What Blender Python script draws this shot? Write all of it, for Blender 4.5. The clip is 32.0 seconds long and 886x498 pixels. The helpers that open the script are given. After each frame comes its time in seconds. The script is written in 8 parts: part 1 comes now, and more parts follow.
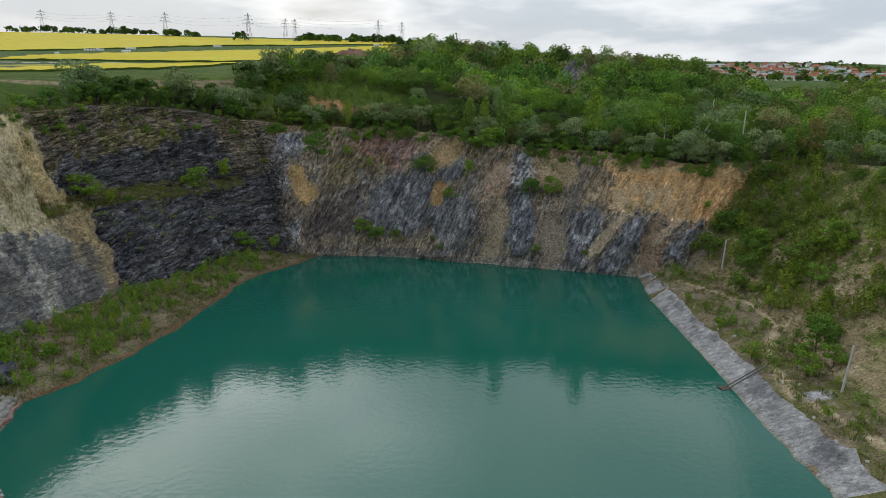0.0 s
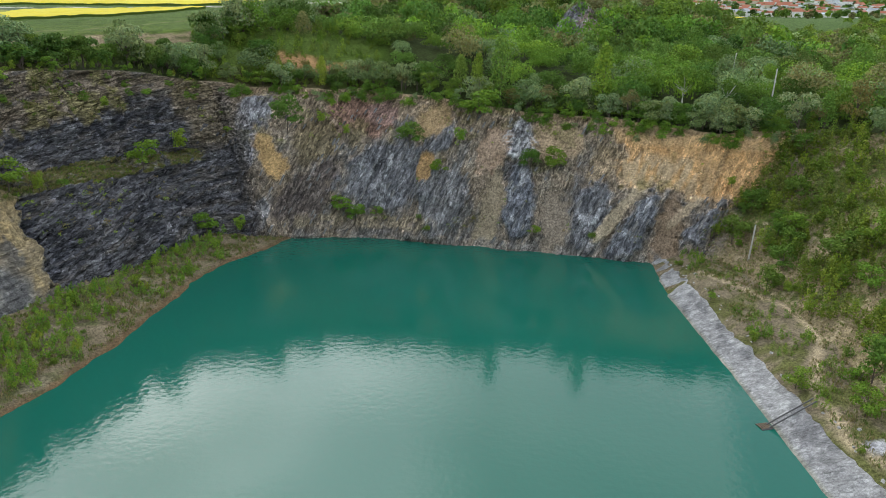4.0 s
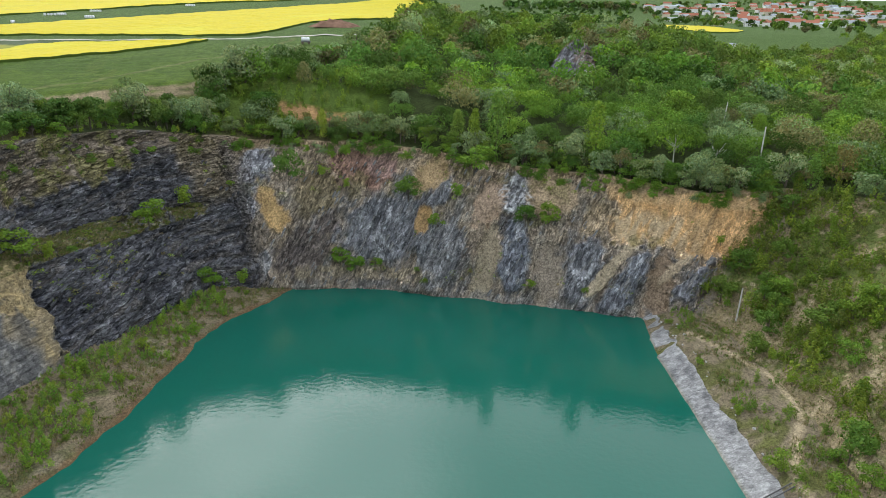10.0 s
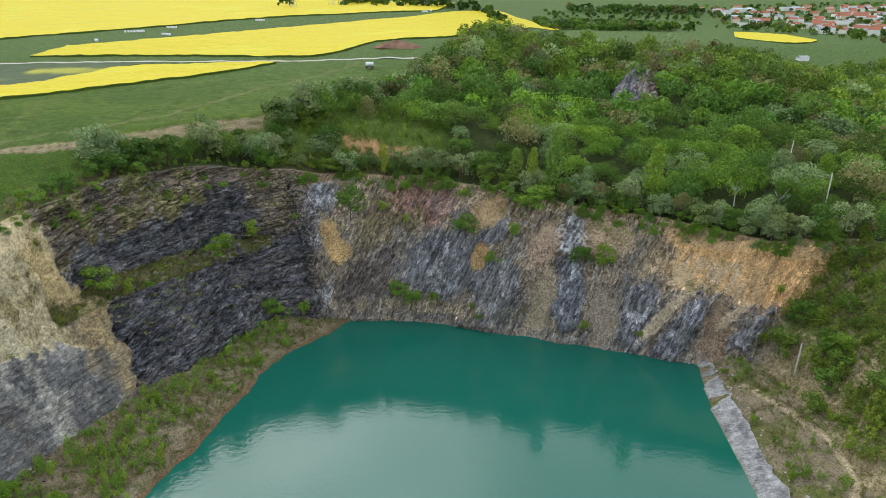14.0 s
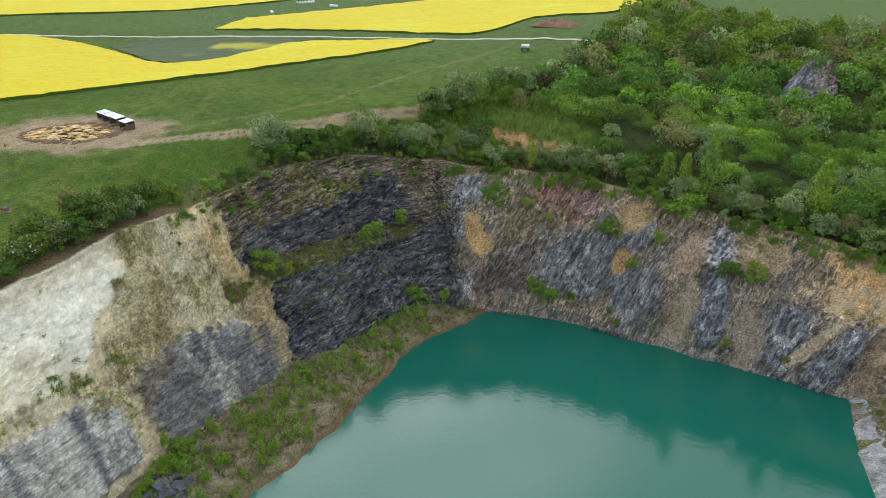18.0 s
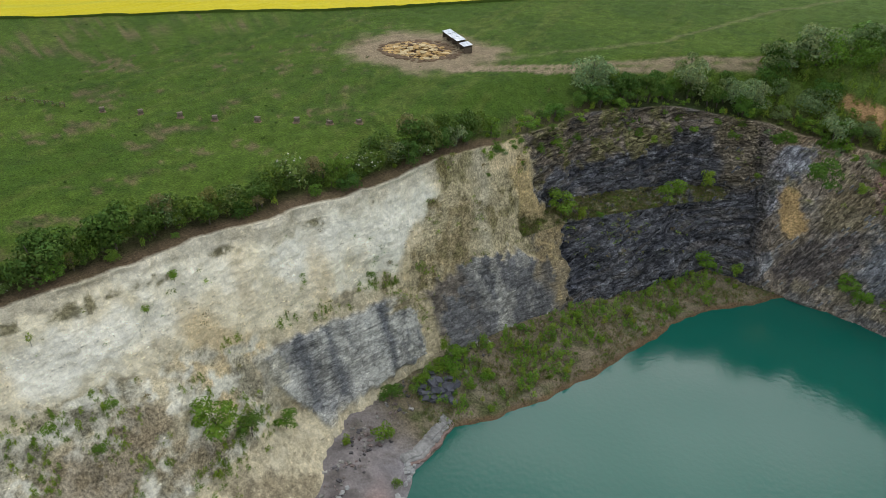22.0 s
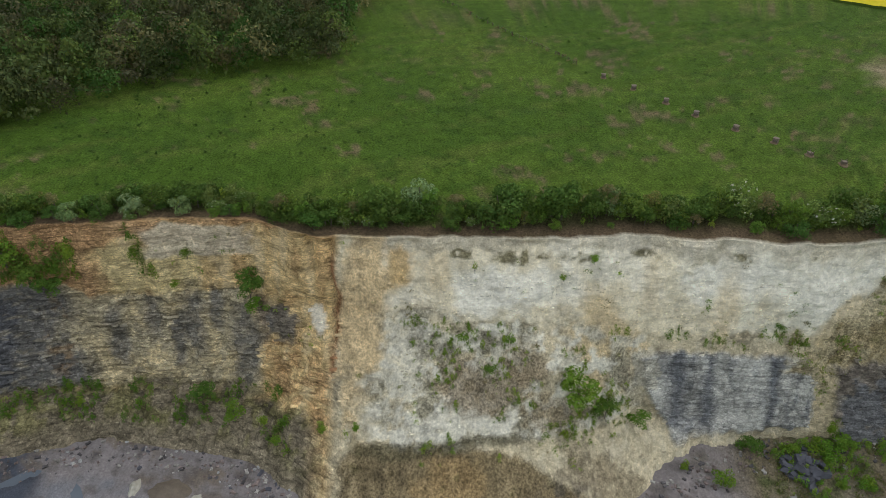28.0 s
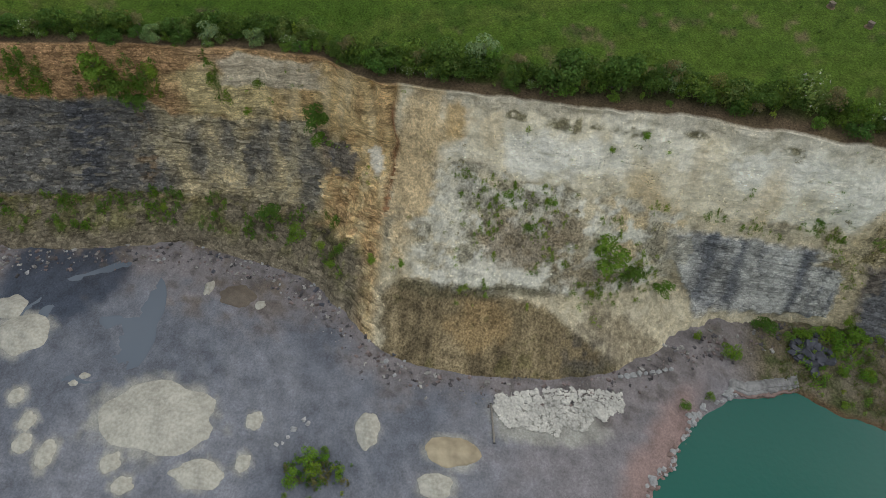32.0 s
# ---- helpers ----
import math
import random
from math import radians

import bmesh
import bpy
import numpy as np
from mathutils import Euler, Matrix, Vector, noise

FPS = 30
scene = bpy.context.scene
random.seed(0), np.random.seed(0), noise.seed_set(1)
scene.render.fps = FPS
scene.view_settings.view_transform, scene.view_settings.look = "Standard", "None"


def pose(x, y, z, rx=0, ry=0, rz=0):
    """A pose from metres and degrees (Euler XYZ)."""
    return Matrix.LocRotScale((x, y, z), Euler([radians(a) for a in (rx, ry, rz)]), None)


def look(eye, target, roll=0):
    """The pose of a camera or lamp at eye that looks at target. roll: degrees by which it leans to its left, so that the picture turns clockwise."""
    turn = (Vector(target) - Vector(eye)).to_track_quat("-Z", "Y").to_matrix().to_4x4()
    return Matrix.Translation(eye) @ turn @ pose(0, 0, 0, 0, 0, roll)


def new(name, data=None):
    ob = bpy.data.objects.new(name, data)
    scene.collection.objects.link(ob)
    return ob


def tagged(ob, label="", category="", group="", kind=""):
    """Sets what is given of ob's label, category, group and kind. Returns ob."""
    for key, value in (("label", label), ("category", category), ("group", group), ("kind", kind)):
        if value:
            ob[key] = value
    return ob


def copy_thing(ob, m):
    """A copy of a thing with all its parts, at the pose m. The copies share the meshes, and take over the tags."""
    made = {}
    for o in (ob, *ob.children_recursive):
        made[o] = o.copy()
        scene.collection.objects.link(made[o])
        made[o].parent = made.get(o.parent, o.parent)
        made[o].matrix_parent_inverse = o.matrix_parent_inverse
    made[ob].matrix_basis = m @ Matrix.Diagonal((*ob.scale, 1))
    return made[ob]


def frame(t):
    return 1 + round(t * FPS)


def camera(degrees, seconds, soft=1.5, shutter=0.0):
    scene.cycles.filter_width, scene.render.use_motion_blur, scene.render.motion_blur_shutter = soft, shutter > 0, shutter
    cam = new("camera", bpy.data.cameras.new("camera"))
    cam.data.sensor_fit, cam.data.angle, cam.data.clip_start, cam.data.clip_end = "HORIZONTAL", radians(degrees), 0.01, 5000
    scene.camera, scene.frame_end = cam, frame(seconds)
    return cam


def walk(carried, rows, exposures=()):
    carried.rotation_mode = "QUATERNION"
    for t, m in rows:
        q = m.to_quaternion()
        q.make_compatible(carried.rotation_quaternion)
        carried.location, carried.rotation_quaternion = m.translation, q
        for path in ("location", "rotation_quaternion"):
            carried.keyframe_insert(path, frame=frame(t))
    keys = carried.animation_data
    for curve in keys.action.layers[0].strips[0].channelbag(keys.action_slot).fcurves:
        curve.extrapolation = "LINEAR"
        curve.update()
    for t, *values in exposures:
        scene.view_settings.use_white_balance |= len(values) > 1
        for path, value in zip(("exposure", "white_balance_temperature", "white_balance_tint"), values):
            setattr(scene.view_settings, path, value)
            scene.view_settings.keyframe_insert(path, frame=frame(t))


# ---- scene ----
cam = camera(65.7, 32.0, soft=0.5)
SKY, SUN, GLOW = 0.086, 1.2, 34.0
VEILED_SUN = Vector((-math.sin(radians(25)) * math.cos(radians(33)), math.cos(radians(25)) * math.cos(radians(33)), math.sin(radians(33))))
EXPOSURES = [(0.0, -0.47), (1.0, -0.4), (2.0, -0.13), (3.0, 0.13), (6.0, 0.28), (9.0, 0.3), (16.0, 0.26), (19.0, 0.16), (20.0, 0.07), (21.0, -0.06), (24.0, -0.32), (28.0, -0.39), (30.0, -0.35), (32.0, -0.56)]
METRES, EYE, TILT, LEAN, TURN = 100.0, 52.0, -14.0, -1.0, 0.0
ROWS = [
    (0.0, 0.0, 0.0, 0.0, 0.0, 0.0, -0.0),
    (0.5, 0.0018, 0.0402, 0.0146, -0.03, -0.0, 0.01),
    (1.0, 0.0035, 0.0837, 0.0311, -0.05, -0.11, 0.03),
    (1.5, 0.0053, 0.1244, 0.046, -0.08, -1.05, 0.06),
    (2.0, 0.0066, 0.1669, 0.0627, -0.15, -2.14, 0.09),
    (2.5, 0.0076, 0.1965, 0.0788, -0.28, -3.12, 0.18),
    (3.0, 0.0098, 0.2174, 0.0917, -0.38, -3.99, 0.29),
    (3.5, 0.012, 0.2274, 0.1002, -0.51, -4.66, 0.32),
    (5.5, 0.0177, 0.2228, 0.1386, -0.62, -5.38, 0.35),
    (6.0, 0.0179, 0.2194, 0.1516, -0.64, -5.38, 0.35),
    (6.5, 0.019, 0.2169, 0.1636, -0.62, -5.36, 0.34),
    (7.0, 0.0204, 0.214, 0.1767, -0.6, -5.35, 0.34),
    (7.5, 0.0196, 0.2109, 0.1889, -0.64, -5.33, 0.33),
    (8.0, 0.0196, 0.2075, 0.2021, -0.64, -5.33, 0.33),
    (8.5, 0.0197, 0.2042, 0.2143, -0.63, -5.31, 0.32),
    (9.0, 0.0199, 0.2006, 0.2276, -0.62, -5.28, 0.31),
    (9.5, 0.0201, 0.1972, 0.2401, -0.61, -5.26, 0.3),
    (10.0, 0.0206, 0.1936, 0.2538, -0.59, -5.22, 0.3),
    (10.5, 0.0211, 0.1904, 0.2663, -0.58, -5.2, 0.3),
    (11.0, 0.0214, 0.1865, 0.2801, -0.57, -5.18, 0.32),
    (11.5, 0.0218, 0.1833, 0.2925, -0.56, -5.14, 0.31),
    (12.0, 0.0222, 0.1798, 0.3064, -0.54, -5.12, 0.33),
    (12.5, 0.0201, 0.1767, 0.3196, 0.01, -5.1, 0.2),
    (13.0, 0.02, 0.173, 0.3334, 2.04, -5.09, -0.26),
    (13.5, 0.0217, 0.1697, 0.346, 3.49, -5.12, -0.58),
    (15.5, 0.0204, 0.1556, 0.4012, 6.67, -6.75, -1.39),
    (16.0, 0.0206, 0.1527, 0.4138, 8.62, -7.22, -1.8),
    (16.5, 0.0202, 0.1488, 0.4264, 10.46, -7.71, -2.23),
    (17.0, 0.0212, 0.1456, 0.4391, 12.53, -8.17, -2.7),
    (17.5, 0.0209, 0.1424, 0.4516, 14.39, -8.65, -3.16),
    (18.0, 0.023, 0.1395, 0.4642, 16.44, -9.17, -3.62),
    (18.5, 0.0234, 0.1365, 0.4759, 18.25, -9.88, -4.06),
    (19.0, 0.0245, 0.1334, 0.4888, 20.26, -11.11, -4.52),
    (19.5, 0.0246, 0.1305, 0.4977, 22.49, -12.22, -5.09),
    (20.0, 0.025, 0.1283, 0.5114, 28.69, -13.89, -6.42),
    (20.5, 0.0271, 0.1253, 0.524, 32.43, -15.31, -7.2),
    (21.0, 0.0277, 0.1221, 0.5362, 35.95, -16.77, -7.97),
    (21.5, 0.0304, 0.1189, 0.55, 39.31, -18.24, -8.65),
    (22.0, 0.0303, 0.115, 0.5614, 42.91, -19.75, -9.38),
    (22.5, 0.0322, 0.1125, 0.5743, 46.35, -21.23, -10.02),
    (23.0, 0.0333, 0.1091, 0.5866, 49.98, -22.74, -10.55),
    (23.5, 0.034, 0.1065, 0.5984, 53.38, -24.08, -10.97),
    (24.0, 0.0349, 0.1039, 0.6106, 57.05, -25.28, -11.3),
    (24.5, 0.035, 0.101, 0.6219, 60.35, -26.28, -11.62),
    (25.0, 0.0371, 0.1001, 0.6355, 63.93, -27.34, -11.97),
    (25.5, 0.0392, 0.0993, 0.6474, 67.24, -28.3, -12.31),
    (27.5, 0.0482, 0.1017, 0.7006, 81.55, -32.74, -13.45),
    (28.0, 0.0493, 0.1016, 0.7154, 85.25, -33.95, -13.63),
    (28.5, 0.05, 0.1027, 0.7299, 88.6, -35.0, -13.72),
    (29.0, 0.0509, 0.1049, 0.7447, 92.22, -36.36, -13.75),
    (29.5, 0.0553, 0.1065, 0.7565, 94.56, -38.31, -13.9),
    (30.0, 0.0568, 0.108, 0.7707, 94.48, -41.01, -14.11),
    (30.5, 0.0577, 0.109, 0.7848, 94.4, -43.58, -14.28),
    (31.0, 0.0593, 0.1103, 0.7989, 94.33, -46.25, -14.49),
    (31.5, 0.0594, 0.1107, 0.8132, 94.26, -48.69, -14.61),
    (32.0, 0.0614, 0.1106, 0.827, 94.17, -51.2, -14.72),
]

walk(cam, [(t, pose(0, 0, EYE, TILT, LEAN, TURN) @ pose(METRES * x, METRES * y, METRES * z, 90 + pitch, roll, yaw)) for t, x, y, z, yaw, pitch, roll in ROWS],
     exposures=EXPOSURES)

# ---- world, sun ----
world = bpy.data.worlds.new("overcast_sky")
scene.world = world
world.use_nodes = True
nt = world.node_tree
nt.nodes.clear()
w_out = nt.nodes.new("ShaderNodeOutputWorld")
w_bg = nt.nodes.new("ShaderNodeBackground")
w_sky = nt.nodes.new("ShaderNodeTexSky")
w_sky.sky_type, w_sky.sun_disc = "NISHITA", False
w_sky.sun_elevation, w_sky.sun_rotation = radians(33), radians(-25)
w_sky.air_density, w_sky.dust_density = 1.2, 2.0
w_co = nt.nodes.new("ShaderNodeTexCoord")
w_map = nt.nodes.new("ShaderNodeMapping")
w_map.inputs["Scale"].default_value = (2.2, 2.2, 9.0)
w_map.inputs["Location"].default_value = (0.35, 0.0, 0.2)
w_n1 = nt.nodes.new("ShaderNodeTexNoise")
w_n1.inputs["Scale"].default_value, w_n1.inputs["Detail"].default_value, w_n1.inputs["Roughness"].default_value = 1.5, 8.0, 0.55
w_r1 = nt.nodes.new("ShaderNodeValToRGB")
for e, (p, c) in zip((w_r1.color_ramp.elements[0], w_r1.color_ramp.elements[1], w_r1.color_ramp.elements.new(0.5), w_r1.color_ramp.elements.new(0.6)),
                     ((0.30, (5.2, 6.0, 7.0, 1)), (0.80, (11.5, 11.8, 12.0, 1)), (0.48, (6.2, 6.9, 7.8, 1)), (0.60, (9.6, 10.0, 10.5, 1)))):
    e.position, e.color = p, c
w_mix = nt.nodes.new("ShaderNodeMixRGB")
w_mix.inputs["Fac"].default_value = 0.88
nt.links.new(w_co.outputs["Generated"], w_map.inputs["Vector"])
nt.links.new(w_map.outputs["Vector"], w_n1.inputs["Vector"])
nt.links.new(w_n1.outputs["Fac"], w_r1.inputs["Fac"])
nt.links.new(w_sky.outputs["Color"], w_mix.inputs["Color1"])
nt.links.new(w_r1.outputs["Color"], w_mix.inputs["Color2"])
# an overcast sky is about three times as bright overhead as at the horizon
w_sep = nt.nodes.new("ShaderNodeSeparateXYZ")
nt.links.new(w_co.outputs["Generated"], w_sep.inputs[0])
w_up = nt.nodes.new("ShaderNodeMapRange")
w_up.inputs["From Min"].default_value, w_up.inputs["From Max"].default_value = 0.05, 0.75
w_up.inputs["To Min"].default_value, w_up.inputs["To Max"].default_value = 1.55, 1.75
nt.links.new(w_sep.outputs["Z"], w_up.inputs["Value"])
w_mul = nt.nodes.new("ShaderNodeMixRGB")
w_mul.blend_type = "MULTIPLY"
w_mul.inputs["Fac"].default_value = 1.0
nt.links.new(w_mix.outputs["Color"], w_mul.inputs["Color1"])
nt.links.new(w_up.outputs["Result"], w_mul.inputs["Color2"])
# the veiled sun lights up the clouds round it
w_dot = nt.nodes.new("ShaderNodeVectorMath")
w_dot.operation = "DOT_PRODUCT"
w_dot.inputs[1].default_value = VEILED_SUN
nt.links.new(w_co.outputs["Generated"], w_dot.inputs[0])
w_glow = nt.nodes.new("ShaderNodeMapRange")
w_glow.interpolation_type = "SMOOTHERSTEP"
w_glow.inputs["From Min"].default_value, w_glow.inputs["From Max"].default_value = 0.89, 1.0
w_glow.inputs["To Min"].default_value, w_glow.inputs["To Max"].default_value = 0.0, GLOW
nt.links.new(w_dot.outputs["Value"], w_glow.inputs["Value"])
w_part = nt.nodes.new("ShaderNodeMapRange")
w_part.inputs["From Min"].default_value, w_part.inputs["From Max"].default_value = 0.35, 0.65
w_part.inputs["To Min"].default_value, w_part.inputs["To Max"].default_value = 0.55, 1.25
nt.links.new(w_n1.outputs["Fac"], w_part.inputs["Value"])
w_gm = nt.nodes.new("ShaderNodeMath")
w_gm.operation = "MULTIPLY"
nt.links.new(w_glow.outputs["Result"], w_gm.inputs[0])
nt.links.new(w_part.outputs["Result"], w_gm.inputs[1])
w_add = nt.nodes.new("ShaderNodeMixRGB")
w_add.blend_type = "ADD"
w_add.inputs["Fac"].default_value = 1.0
nt.links.new(w_mul.outputs["Color"], w_add.inputs["Color1"])
nt.links.new(w_gm.outputs[0], w_add.inputs["Color2"])
nt.links.new(w_add.outputs["Color"], w_bg.inputs["Color"])
w_bg.inputs["Strength"].default_value = SKY
nt.links.new(w_bg.outputs["Background"], w_out.inputs["Surface"])

sun = new("sun", bpy.data.lights.new("sun", "SUN"))
sun.data.energy, sun.data.angle, sun.data.color = SUN, radians(88), (1.0, 0.96, 0.9)
sun.matrix_world = look(tuple(VEILED_SUN * 300), (0, 0, 0))


# ---- arithmetic for the land ----
def lattice(ix, iy, iz, seed):
    h = (ix * 374761393 + iy * 668265263 + iz * 1274126177 + seed * 974634777) & 0x7FFFFFFF
    h = ((h ^ (h >> 13)) * 1103515245) & 0x7FFFFFFF
    h = ((h ^ (h >> 16)) * 69069 + 12345) & 0x7FFFFFFF
    return (h & 0xFFFF) / 32767.5 - 1.0


def wobble(x, y, z, seed=0):
    """Smooth noise from -1 to 1 at many points at once."""
    x, y, z = np.broadcast_arrays(np.asarray(x, float), np.asarray(y, float), np.asarray(z, float))
    ix, iy, iz = (np.floor(v).astype(np.int64) for v in (x, y, z))
    fx, fy, fz = x - ix, y - iy, z - iz
    fx, fy, fz = (f * f * (3 - 2 * f) for f in (fx, fy, fz))
    total = 0
    for a in (0, 1):
        for b in (0, 1):
            for c in (0, 1):
                total = total + lattice(ix + a, iy + b, iz + c, seed) * (fx if a else 1 - fx) * (fy if b else 1 - fy) * (fz if c else 1 - fz)
    return total


def fbm(x, y, z, octaves=4, seed=0):
    total, amp = 0, 0.5
    for k in range(octaves):
        total = total + amp * wobble(np.asarray(x) * 2 ** k, np.asarray(y) * 2 ** k, np.asarray(z) * 2 ** k, seed + k)
        amp *= 0.5
    return total


def ramp(v, a, b):
    k = np.clip((np.asarray(v, float) - a) / (b - a), 0, 1)
    return k * k * (3 - 2 * k)


def near(v, a, b, soft_edge):
    return ramp(v, a - soft_edge, a + soft_edge) * (1 - ramp(v, b - soft_edge, b + soft_edge))


def spline(points, u):
    """Points along a smooth line through the given ones; u counts stations."""
    p = np.asarray(points, float)
    n = len(p)
    i = np.clip(np.floor(u).astype(int), 0, n - 2)
    f = (u - i)[:, None]
    p0, p1, p2, p3 = p[np.maximum(i - 1, 0)], p[i], p[i + 1], p[np.minimum(i + 2, n - 1)]
    m1, m2 = (p2 - p0) * 0.38, (p3 - p1) * 0.38
    return (2 * f ** 3 - 3 * f ** 2 + 1) * p1 + (f ** 3 - 2 * f ** 2 + f) * m1 + (-2 * f ** 3 + 3 * f ** 2) * p2 + (f ** 3 - f ** 2) * m2


# the pit's lines, station by station, clockwise from the south-west
FOOT = [(-90, -130, 0), (-88, -78, 0), (-93, -38, 0), (-86, -8, 0), (-77, 3, 0), (-66, 16, 0), (-63, 38, 0), (-65, 60, 0), (-74, 78, 0), (-80, 101, 0),
        (-79, 119, 1), (-73, 143, 2), (-65, 165, 2), (-56, 189, 2), (-45, 194, 1), (-37, 197, -1), (-11, 197, -1), (6, 192, -1), (25, 187.5, -1), (42, 183.5, -1),
        (54, 179, -1), (63, 172, 2), (66, 158, 3), (67, 127, 3), (64, 100, 3), (64, 40, 3), (60, -70, 2), (0, -125, 0)]
LOW = [(-100, -130, 8), (-101, -78, 7.5), (-104, -38, 8), (-102, -8, 9), (-93, 5, 10), (-80, 22, 10), (-79.5, 39, 9.7), (-80, 58, 9), (-86, 76, 8), (-84, 101, 8),
       (-80.5, 119, 6), (-75, 143, 7), (-67, 166, 8), (-58, 190, 8), (-47, 197, 6), (-38, 199, 5), (-11, 200.5, 5), (6, 195, 6), (25, 190.5, 6), (43.5, 186, 6),
       (60, 182, 6), (69, 176, 8), (72, 159, 7), (73, 130, 8), (72, 100, 8), (74, 40, 8), (70, -75, 8), (0, -135, 8)]
HIGH = [(-110, -130, 26), (-110, -78, 25), (-112, -37, 25), (-111.5, -6, 25), (-105.5, 9, 26), (-100, 23, 27), (-98, 39, 26), (-95, 59, 26), (-93.5, 78, 25.5), (-90.5, 102, 25),
        (-87, 122, 22), (-83, 143, 22.5), (-79, 162, 21.5), (-66, 192, 19.8), (-53, 205, 21.5), (-40, 206, 24), (-11, 208.5, 25), (6, 203, 25), (25, 200, 23), (46, 191, 17),
        (66, 184.5, 16), (78, 181, 18), (85, 162, 16), (84, 132, 17), (88, 100, 18), (90, 38, 18), (86, -85, 18), (0, -145, 20)]
RIM = [(-116, -131, 42.5), (-114, -74, 42.5), (-114.5, -34, 43), (-113.7, -4, 43), (-108, 8, 43), (-106, 18, 43), (-103.5, 37, 43), (-102, 58, 43), (-99, 77, 43.7), (-95, 99, 44),
       (-93.7, 125, 44), (-91.5, 148, 43.3), (-88.5, 172, 43.5), (-77, 199, 42.8), (-61, 214, 38.5), (-46, 219, 36.3), (-20, 220, 36.3), (7, 211, 34.2), (29, 207, 32.6), (50, 198, 32),
       (71, 189, 30), (92, 187, 32), (104, 168, 33), (106, 138, 34), (108, 100, 34), (110, 30, 34), (104, -95, 34), (0, -165, 40)]
SHELF = {11: 4.0, 12: 6.5, 13: 6.5, 13.7: 1.0}


def closed(line):
    return [line[-1]] + list(line) + [line[0], line[1]]


STATIONS = len(FOOT)
# even spacing along the rim, closer where the camera looks
u_fine = np.linspace(0, STATIONS, 4000)
rim_fine = spline(closed(RIM), u_fine + 1)
step = np.linalg.norm(np.diff(rim_fine[:, :2], axis=0), axis=1) * np.where((u_fine[:-1] > 0.6) & (u_fine[:-1] < 23.5), 1.0, 0.25)
run = np.concatenate([[0], np.cumsum(step)])
COLUMNS = 1500
U = np.interp(np.linspace(0, run[-1], COLUMNS + 1)[:-1], run, u_fine)
lines = [spline(closed(l), U + 1) for l in (FOOT, LOW, HIGH, RIM)]
shelf = np.interp(U, sorted(SHELF), [SHELF[k] for k in sorted(SHELF)], left=0, right=0) * ((U > 10.8) & (U < 13.8))
CENTRE = np.array((-15.0, 75.0))
away = lines[3][:, :2] - CENTRE
away /= np.linalg.norm(away, axis=1)[:, None]
foot_l, low_l, high_l, rim_l = lines
jag = fbm(rim_l[:, 0] / 9, rim_l[:, 1] / 9, 0.5, 4, 5) * 2.6
rim_l[:, :2] += away * jag[:, None]
rim_l[:, 2] += fbm(rim_l[:, 0] / 14, rim_l[:, 1] / 14, 3.5, 3, 9) * 1.5
inner_l = high_l + (rim_l - high_l) * (0.12 * (1 - np.clip(shelf, 0, 1)))[:, None]
inner_l[:, :2] += away * shelf[:, None]
inner_l[:, 2] += shelf * 0.18 + fbm(U * 2.2, 0, 0, 3, 3) * 1.2 * (shelf > 1)


def upland(x, y):
    """The height of the open land far from the rim."""
    x, y = np.asarray(x, float), np.asarray(y, float)
    west = ramp(-x, -90, 60)
    yy = np.maximum(y - 185, 0)
    yy = yy * yy / (yy + 40)
    crest = np.where(yy < 620, yy, 620 + (yy - 620) * 0.12)
    east_rise = np.interp(yy, [0, 500, 1000, 1800, 4000, 6500], [0, 500, 590, 1870, 3000, 3400])
    z = 33.5 + 11.0 * west + west * 0.082 * crest + (1 - west) * 0.042 * east_rise
    z = z + 5.0 * west * ramp(y, 60, 190) * (1 - ramp(y, 190, 330))
    z = z - 0.018 * np.maximum(-x - 120, 0) * (1 - ramp(y, 120, 320)) * ramp(1600 + x, 0, 1200)
    hill = 17 * np.exp(-((x - 90) / 120) ** 2 - ((y - 390) / 110) ** 2)
    dale = 10 * ramp(x - 0.3 * y, 0, 70) * ramp(y, 230, 360) * (1 - ramp(y, 600, 740))
    return z + hill - dale + fbm(x / 130, y / 130, 0, 3, 21) * 1.2 * ramp(np.hypot(x, y - 60), 140, 320)


def land(x, y):
    """The height of the ground outside the rim."""
    x, y = np.asarray(x, float).ravel(), np.asarray(y, float).ravel()
    near_d, near_z = np.empty(len(x)), np.empty(len(x))
    r = rim_l[::3]
    for a in range(0, len(x), 8000):
        d = np.hypot(x[a:a + 8000, None] - r[None, :, 0], y[a:a + 8000, None] - r[None, :, 1])
        k = d.argmin(1)
        near_d[a:a + 8000], near_z[a:a + 8000] = d[np.arange(len(k)), k], r[k, 2]
    k = ramp(near_d, 0, 26)
    return near_z * (1 - k) + upland(x, y) * k + fbm(x / 7, y / 7, 0, 3, 31) * 0.5 * ramp(near_d, 0, 6)


# the shoreline
SHORE = [(52, 79), (51.4, 100), (52, 126), (52, 147), (52.3, 163), (54.5, 180), (60, 186), (60, 220), (-34, 220), (-36, 197), (-37.6, 194.5), (-40.4, 188), (-47.5, 178), (-51, 165), (-53.5, 146),
         (-55.2, 134), (-58.2, 121), (-62, 109), (-66.3, 101.5), (-64.4, 88), (-60, 80), (-53, 75), (-48.5, 73.5), (-46, 70), (-42, 68), (-30, 62), (0, 50), (35, 52)]


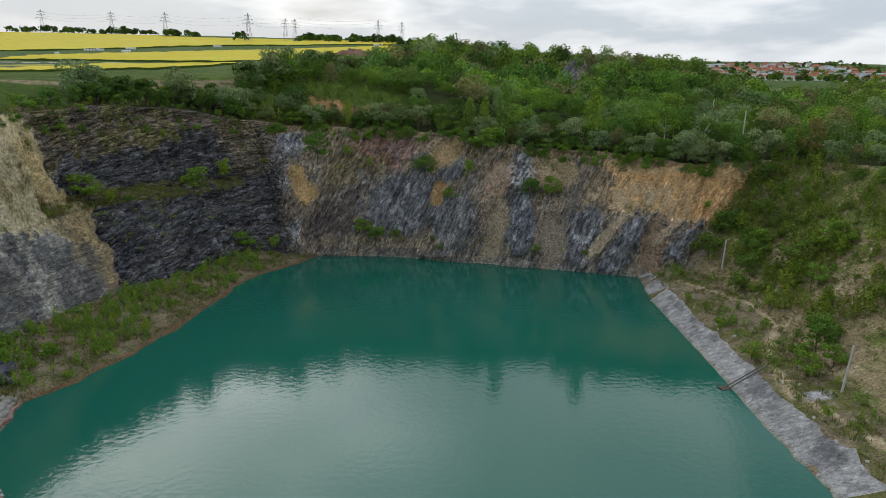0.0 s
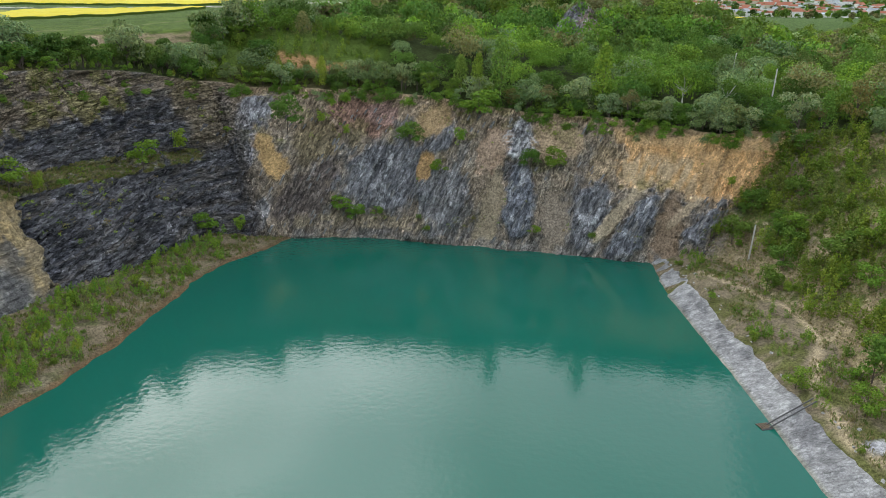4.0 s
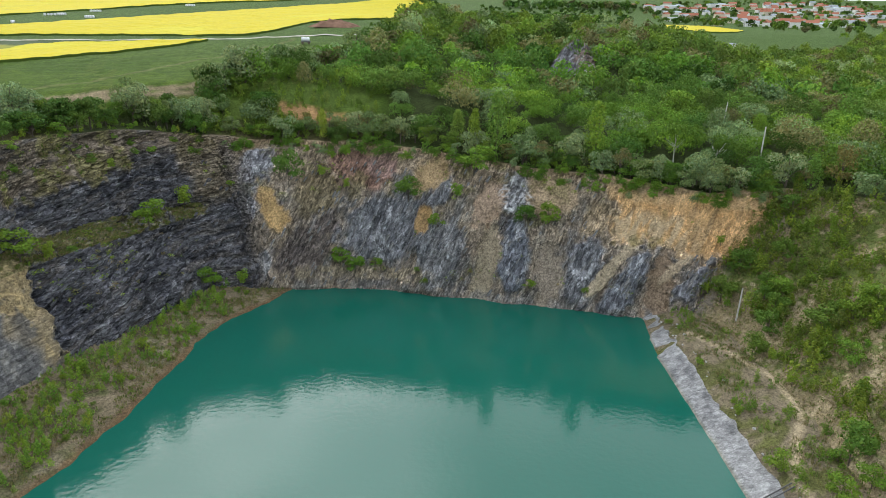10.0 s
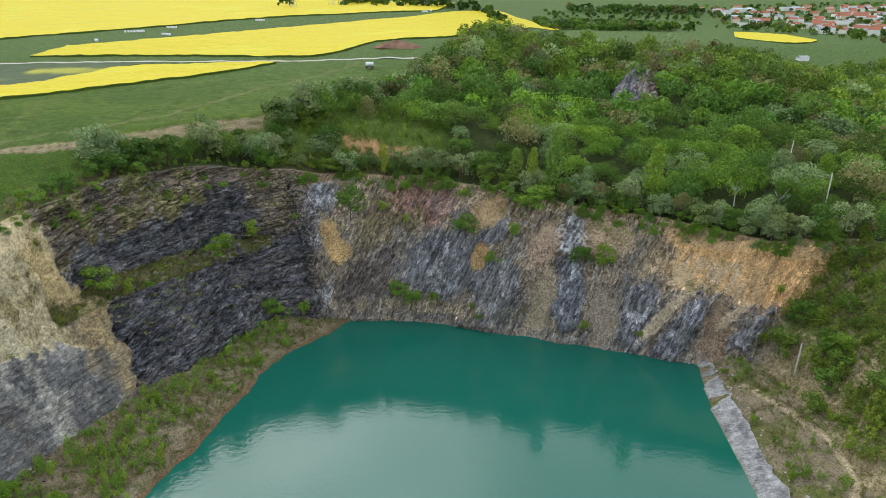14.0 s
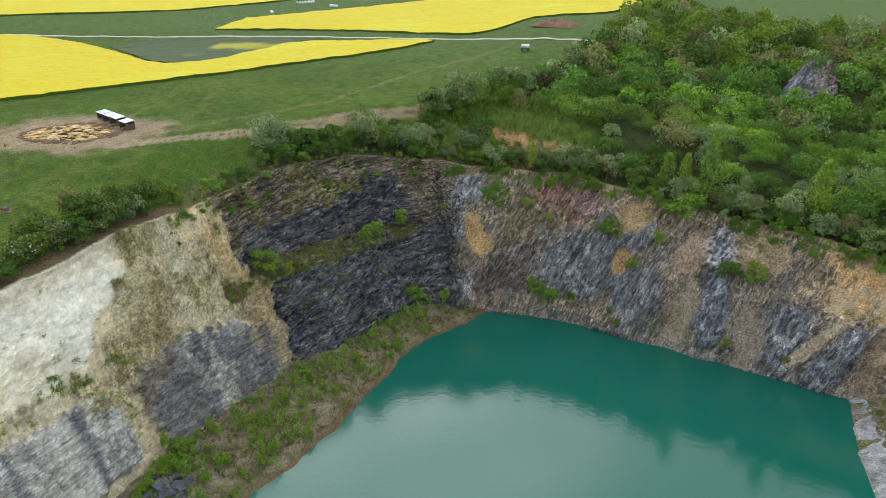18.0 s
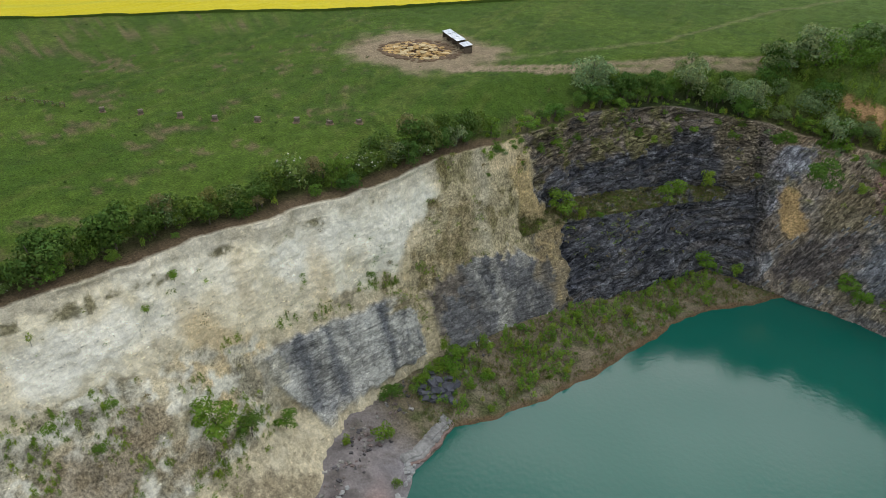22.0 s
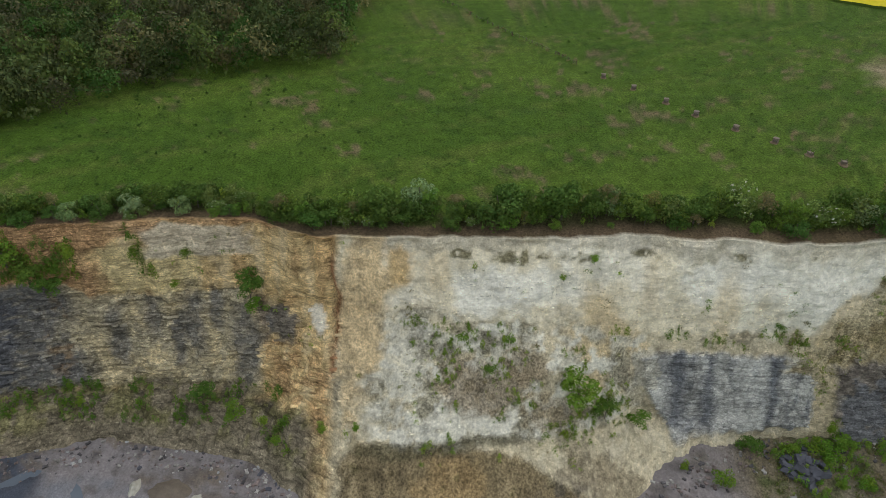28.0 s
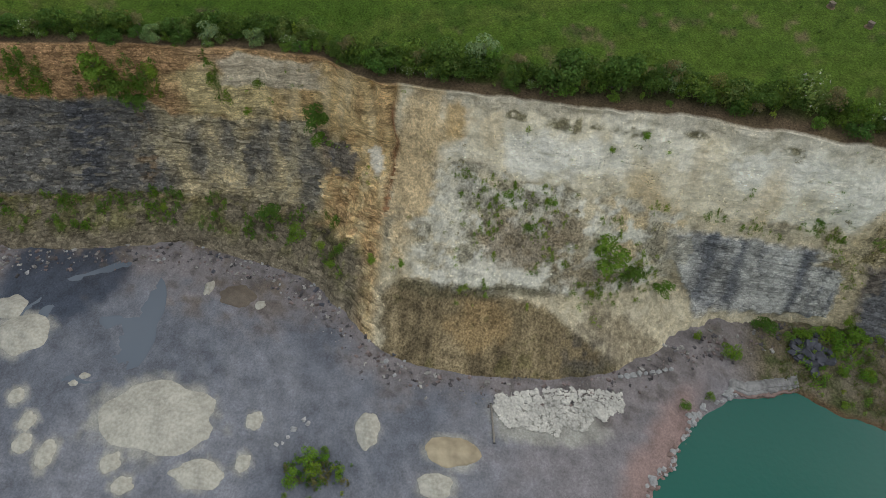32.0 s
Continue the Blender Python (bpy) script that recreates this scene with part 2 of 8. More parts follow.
def shore_distance(x, y):
    """Metres from the waterline, positive on land."""
    p = np.asarray(SHORE, float)
    q = np.roll(p, -1, axis=0)
    x, y = np.asarray(x, float), np.asarray(y, float)
    best, inside = np.full(x.shape, 1e9), np.zeros(x.shape, bool)
    for (ax, ay), (bx, by) in zip(p, q):
        dx, dy = bx - ax, by - ay
        t = np.clip(((x - ax) * dx + (y - ay) * dy) / (dx * dx + dy * dy), 0, 1)
        best = np.minimum(best, np.hypot(x - ax - t * dx, y - ay - t * dy))
        if ay != by:
            inside ^= ((ay > y) != (by > y)) & (x < (bx - ax) * (y - ay) / (by - ay) + ax)
    return np.where(inside, -best, best)


def basin(x, y):
    """The height of the pit's floor, beach and lake bed."""
    x, y = np.asarray(x, float), np.asarray(y, float)
    d = shore_distance(x, y) + fbm(x / 5, y / 5, 0, 3, 41) * 1.2 * (1 - ramp(x, 40, 50))
    east = ramp(x, 30, 44)
    south = (1 - ramp(y, 70, 84)) * (1 - east)
    beach = np.minimum(np.maximum(d, 0) * 0.2, 5.0) + np.minimum(np.maximum(d, 0), 0.8) * 0.25
    floor = np.minimum(np.maximum(d, 0) * 0.28, 1.3) + 0.25 * fbm(x / 9, y / 9, 0, 3, 43)
    bank = np.minimum(np.maximum(d, 0) * 0.55, 3.4) + np.maximum(d - 6, 0) * 0.12
    z = south * floor + east * bank + (1 - south) * (1 - east) * beach
    z = np.where(d < 0, np.maximum(d * 0.45, -2.5), z)
    return z + fbm(x / 2.2, y / 2.2, 0, 3, 47) * 0.35 * ramp(d, 0.5, 4) * (1 - south * 0.75) * (1 - east * (d < 6.5))


# ---- materials ----
def material(name, rough=0.85, spec=0.25):
    m = bpy.data.materials.new(name)
    m.use_nodes = True
    b = m.node_tree.nodes["Principled BSDF"]
    b.inputs["Roughness"].default_value, b.inputs["Specular IOR Level"].default_value = rough, spec
    return m, m.node_tree, b


def node(tree, kind, **sets):
    n = tree.nodes.new("ShaderNode" + kind)
    for key, value in sets.items():
        n.inputs[key.replace("_", " ")].default_value = value
    return n


def plain(name, colour, rough=0.8, spec=0.25, metal=0.0, grain=6.0, depth=0.25):
    """A weathered surface: the colour, varied by coarse and fine noise, with a fine relief."""
    m, t, b = material(name, rough, spec)
    b.inputs["Metallic"].default_value = metal
    co = node(t, "TexCoord")
    n1, n2 = node(t, "TexNoise", Scale=grain, Detail=6.0), node(t, "TexNoise", Scale=grain * 0.13, Detail=3.0)
    for n in (n1, n2):
        t.links.new(co.outputs["Object"], n.inputs["Vector"])
    add = node(t, "Math")
    t.links.new(n1.outputs["Fac"], add.inputs[0])
    t.links.new(n2.outputs["Fac"], add.inputs[1])
    r = node(t, "ValToRGB")
    r.color_ramp.elements[0].position, r.color_ramp.elements[1].position = 0.3, 0.7
    half = node(t, "Math", )
    half.operation = "MULTIPLY"
    half.inputs[1].default_value = 0.5
    t.links.new(add.outputs[0], half.inputs[0])
    t.links.new(half.outputs[0], r.inputs["Fac"])
    r.color_ramp.elements[0].color = (*[c * (1 - depth) for c in colour], 1)
    r.color_ramp.elements[1].color = (*[min(1, c * (1 + depth)) for c in colour], 1)
    t.links.new(r.outputs["Color"], b.inputs["Base Color"])
    bump = node(t, "Bump", Strength=0.25, Distance=0.05)
    t.links.new(n1.outputs["Fac"], bump.inputs["Height"])
    t.links.new(bump.outputs["Normal"], b.inputs["Normal"])
    return m


def earth(name, fine=1.3, contrast=0.75, relief=0.5, crack=1.0, beds=0.0, bed_turn=(0, 0, 0), bed_size=(0.16, 0.16, 2.4)):
    """Ground and rock: the stone's own colour from the mesh, with grain, pebbles, cracks and thin beds."""
    m, t, b = material(name, 0.95, 0.06)
    at = node(t, "Attribute")
    at.attribute_name = "tone"
    co = node(t, "TexCoord")
    n1 = node(t, "TexNoise", Scale=fine, Detail=10.0, Roughness=0.76)
    n2 = node(t, "TexNoise", Scale=fine * 0.16, Detail=5.0, Roughness=0.6)
    n3 = node(t, "TexNoise", Scale=fine * 3.4, Detail=4.0, Roughness=0.7)
    for n in (n1, n2, n3):
        t.links.new(co.outputs["Object"], n.inputs["Vector"])

    def scaled(source, low, high, a, z):
        r = node(t, "ValToRGB")
        r.color_ramp.elements[0].position, r.color_ramp.elements[1].position = low, high
        r.color_ramp.elements[0].color, r.color_ramp.elements[1].color = (a, a, a, 1), (z, z, z, 1)
        t.links.new(source, r.inputs["Fac"])
        return r.outputs["Color"]

    def times(colour, factor, strength=None):
        mix = node(t, "MixRGB", Fac=1.0)
        mix.blend_type = "MULTIPLY"
        t.links.new(colour, mix.inputs["Color1"])
        t.links.new(factor, mix.inputs["Color2"])
        if strength is not None:
            t.links.new(strength, mix.inputs["Fac"])
        return mix.outputs["Color"]

    c = times(at.outputs["Color"], scaled(n1.outputs["Fac"], 0.38, 0.62, 1 - contrast, 1 + contrast * 0.85), at.outputs["Alpha"])
    c = times(c, scaled(n2.outputs["Fac"], 0.3, 0.7, 0.76, 1.22))
    c = times(c, scaled(n3.outputs["Fac"], 0.36, 0.64, 1 - contrast * 0.5, 1 + contrast * 0.5), at.outputs["Alpha"])
    height = node(t, "Math")
    t.links.new(n1.outputs["Fac"], height.inputs[0])
    t.links.new(n3.outputs["Fac"], height.inputs[1])
    top = height.outputs[0]
    if beds:
        mp = node(t, "Mapping")
        mp.inputs["Rotation"].default_value, mp.inputs["Scale"].default_value = [radians(a) for a in bed_turn], bed_size
        turned = node(t, "Mapping")
        turned.inputs["Rotation"].default_value = [radians(a) for a in bed_turn]
        mp.inputs["Rotation"].default_value = (0, 0, 0)
        t.links.new(co.outputs["Object"], turned.inputs["Vector"])
        t.links.new(turned.outputs["Vector"], mp.inputs["Vector"])
        nb = node(t, "TexNoise", Scale=1.0, Detail=6.0, Roughness=0.62)
        t.links.new(mp.outputs["Vector"], nb.inputs["Vector"])
        c = times(c, scaled(nb.outputs["Fac"], 0.36, 0.6, 1 - beds, 1 + beds * 0.6), at.outputs["Alpha"])
        more = node(t, "Math")
        t.links.new(top, more.inputs[0])
        t.links.new(nb.outputs["Fac"], more.inputs[1])
        top = more.outputs[0]
    if crack < 1:
        warp = node(t, "MixRGB", Fac=0.16)
        cracks = node(t, "TexVoronoi", Scale=fine * 0.42)
        cracks.feature = "DISTANCE_TO_EDGE"
        t.links.new(co.outputs["Object"], warp.inputs["Color1"])
        t.links.new(n1.outputs["Color"], warp.inputs["Color2"])
        t.links.new(warp.outputs["Color"], cracks.inputs["Vector"])
        c = times(c, scaled(cracks.outputs["Distance"], 0.0, 0.07, crack, 1), at.outputs["Alpha"])
    t.links.new(c, b.inputs["Base Color"])
    soften = node(t, "Math")
    soften.operation = "MULTIPLY"
    soften.inputs[1].default_value = relief
    t.links.new(at.outputs["Alpha"], soften.inputs[0])
    bump = node(t, "Bump", Distance=0.8)
    t.links.new(soften.outputs[0], bump.inputs["Strength"])
    t.links.new(top, bump.inputs["Height"])
    t.links.new(bump.outputs["Normal"], b.inputs["Normal"])
    return m


def rock_face(name, turn=(0, 0, 0), cell=(0.5, 0.5, 1.6), lines=(0.05, 0.05, 1.7), contrast=0.6, relief=0.8, line_depth=0.5, joints=0.4):
    """Bedded rock: the stone's own colour from the mesh, split by thin broken bedding joints and cross cracks into blocks, with pale chips and a fine grain."""
    m, t, b = material(name, 0.92, 0.1)
    at = node(t, "Attribute")
    at.attribute_name = "tone"
    co, turned = node(t, "TexCoord"), node(t, "Mapping")
    turned.inputs["Rotation"].default_value = [radians(a) for a in turn]
    t.links.new(co.outputs["Object"], turned.inputs["Vector"])

    def stretched(size, source):
        mp = node(t, "Mapping")
        mp.inputs["Scale"].default_value = size
        t.links.new(source, mp.inputs["Vector"])
        return mp.outputs["Vector"]

    def scaled(source, low, high, a, z):
        r = node(t, "MapRange")
        for k, v in zip(("From Min", "From Max", "To Min", "To Max"), (low, high, a, z)):
            r.inputs[k].default_value = v
        t.links.new(source, r.inputs["Value"])
        return r.outputs["Result"]

    def math2(kind, a, b):
        n = node(t, "Math")
        n.operation = kind
        for k, v in enumerate((a, b)):
            if isinstance(v, (int, float)):
                n.inputs[k].default_value = v
            else:
                t.links.new(v, n.inputs[k])
        return n.outputs[0]

    def times(colour, factor, strength=None):
        mix = node(t, "MixRGB", Fac=1.0)
        mix.blend_type = "MULTIPLY"
        t.links.new(colour, mix.inputs["Color1"])
        t.links.new(factor, mix.inputs["Color2"])
        if strength is not None:
            t.links.new(strength, mix.inputs["Fac"])
        return mix.outputs["Color"]

    warp_n = node(t, "TexNoise", Scale=0.35, Detail=4.0, Roughness=0.6)
    t.links.new(co.outputs["Object"], warp_n.inputs["Vector"])
    warp = node(t, "VectorMath")
    warp.operation = "MULTIPLY_ADD"
    warp.inputs[1].default_value = (1.6, 1.6, 0.5)
    t.links.new(warp_n.outputs["Color"], warp.inputs[0])
    t.links.new(turned.outputs["Vector"], warp.inputs[2])
    bent = warp.outputs["Vector"]
    grain_n, fleck_n = node(t, "TexNoise", Scale=3.4, Detail=5.0, Roughness=0.75), node(t, "TexNoise", Scale=1.5, Detail=6.0, Roughness=0.72)
    wide_n = node(t, "TexNoise", Scale=0.22, Detail=4.0, Roughness=0.6)
    for n in (grain_n, fleck_n, wide_n):
        t.links.new(co.outputs["Object"], n.inputs["Vector"])
    blocks, edges = node(t, "TexVoronoi", Scale=1.0), node(t, "TexVoronoi", Scale=1.0)
    edges.feature = "DISTANCE_TO_EDGE"
    small = node(t, "TexVoronoi", Scale=2.3)
    block_v = stretched(cell, bent)
    for n in (blocks, edges, small):
        t.links.new(block_v, n.inputs["Vector"])
    parts = []
    for n in (blocks, small):
        sep = node(t, "SeparateColor")
        t.links.new(n.outputs["Color"], sep.inputs[0])
        parts.append(sep.outputs[0])
    joint, joint2 = node(t, "TexNoise", Scale=1.0, Detail=3.0, Roughness=0.55), node(t, "TexNoise", Scale=2.6, Detail=2.0, Roughness=0.5)
    line_v = stretched(lines, bent)
    for n in (joint, joint2):
        t.links.new(line_v, n.inputs["Vector"])
    a = at.outputs["Alpha"]
    c = times(at.outputs["Color"], scaled(grain_n.outputs["Fac"], 0.36, 0.64, 1 - contrast * 0.8, 1 + contrast * 0.9), a)
    c = times(c, scaled(wide_n.outputs["Fac"], 0.3, 0.7, 0.84, 1.18))
    c = times(c, scaled(parts[0], 0.0, 1.0, 1 - contrast * 0.55, 1 + contrast * 0.6), a)
    c = times(c, scaled(parts[1], 0.0, 1.0, 1 - contrast * 0.6, 1 + contrast * 0.65), a)
    c = times(c, scaled(fleck_n.outputs["Fac"], 0.57, 0.66, 1.0, 1 + contrast * 1.5), a)
    c = times(c, scaled(fleck_n.outputs["Fac"], 0.34, 0.42, 1 - contrast * 0.8, 1.0), a)
    cut = math2("MAXIMUM", scaled(joint.outputs["Fac"], 0.40, 0.45, 1 - line_depth, 1.0), scaled(wide_n.outputs["Fac"], 0.5, 0.6, 0.0, 1.0))
    c = times(c, cut, a)
    c = times(c, scaled(joint2.outputs["Fac"], 0.38, 0.46, 1 - line_depth * 0.7, 1.06), a)
    c = times(c, scaled(edges.outputs["Distance"], 0.0, 0.09, 1 - joints, 1.0), a)
    t.links.new(c, b.inputs["Base Color"])
    height = math2("ADD", math2("MULTIPLY", parts[0], 0.8), math2("MULTIPLY", parts[1], 0.5))
    height = math2("ADD", height, math2("MULTIPLY", grain_n.outputs["Fac"], 0.8))
    height = math2("ADD", height, scaled(joint.outputs["Fac"], 0.40, 0.47, 0.0, line_depth * 1.2))
    height = math2("ADD", height, scaled(edges.outputs["Distance"], 0.0, 0.08, 0.0, joints))
    bump = node(t, "Bump", Distance=0.3)
    t.links.new(math2("MULTIPLY", a, relief), bump.inputs["Strength"])
    t.links.new(height, bump.inputs["Height"])
    t.links.new(bump.outputs["Normal"], b.inputs["Normal"])
    return m


def foliage(name, colour, spread=0.2, through_light=0.2):
    """Leaves: hue and depth vary leaf by leaf and plant by plant."""
    m, t, b = material(name, 0.7, 0.1)
    at = node(t, "Attribute")
    at.attribute_name = "tone"
    geo, ob = node(t, "NewGeometry"), node(t, "ObjectInfo")
    hsv = node(t, "HueSaturation")
    r1 = node(t, "MapRange")
    r1.inputs["To Min"].default_value, r1.inputs["To Max"].default_value = 1 - spread * 1.2, 1 + spread * 1.2
    r2 = node(t, "MapRange")
    r2.inputs["To Min"].default_value, r2.inputs["To Max"].default_value = 0.482, 0.512
    t.links.new(geo.outputs["Random Per Island"], r1.inputs["Value"])
    t.links.new(ob.outputs["Random"], r2.inputs["Value"])
    t.links.new(r1.outputs["Result"], hsv.inputs["Value"])
    t.links.new(r2.outputs["Result"], hsv.inputs["Hue"])
    mul = node(t, "MixRGB", Fac=1.0)
    mul.blend_type = "MULTIPLY"
    mul.inputs["Color2"].default_value = (*colour, 1)
    t.links.new(at.outputs["Color"], mul.inputs["Color1"])
    t.links.new(mul.outputs["Color"], hsv.inputs["Color"])
    t.links.new(hsv.outputs["Color"], b.inputs["Base Color"])
    tr, mix, out = node(t, "BsdfTranslucent"), node(t, "MixShader", Fac=through_light), t.nodes["Material Output"]
    t.links.new(hsv.outputs["Color"], tr.inputs["Color"])
    t.links.new(b.outputs[0], mix.inputs[1])
    t.links.new(tr.outputs[0], mix.inputs[2])
    t.links.new(mix.outputs[0], out.inputs["Surface"])
    return m


LIMESTONE = rock_face("flat_bedded_limestone", (0, 0, 0), (0.6, 0.6, 1.3), (0.07, 0.07, 1.6), 0.4, 0.7, 0.3, 0.3)
CHALK_FACE = rock_face("crumbling_white_chalk", (0, 0, 0), (1.0, 1.0, 1.2), (0.12, 0.12, 1.0), 0.3, 0.8, 0.1, 0.16)
SLATE_ROCK = rock_face("dipping_dark_slate", (-10, 0, 0), (0.45, 0.45, 1.5), (0.06, 0.06, 1.3), 0.62, 1.0, 0.42, 0.42)
FOLDED_ROCK = rock_face("steeply_bedded_rock", (0, -116, 0), (0.55, 0.55, 1.3), (0.09, 0.09, 1.0), 0.6, 0.95, 0.32, 0.42)
LOOSE = earth("loose_earth_and_scree", 1.9, 0.62, 0.6)
SOIL = earth("soil_and_grass", 2.2, 0.55, 0.35)
LEAF = foliage("leaves", (1, 1, 1))
BARK = plain("grey_brown_bark", (0.11, 0.09, 0.07))

WATER, wt, wb = material("green_lake_water", 0.06, 0.5)
wb.inputs["IOR"].default_value = 1.33
wb.inputs["Base Color"].default_value = (0.010, 0.105, 0.066, 1)
w_co2 = node(wt, "TexCoord")
w_a, w_b = node(wt, "TexNoise", Scale=0.9, Detail=4.0), node(wt, "TexNoise", Scale=0.02, Detail=3.0)
for n in (w_a, w_b):
    wt.links.new(w_co2.outputs["Object"], n.inputs["Vector"])
w_bump = node(wt, "Bump", Strength=0.085, Distance=0.35)
wt.links.new(w_a.outputs["Fac"], w_bump.inputs["Height"])
wt.links.new(w_bump.outputs["Normal"], wb.inputs["Normal"])
w_rr = node(wt, "ValToRGB")
w_rr.color_ramp.elements[0].color, w_rr.color_ramp.elements[1].color = (0.006, 0.090, 0.063, 1), (0.010, 0.114, 0.083, 1)
wt.links.new(w_b.outputs["Fac"], w_rr.inputs["Fac"])
wt.links.new(w_rr.outputs["Color"], wb.inputs["Base Color"])
wb.inputs["Roughness"].default_value = 0.055


def sheet(name, verts, faces, mat, tone=None, smooth=False, parent=None):
    """One mesh object from arrays; tone: the surface's own colour at each vertex."""
    me = bpy.data.meshes.new(name)
    verts, faces = np.asarray(verts, np.float32), np.asarray(faces, np.int32)
    k = faces.shape[1]
    me.vertices.add(len(verts))
    me.vertices.foreach_set("co", verts.ravel())
    me.loops.add(faces.size)
    me.loops.foreach_set("vertex_index", faces.ravel())
    me.polygons.add(len(faces))
    me.polygons.foreach_set("loop_start", np.arange(0, faces.size, k, dtype=np.int32))
    me.polygons.foreach_set("use_smooth", np.full(len(faces), smooth))
    if tone is not None:
        a = me.color_attributes.new("tone", "FLOAT_COLOR", "POINT")
        a.data.foreach_set("color", (tone if tone.shape[1] == 4 else np.concatenate([tone, np.ones((len(tone), 1))], 1)).astype(np.float32).ravel())
    me.update(calc_edges=True)
    me.materials.append(mat)
    ob = new(name, me)
    if parent:
        ob.parent = parent
    return ob


def grid_faces(rows, cols, wrap=False):
    i, j = np.meshgrid(np.arange(rows - 1), np.arange(cols if wrap else cols - 1), indexing="ij")
    i, j = i.ravel(), j.ravel()
    j2 = (j + 1) % cols
    return np.stack([i * cols + j, i * cols + j2, (i + 1) * cols + j2, (i + 1) * cols + j], 1)


def blend(base, colour, k):
    return base * (1 - k[..., None]) + np.asarray(colour, float) * k[..., None]


# ---- the rock walls and the land round them: one sheet ----
def stretch_between(a, b, n, first=False):
    f = np.linspace(0, 1, n + 1)[0 if first else 1:]
    return [a * (1 - k) + b * k for k in f]


ROWS_FOOT, ROWS_LOW, ROWS_SHELF, ROWS_TOP = 20, 66, 8, 62
SHELF_ROWS = (ROWS_FOOT + ROWS_LOW, ROWS_FOOT + ROWS_LOW + ROWS_SHELF + 2)
wall_rows = stretch_between(foot_l, low_l, ROWS_FOOT, True) + stretch_between(low_l, high_l, ROWS_LOW) + stretch_between(high_l, inner_l, ROWS_SHELF) + stretch_between(inner_l, rim_l, ROWS_TOP)
P = np.array(wall_rows)
WALL = len(P)
# worn profile: no sharp breaks between the rows but at the shelf
rounded = P.copy()
for sweep in range(26):
    rounded[1:-1] = rounded[1:-1] * 0.5 + (rounded[:-2] + rounded[2:]) * 0.25
round_k = (1 - ramp(shelf, 0.5, 2.5))[None, :, None] * ramp(np.arange(WALL), ROWS_FOOT - 8, ROWS_FOOT + 8)[:, None, None]
P = P * (1 - round_k) + rounded * round_k
tangent = np.roll(P, -1, axis=1) - np.roll(P, 1, axis=1)
upward = np.gradient(P, axis=0)
normal = np.cross(upward, tangent)
normal /= np.linalg.norm(normal, axis=2)[..., None] + 1e-9
flip = np.sign((normal[..., :2] * away[None]).sum(2).mean())
normal *= -flip
UU = np.broadcast_to(U[None], P.shape[:2])
ROW = np.broadcast_to(np.arange(WALL)[:, None], UU.shape)
X, Y, Z = P[..., 0], P[..., 1], P[..., 2]
n_big, n_mid, n_fine = fbm(X / 16, Y / 16, Z / 14, 4, 71), fbm(X / 5, Y / 5, Z / 6, 4, 73), fbm(X / 1.5, Y / 1.5, Z / 1.8, 3, 77)
ragged = n_mid * 0.85 + n_fine * 0.6
northern = ramp(UU + n_mid * 0.3, 14.0, 14.7) * (1 - ramp(UU + n_mid * 0.3, 20.7, 21.2))
nw_wall = ramp(Y + n_mid * 6 + n_fine * 3 - np.interp(Z, [5, 15, 22, 30, 42], [3, 6, 10, 6, 4]), 146, 148) * (UU > 10) * (UU < 16) * (1 - northern)
west_wall = np.where(UU < 12.5, 1 - nw_wall, 0) * (1 - northern)


def patch(at, z, wide, high, lean=0.0, hard=0.25, axis=None):
    """A ragged patch of the wall, leaning along the beds."""
    q = (Y if axis is None else axis) - at - lean * (Z - z)
    d = np.hypot(q / wide, (Z - z) / high) + ragged * min(0.85, 1.5 / min(wide, high) + 0.3)
    return 1 - ramp(d, 1 - hard, 1 + hard)


def plate(at, z, wide, high, lean=0.0, hard=0.15, axis=None):
    """The same with straighter sides: a slab."""
    q = (Y if axis is None else axis) - at - lean * (Z - z)
    d = np.maximum(np.abs(q) / wide, np.abs(Z - z) / high) + ragged * min(0.5, 1.0 / min(wide, high) + 0.1)
    return 1 - ramp(d, 1 - hard, 1 + hard)


SLATE_BLUE, CHALK, OLIVE = (0.064, 0.065, 0.075), (0.92, 0.86, 0.725), (0.15, 0.14, 0.06)
# the north wall's beds and chutes: place, height, half width, half height, lean, colour, strength, how far proud
GREY_BEDS = ((-11, 15, 12, 9, 0.25, (0.165, 0.17, 0.185), 0.9, 0.9), (2, 25, 3.5, 4, 0.8, (0.15, 0.155, 0.17), 0.9, 0.7), (4, 10, 6, 8.5, 0.2, (0.17, 0.173, 0.18), 0.85, 0.6), (23, 10.5, 3.6, 8, 0.12, (0.145, 0.155, 0.178), 0.95, 1.2),
             (40, 9, 4.4, 8.5, 0.25, (0.185, 0.19, 0.205), 0.9, 0.8), (50, 6, 3.4, 9.5, 0.5, (0.19, 0.2, 0.222), 0.95, 1.6), (66.5, 9.5, 2.6, 4.6, 0.95, (0.2, 0.205, 0.225), 0.95, 1.8), (-47.5, 30, 4.5, 6.5, 0.2, (0.155, 0.158, 0.178), 0.9, 0.5), (-44, 5.5, 1.9, 4, 0.2, (0.42, 0.42, 0.43), 0.8, 0.4),
             (23.3, 26, 4.4, 4.6, 0.0, (0.27, 0.275, 0.29), 0.9, 1.0))
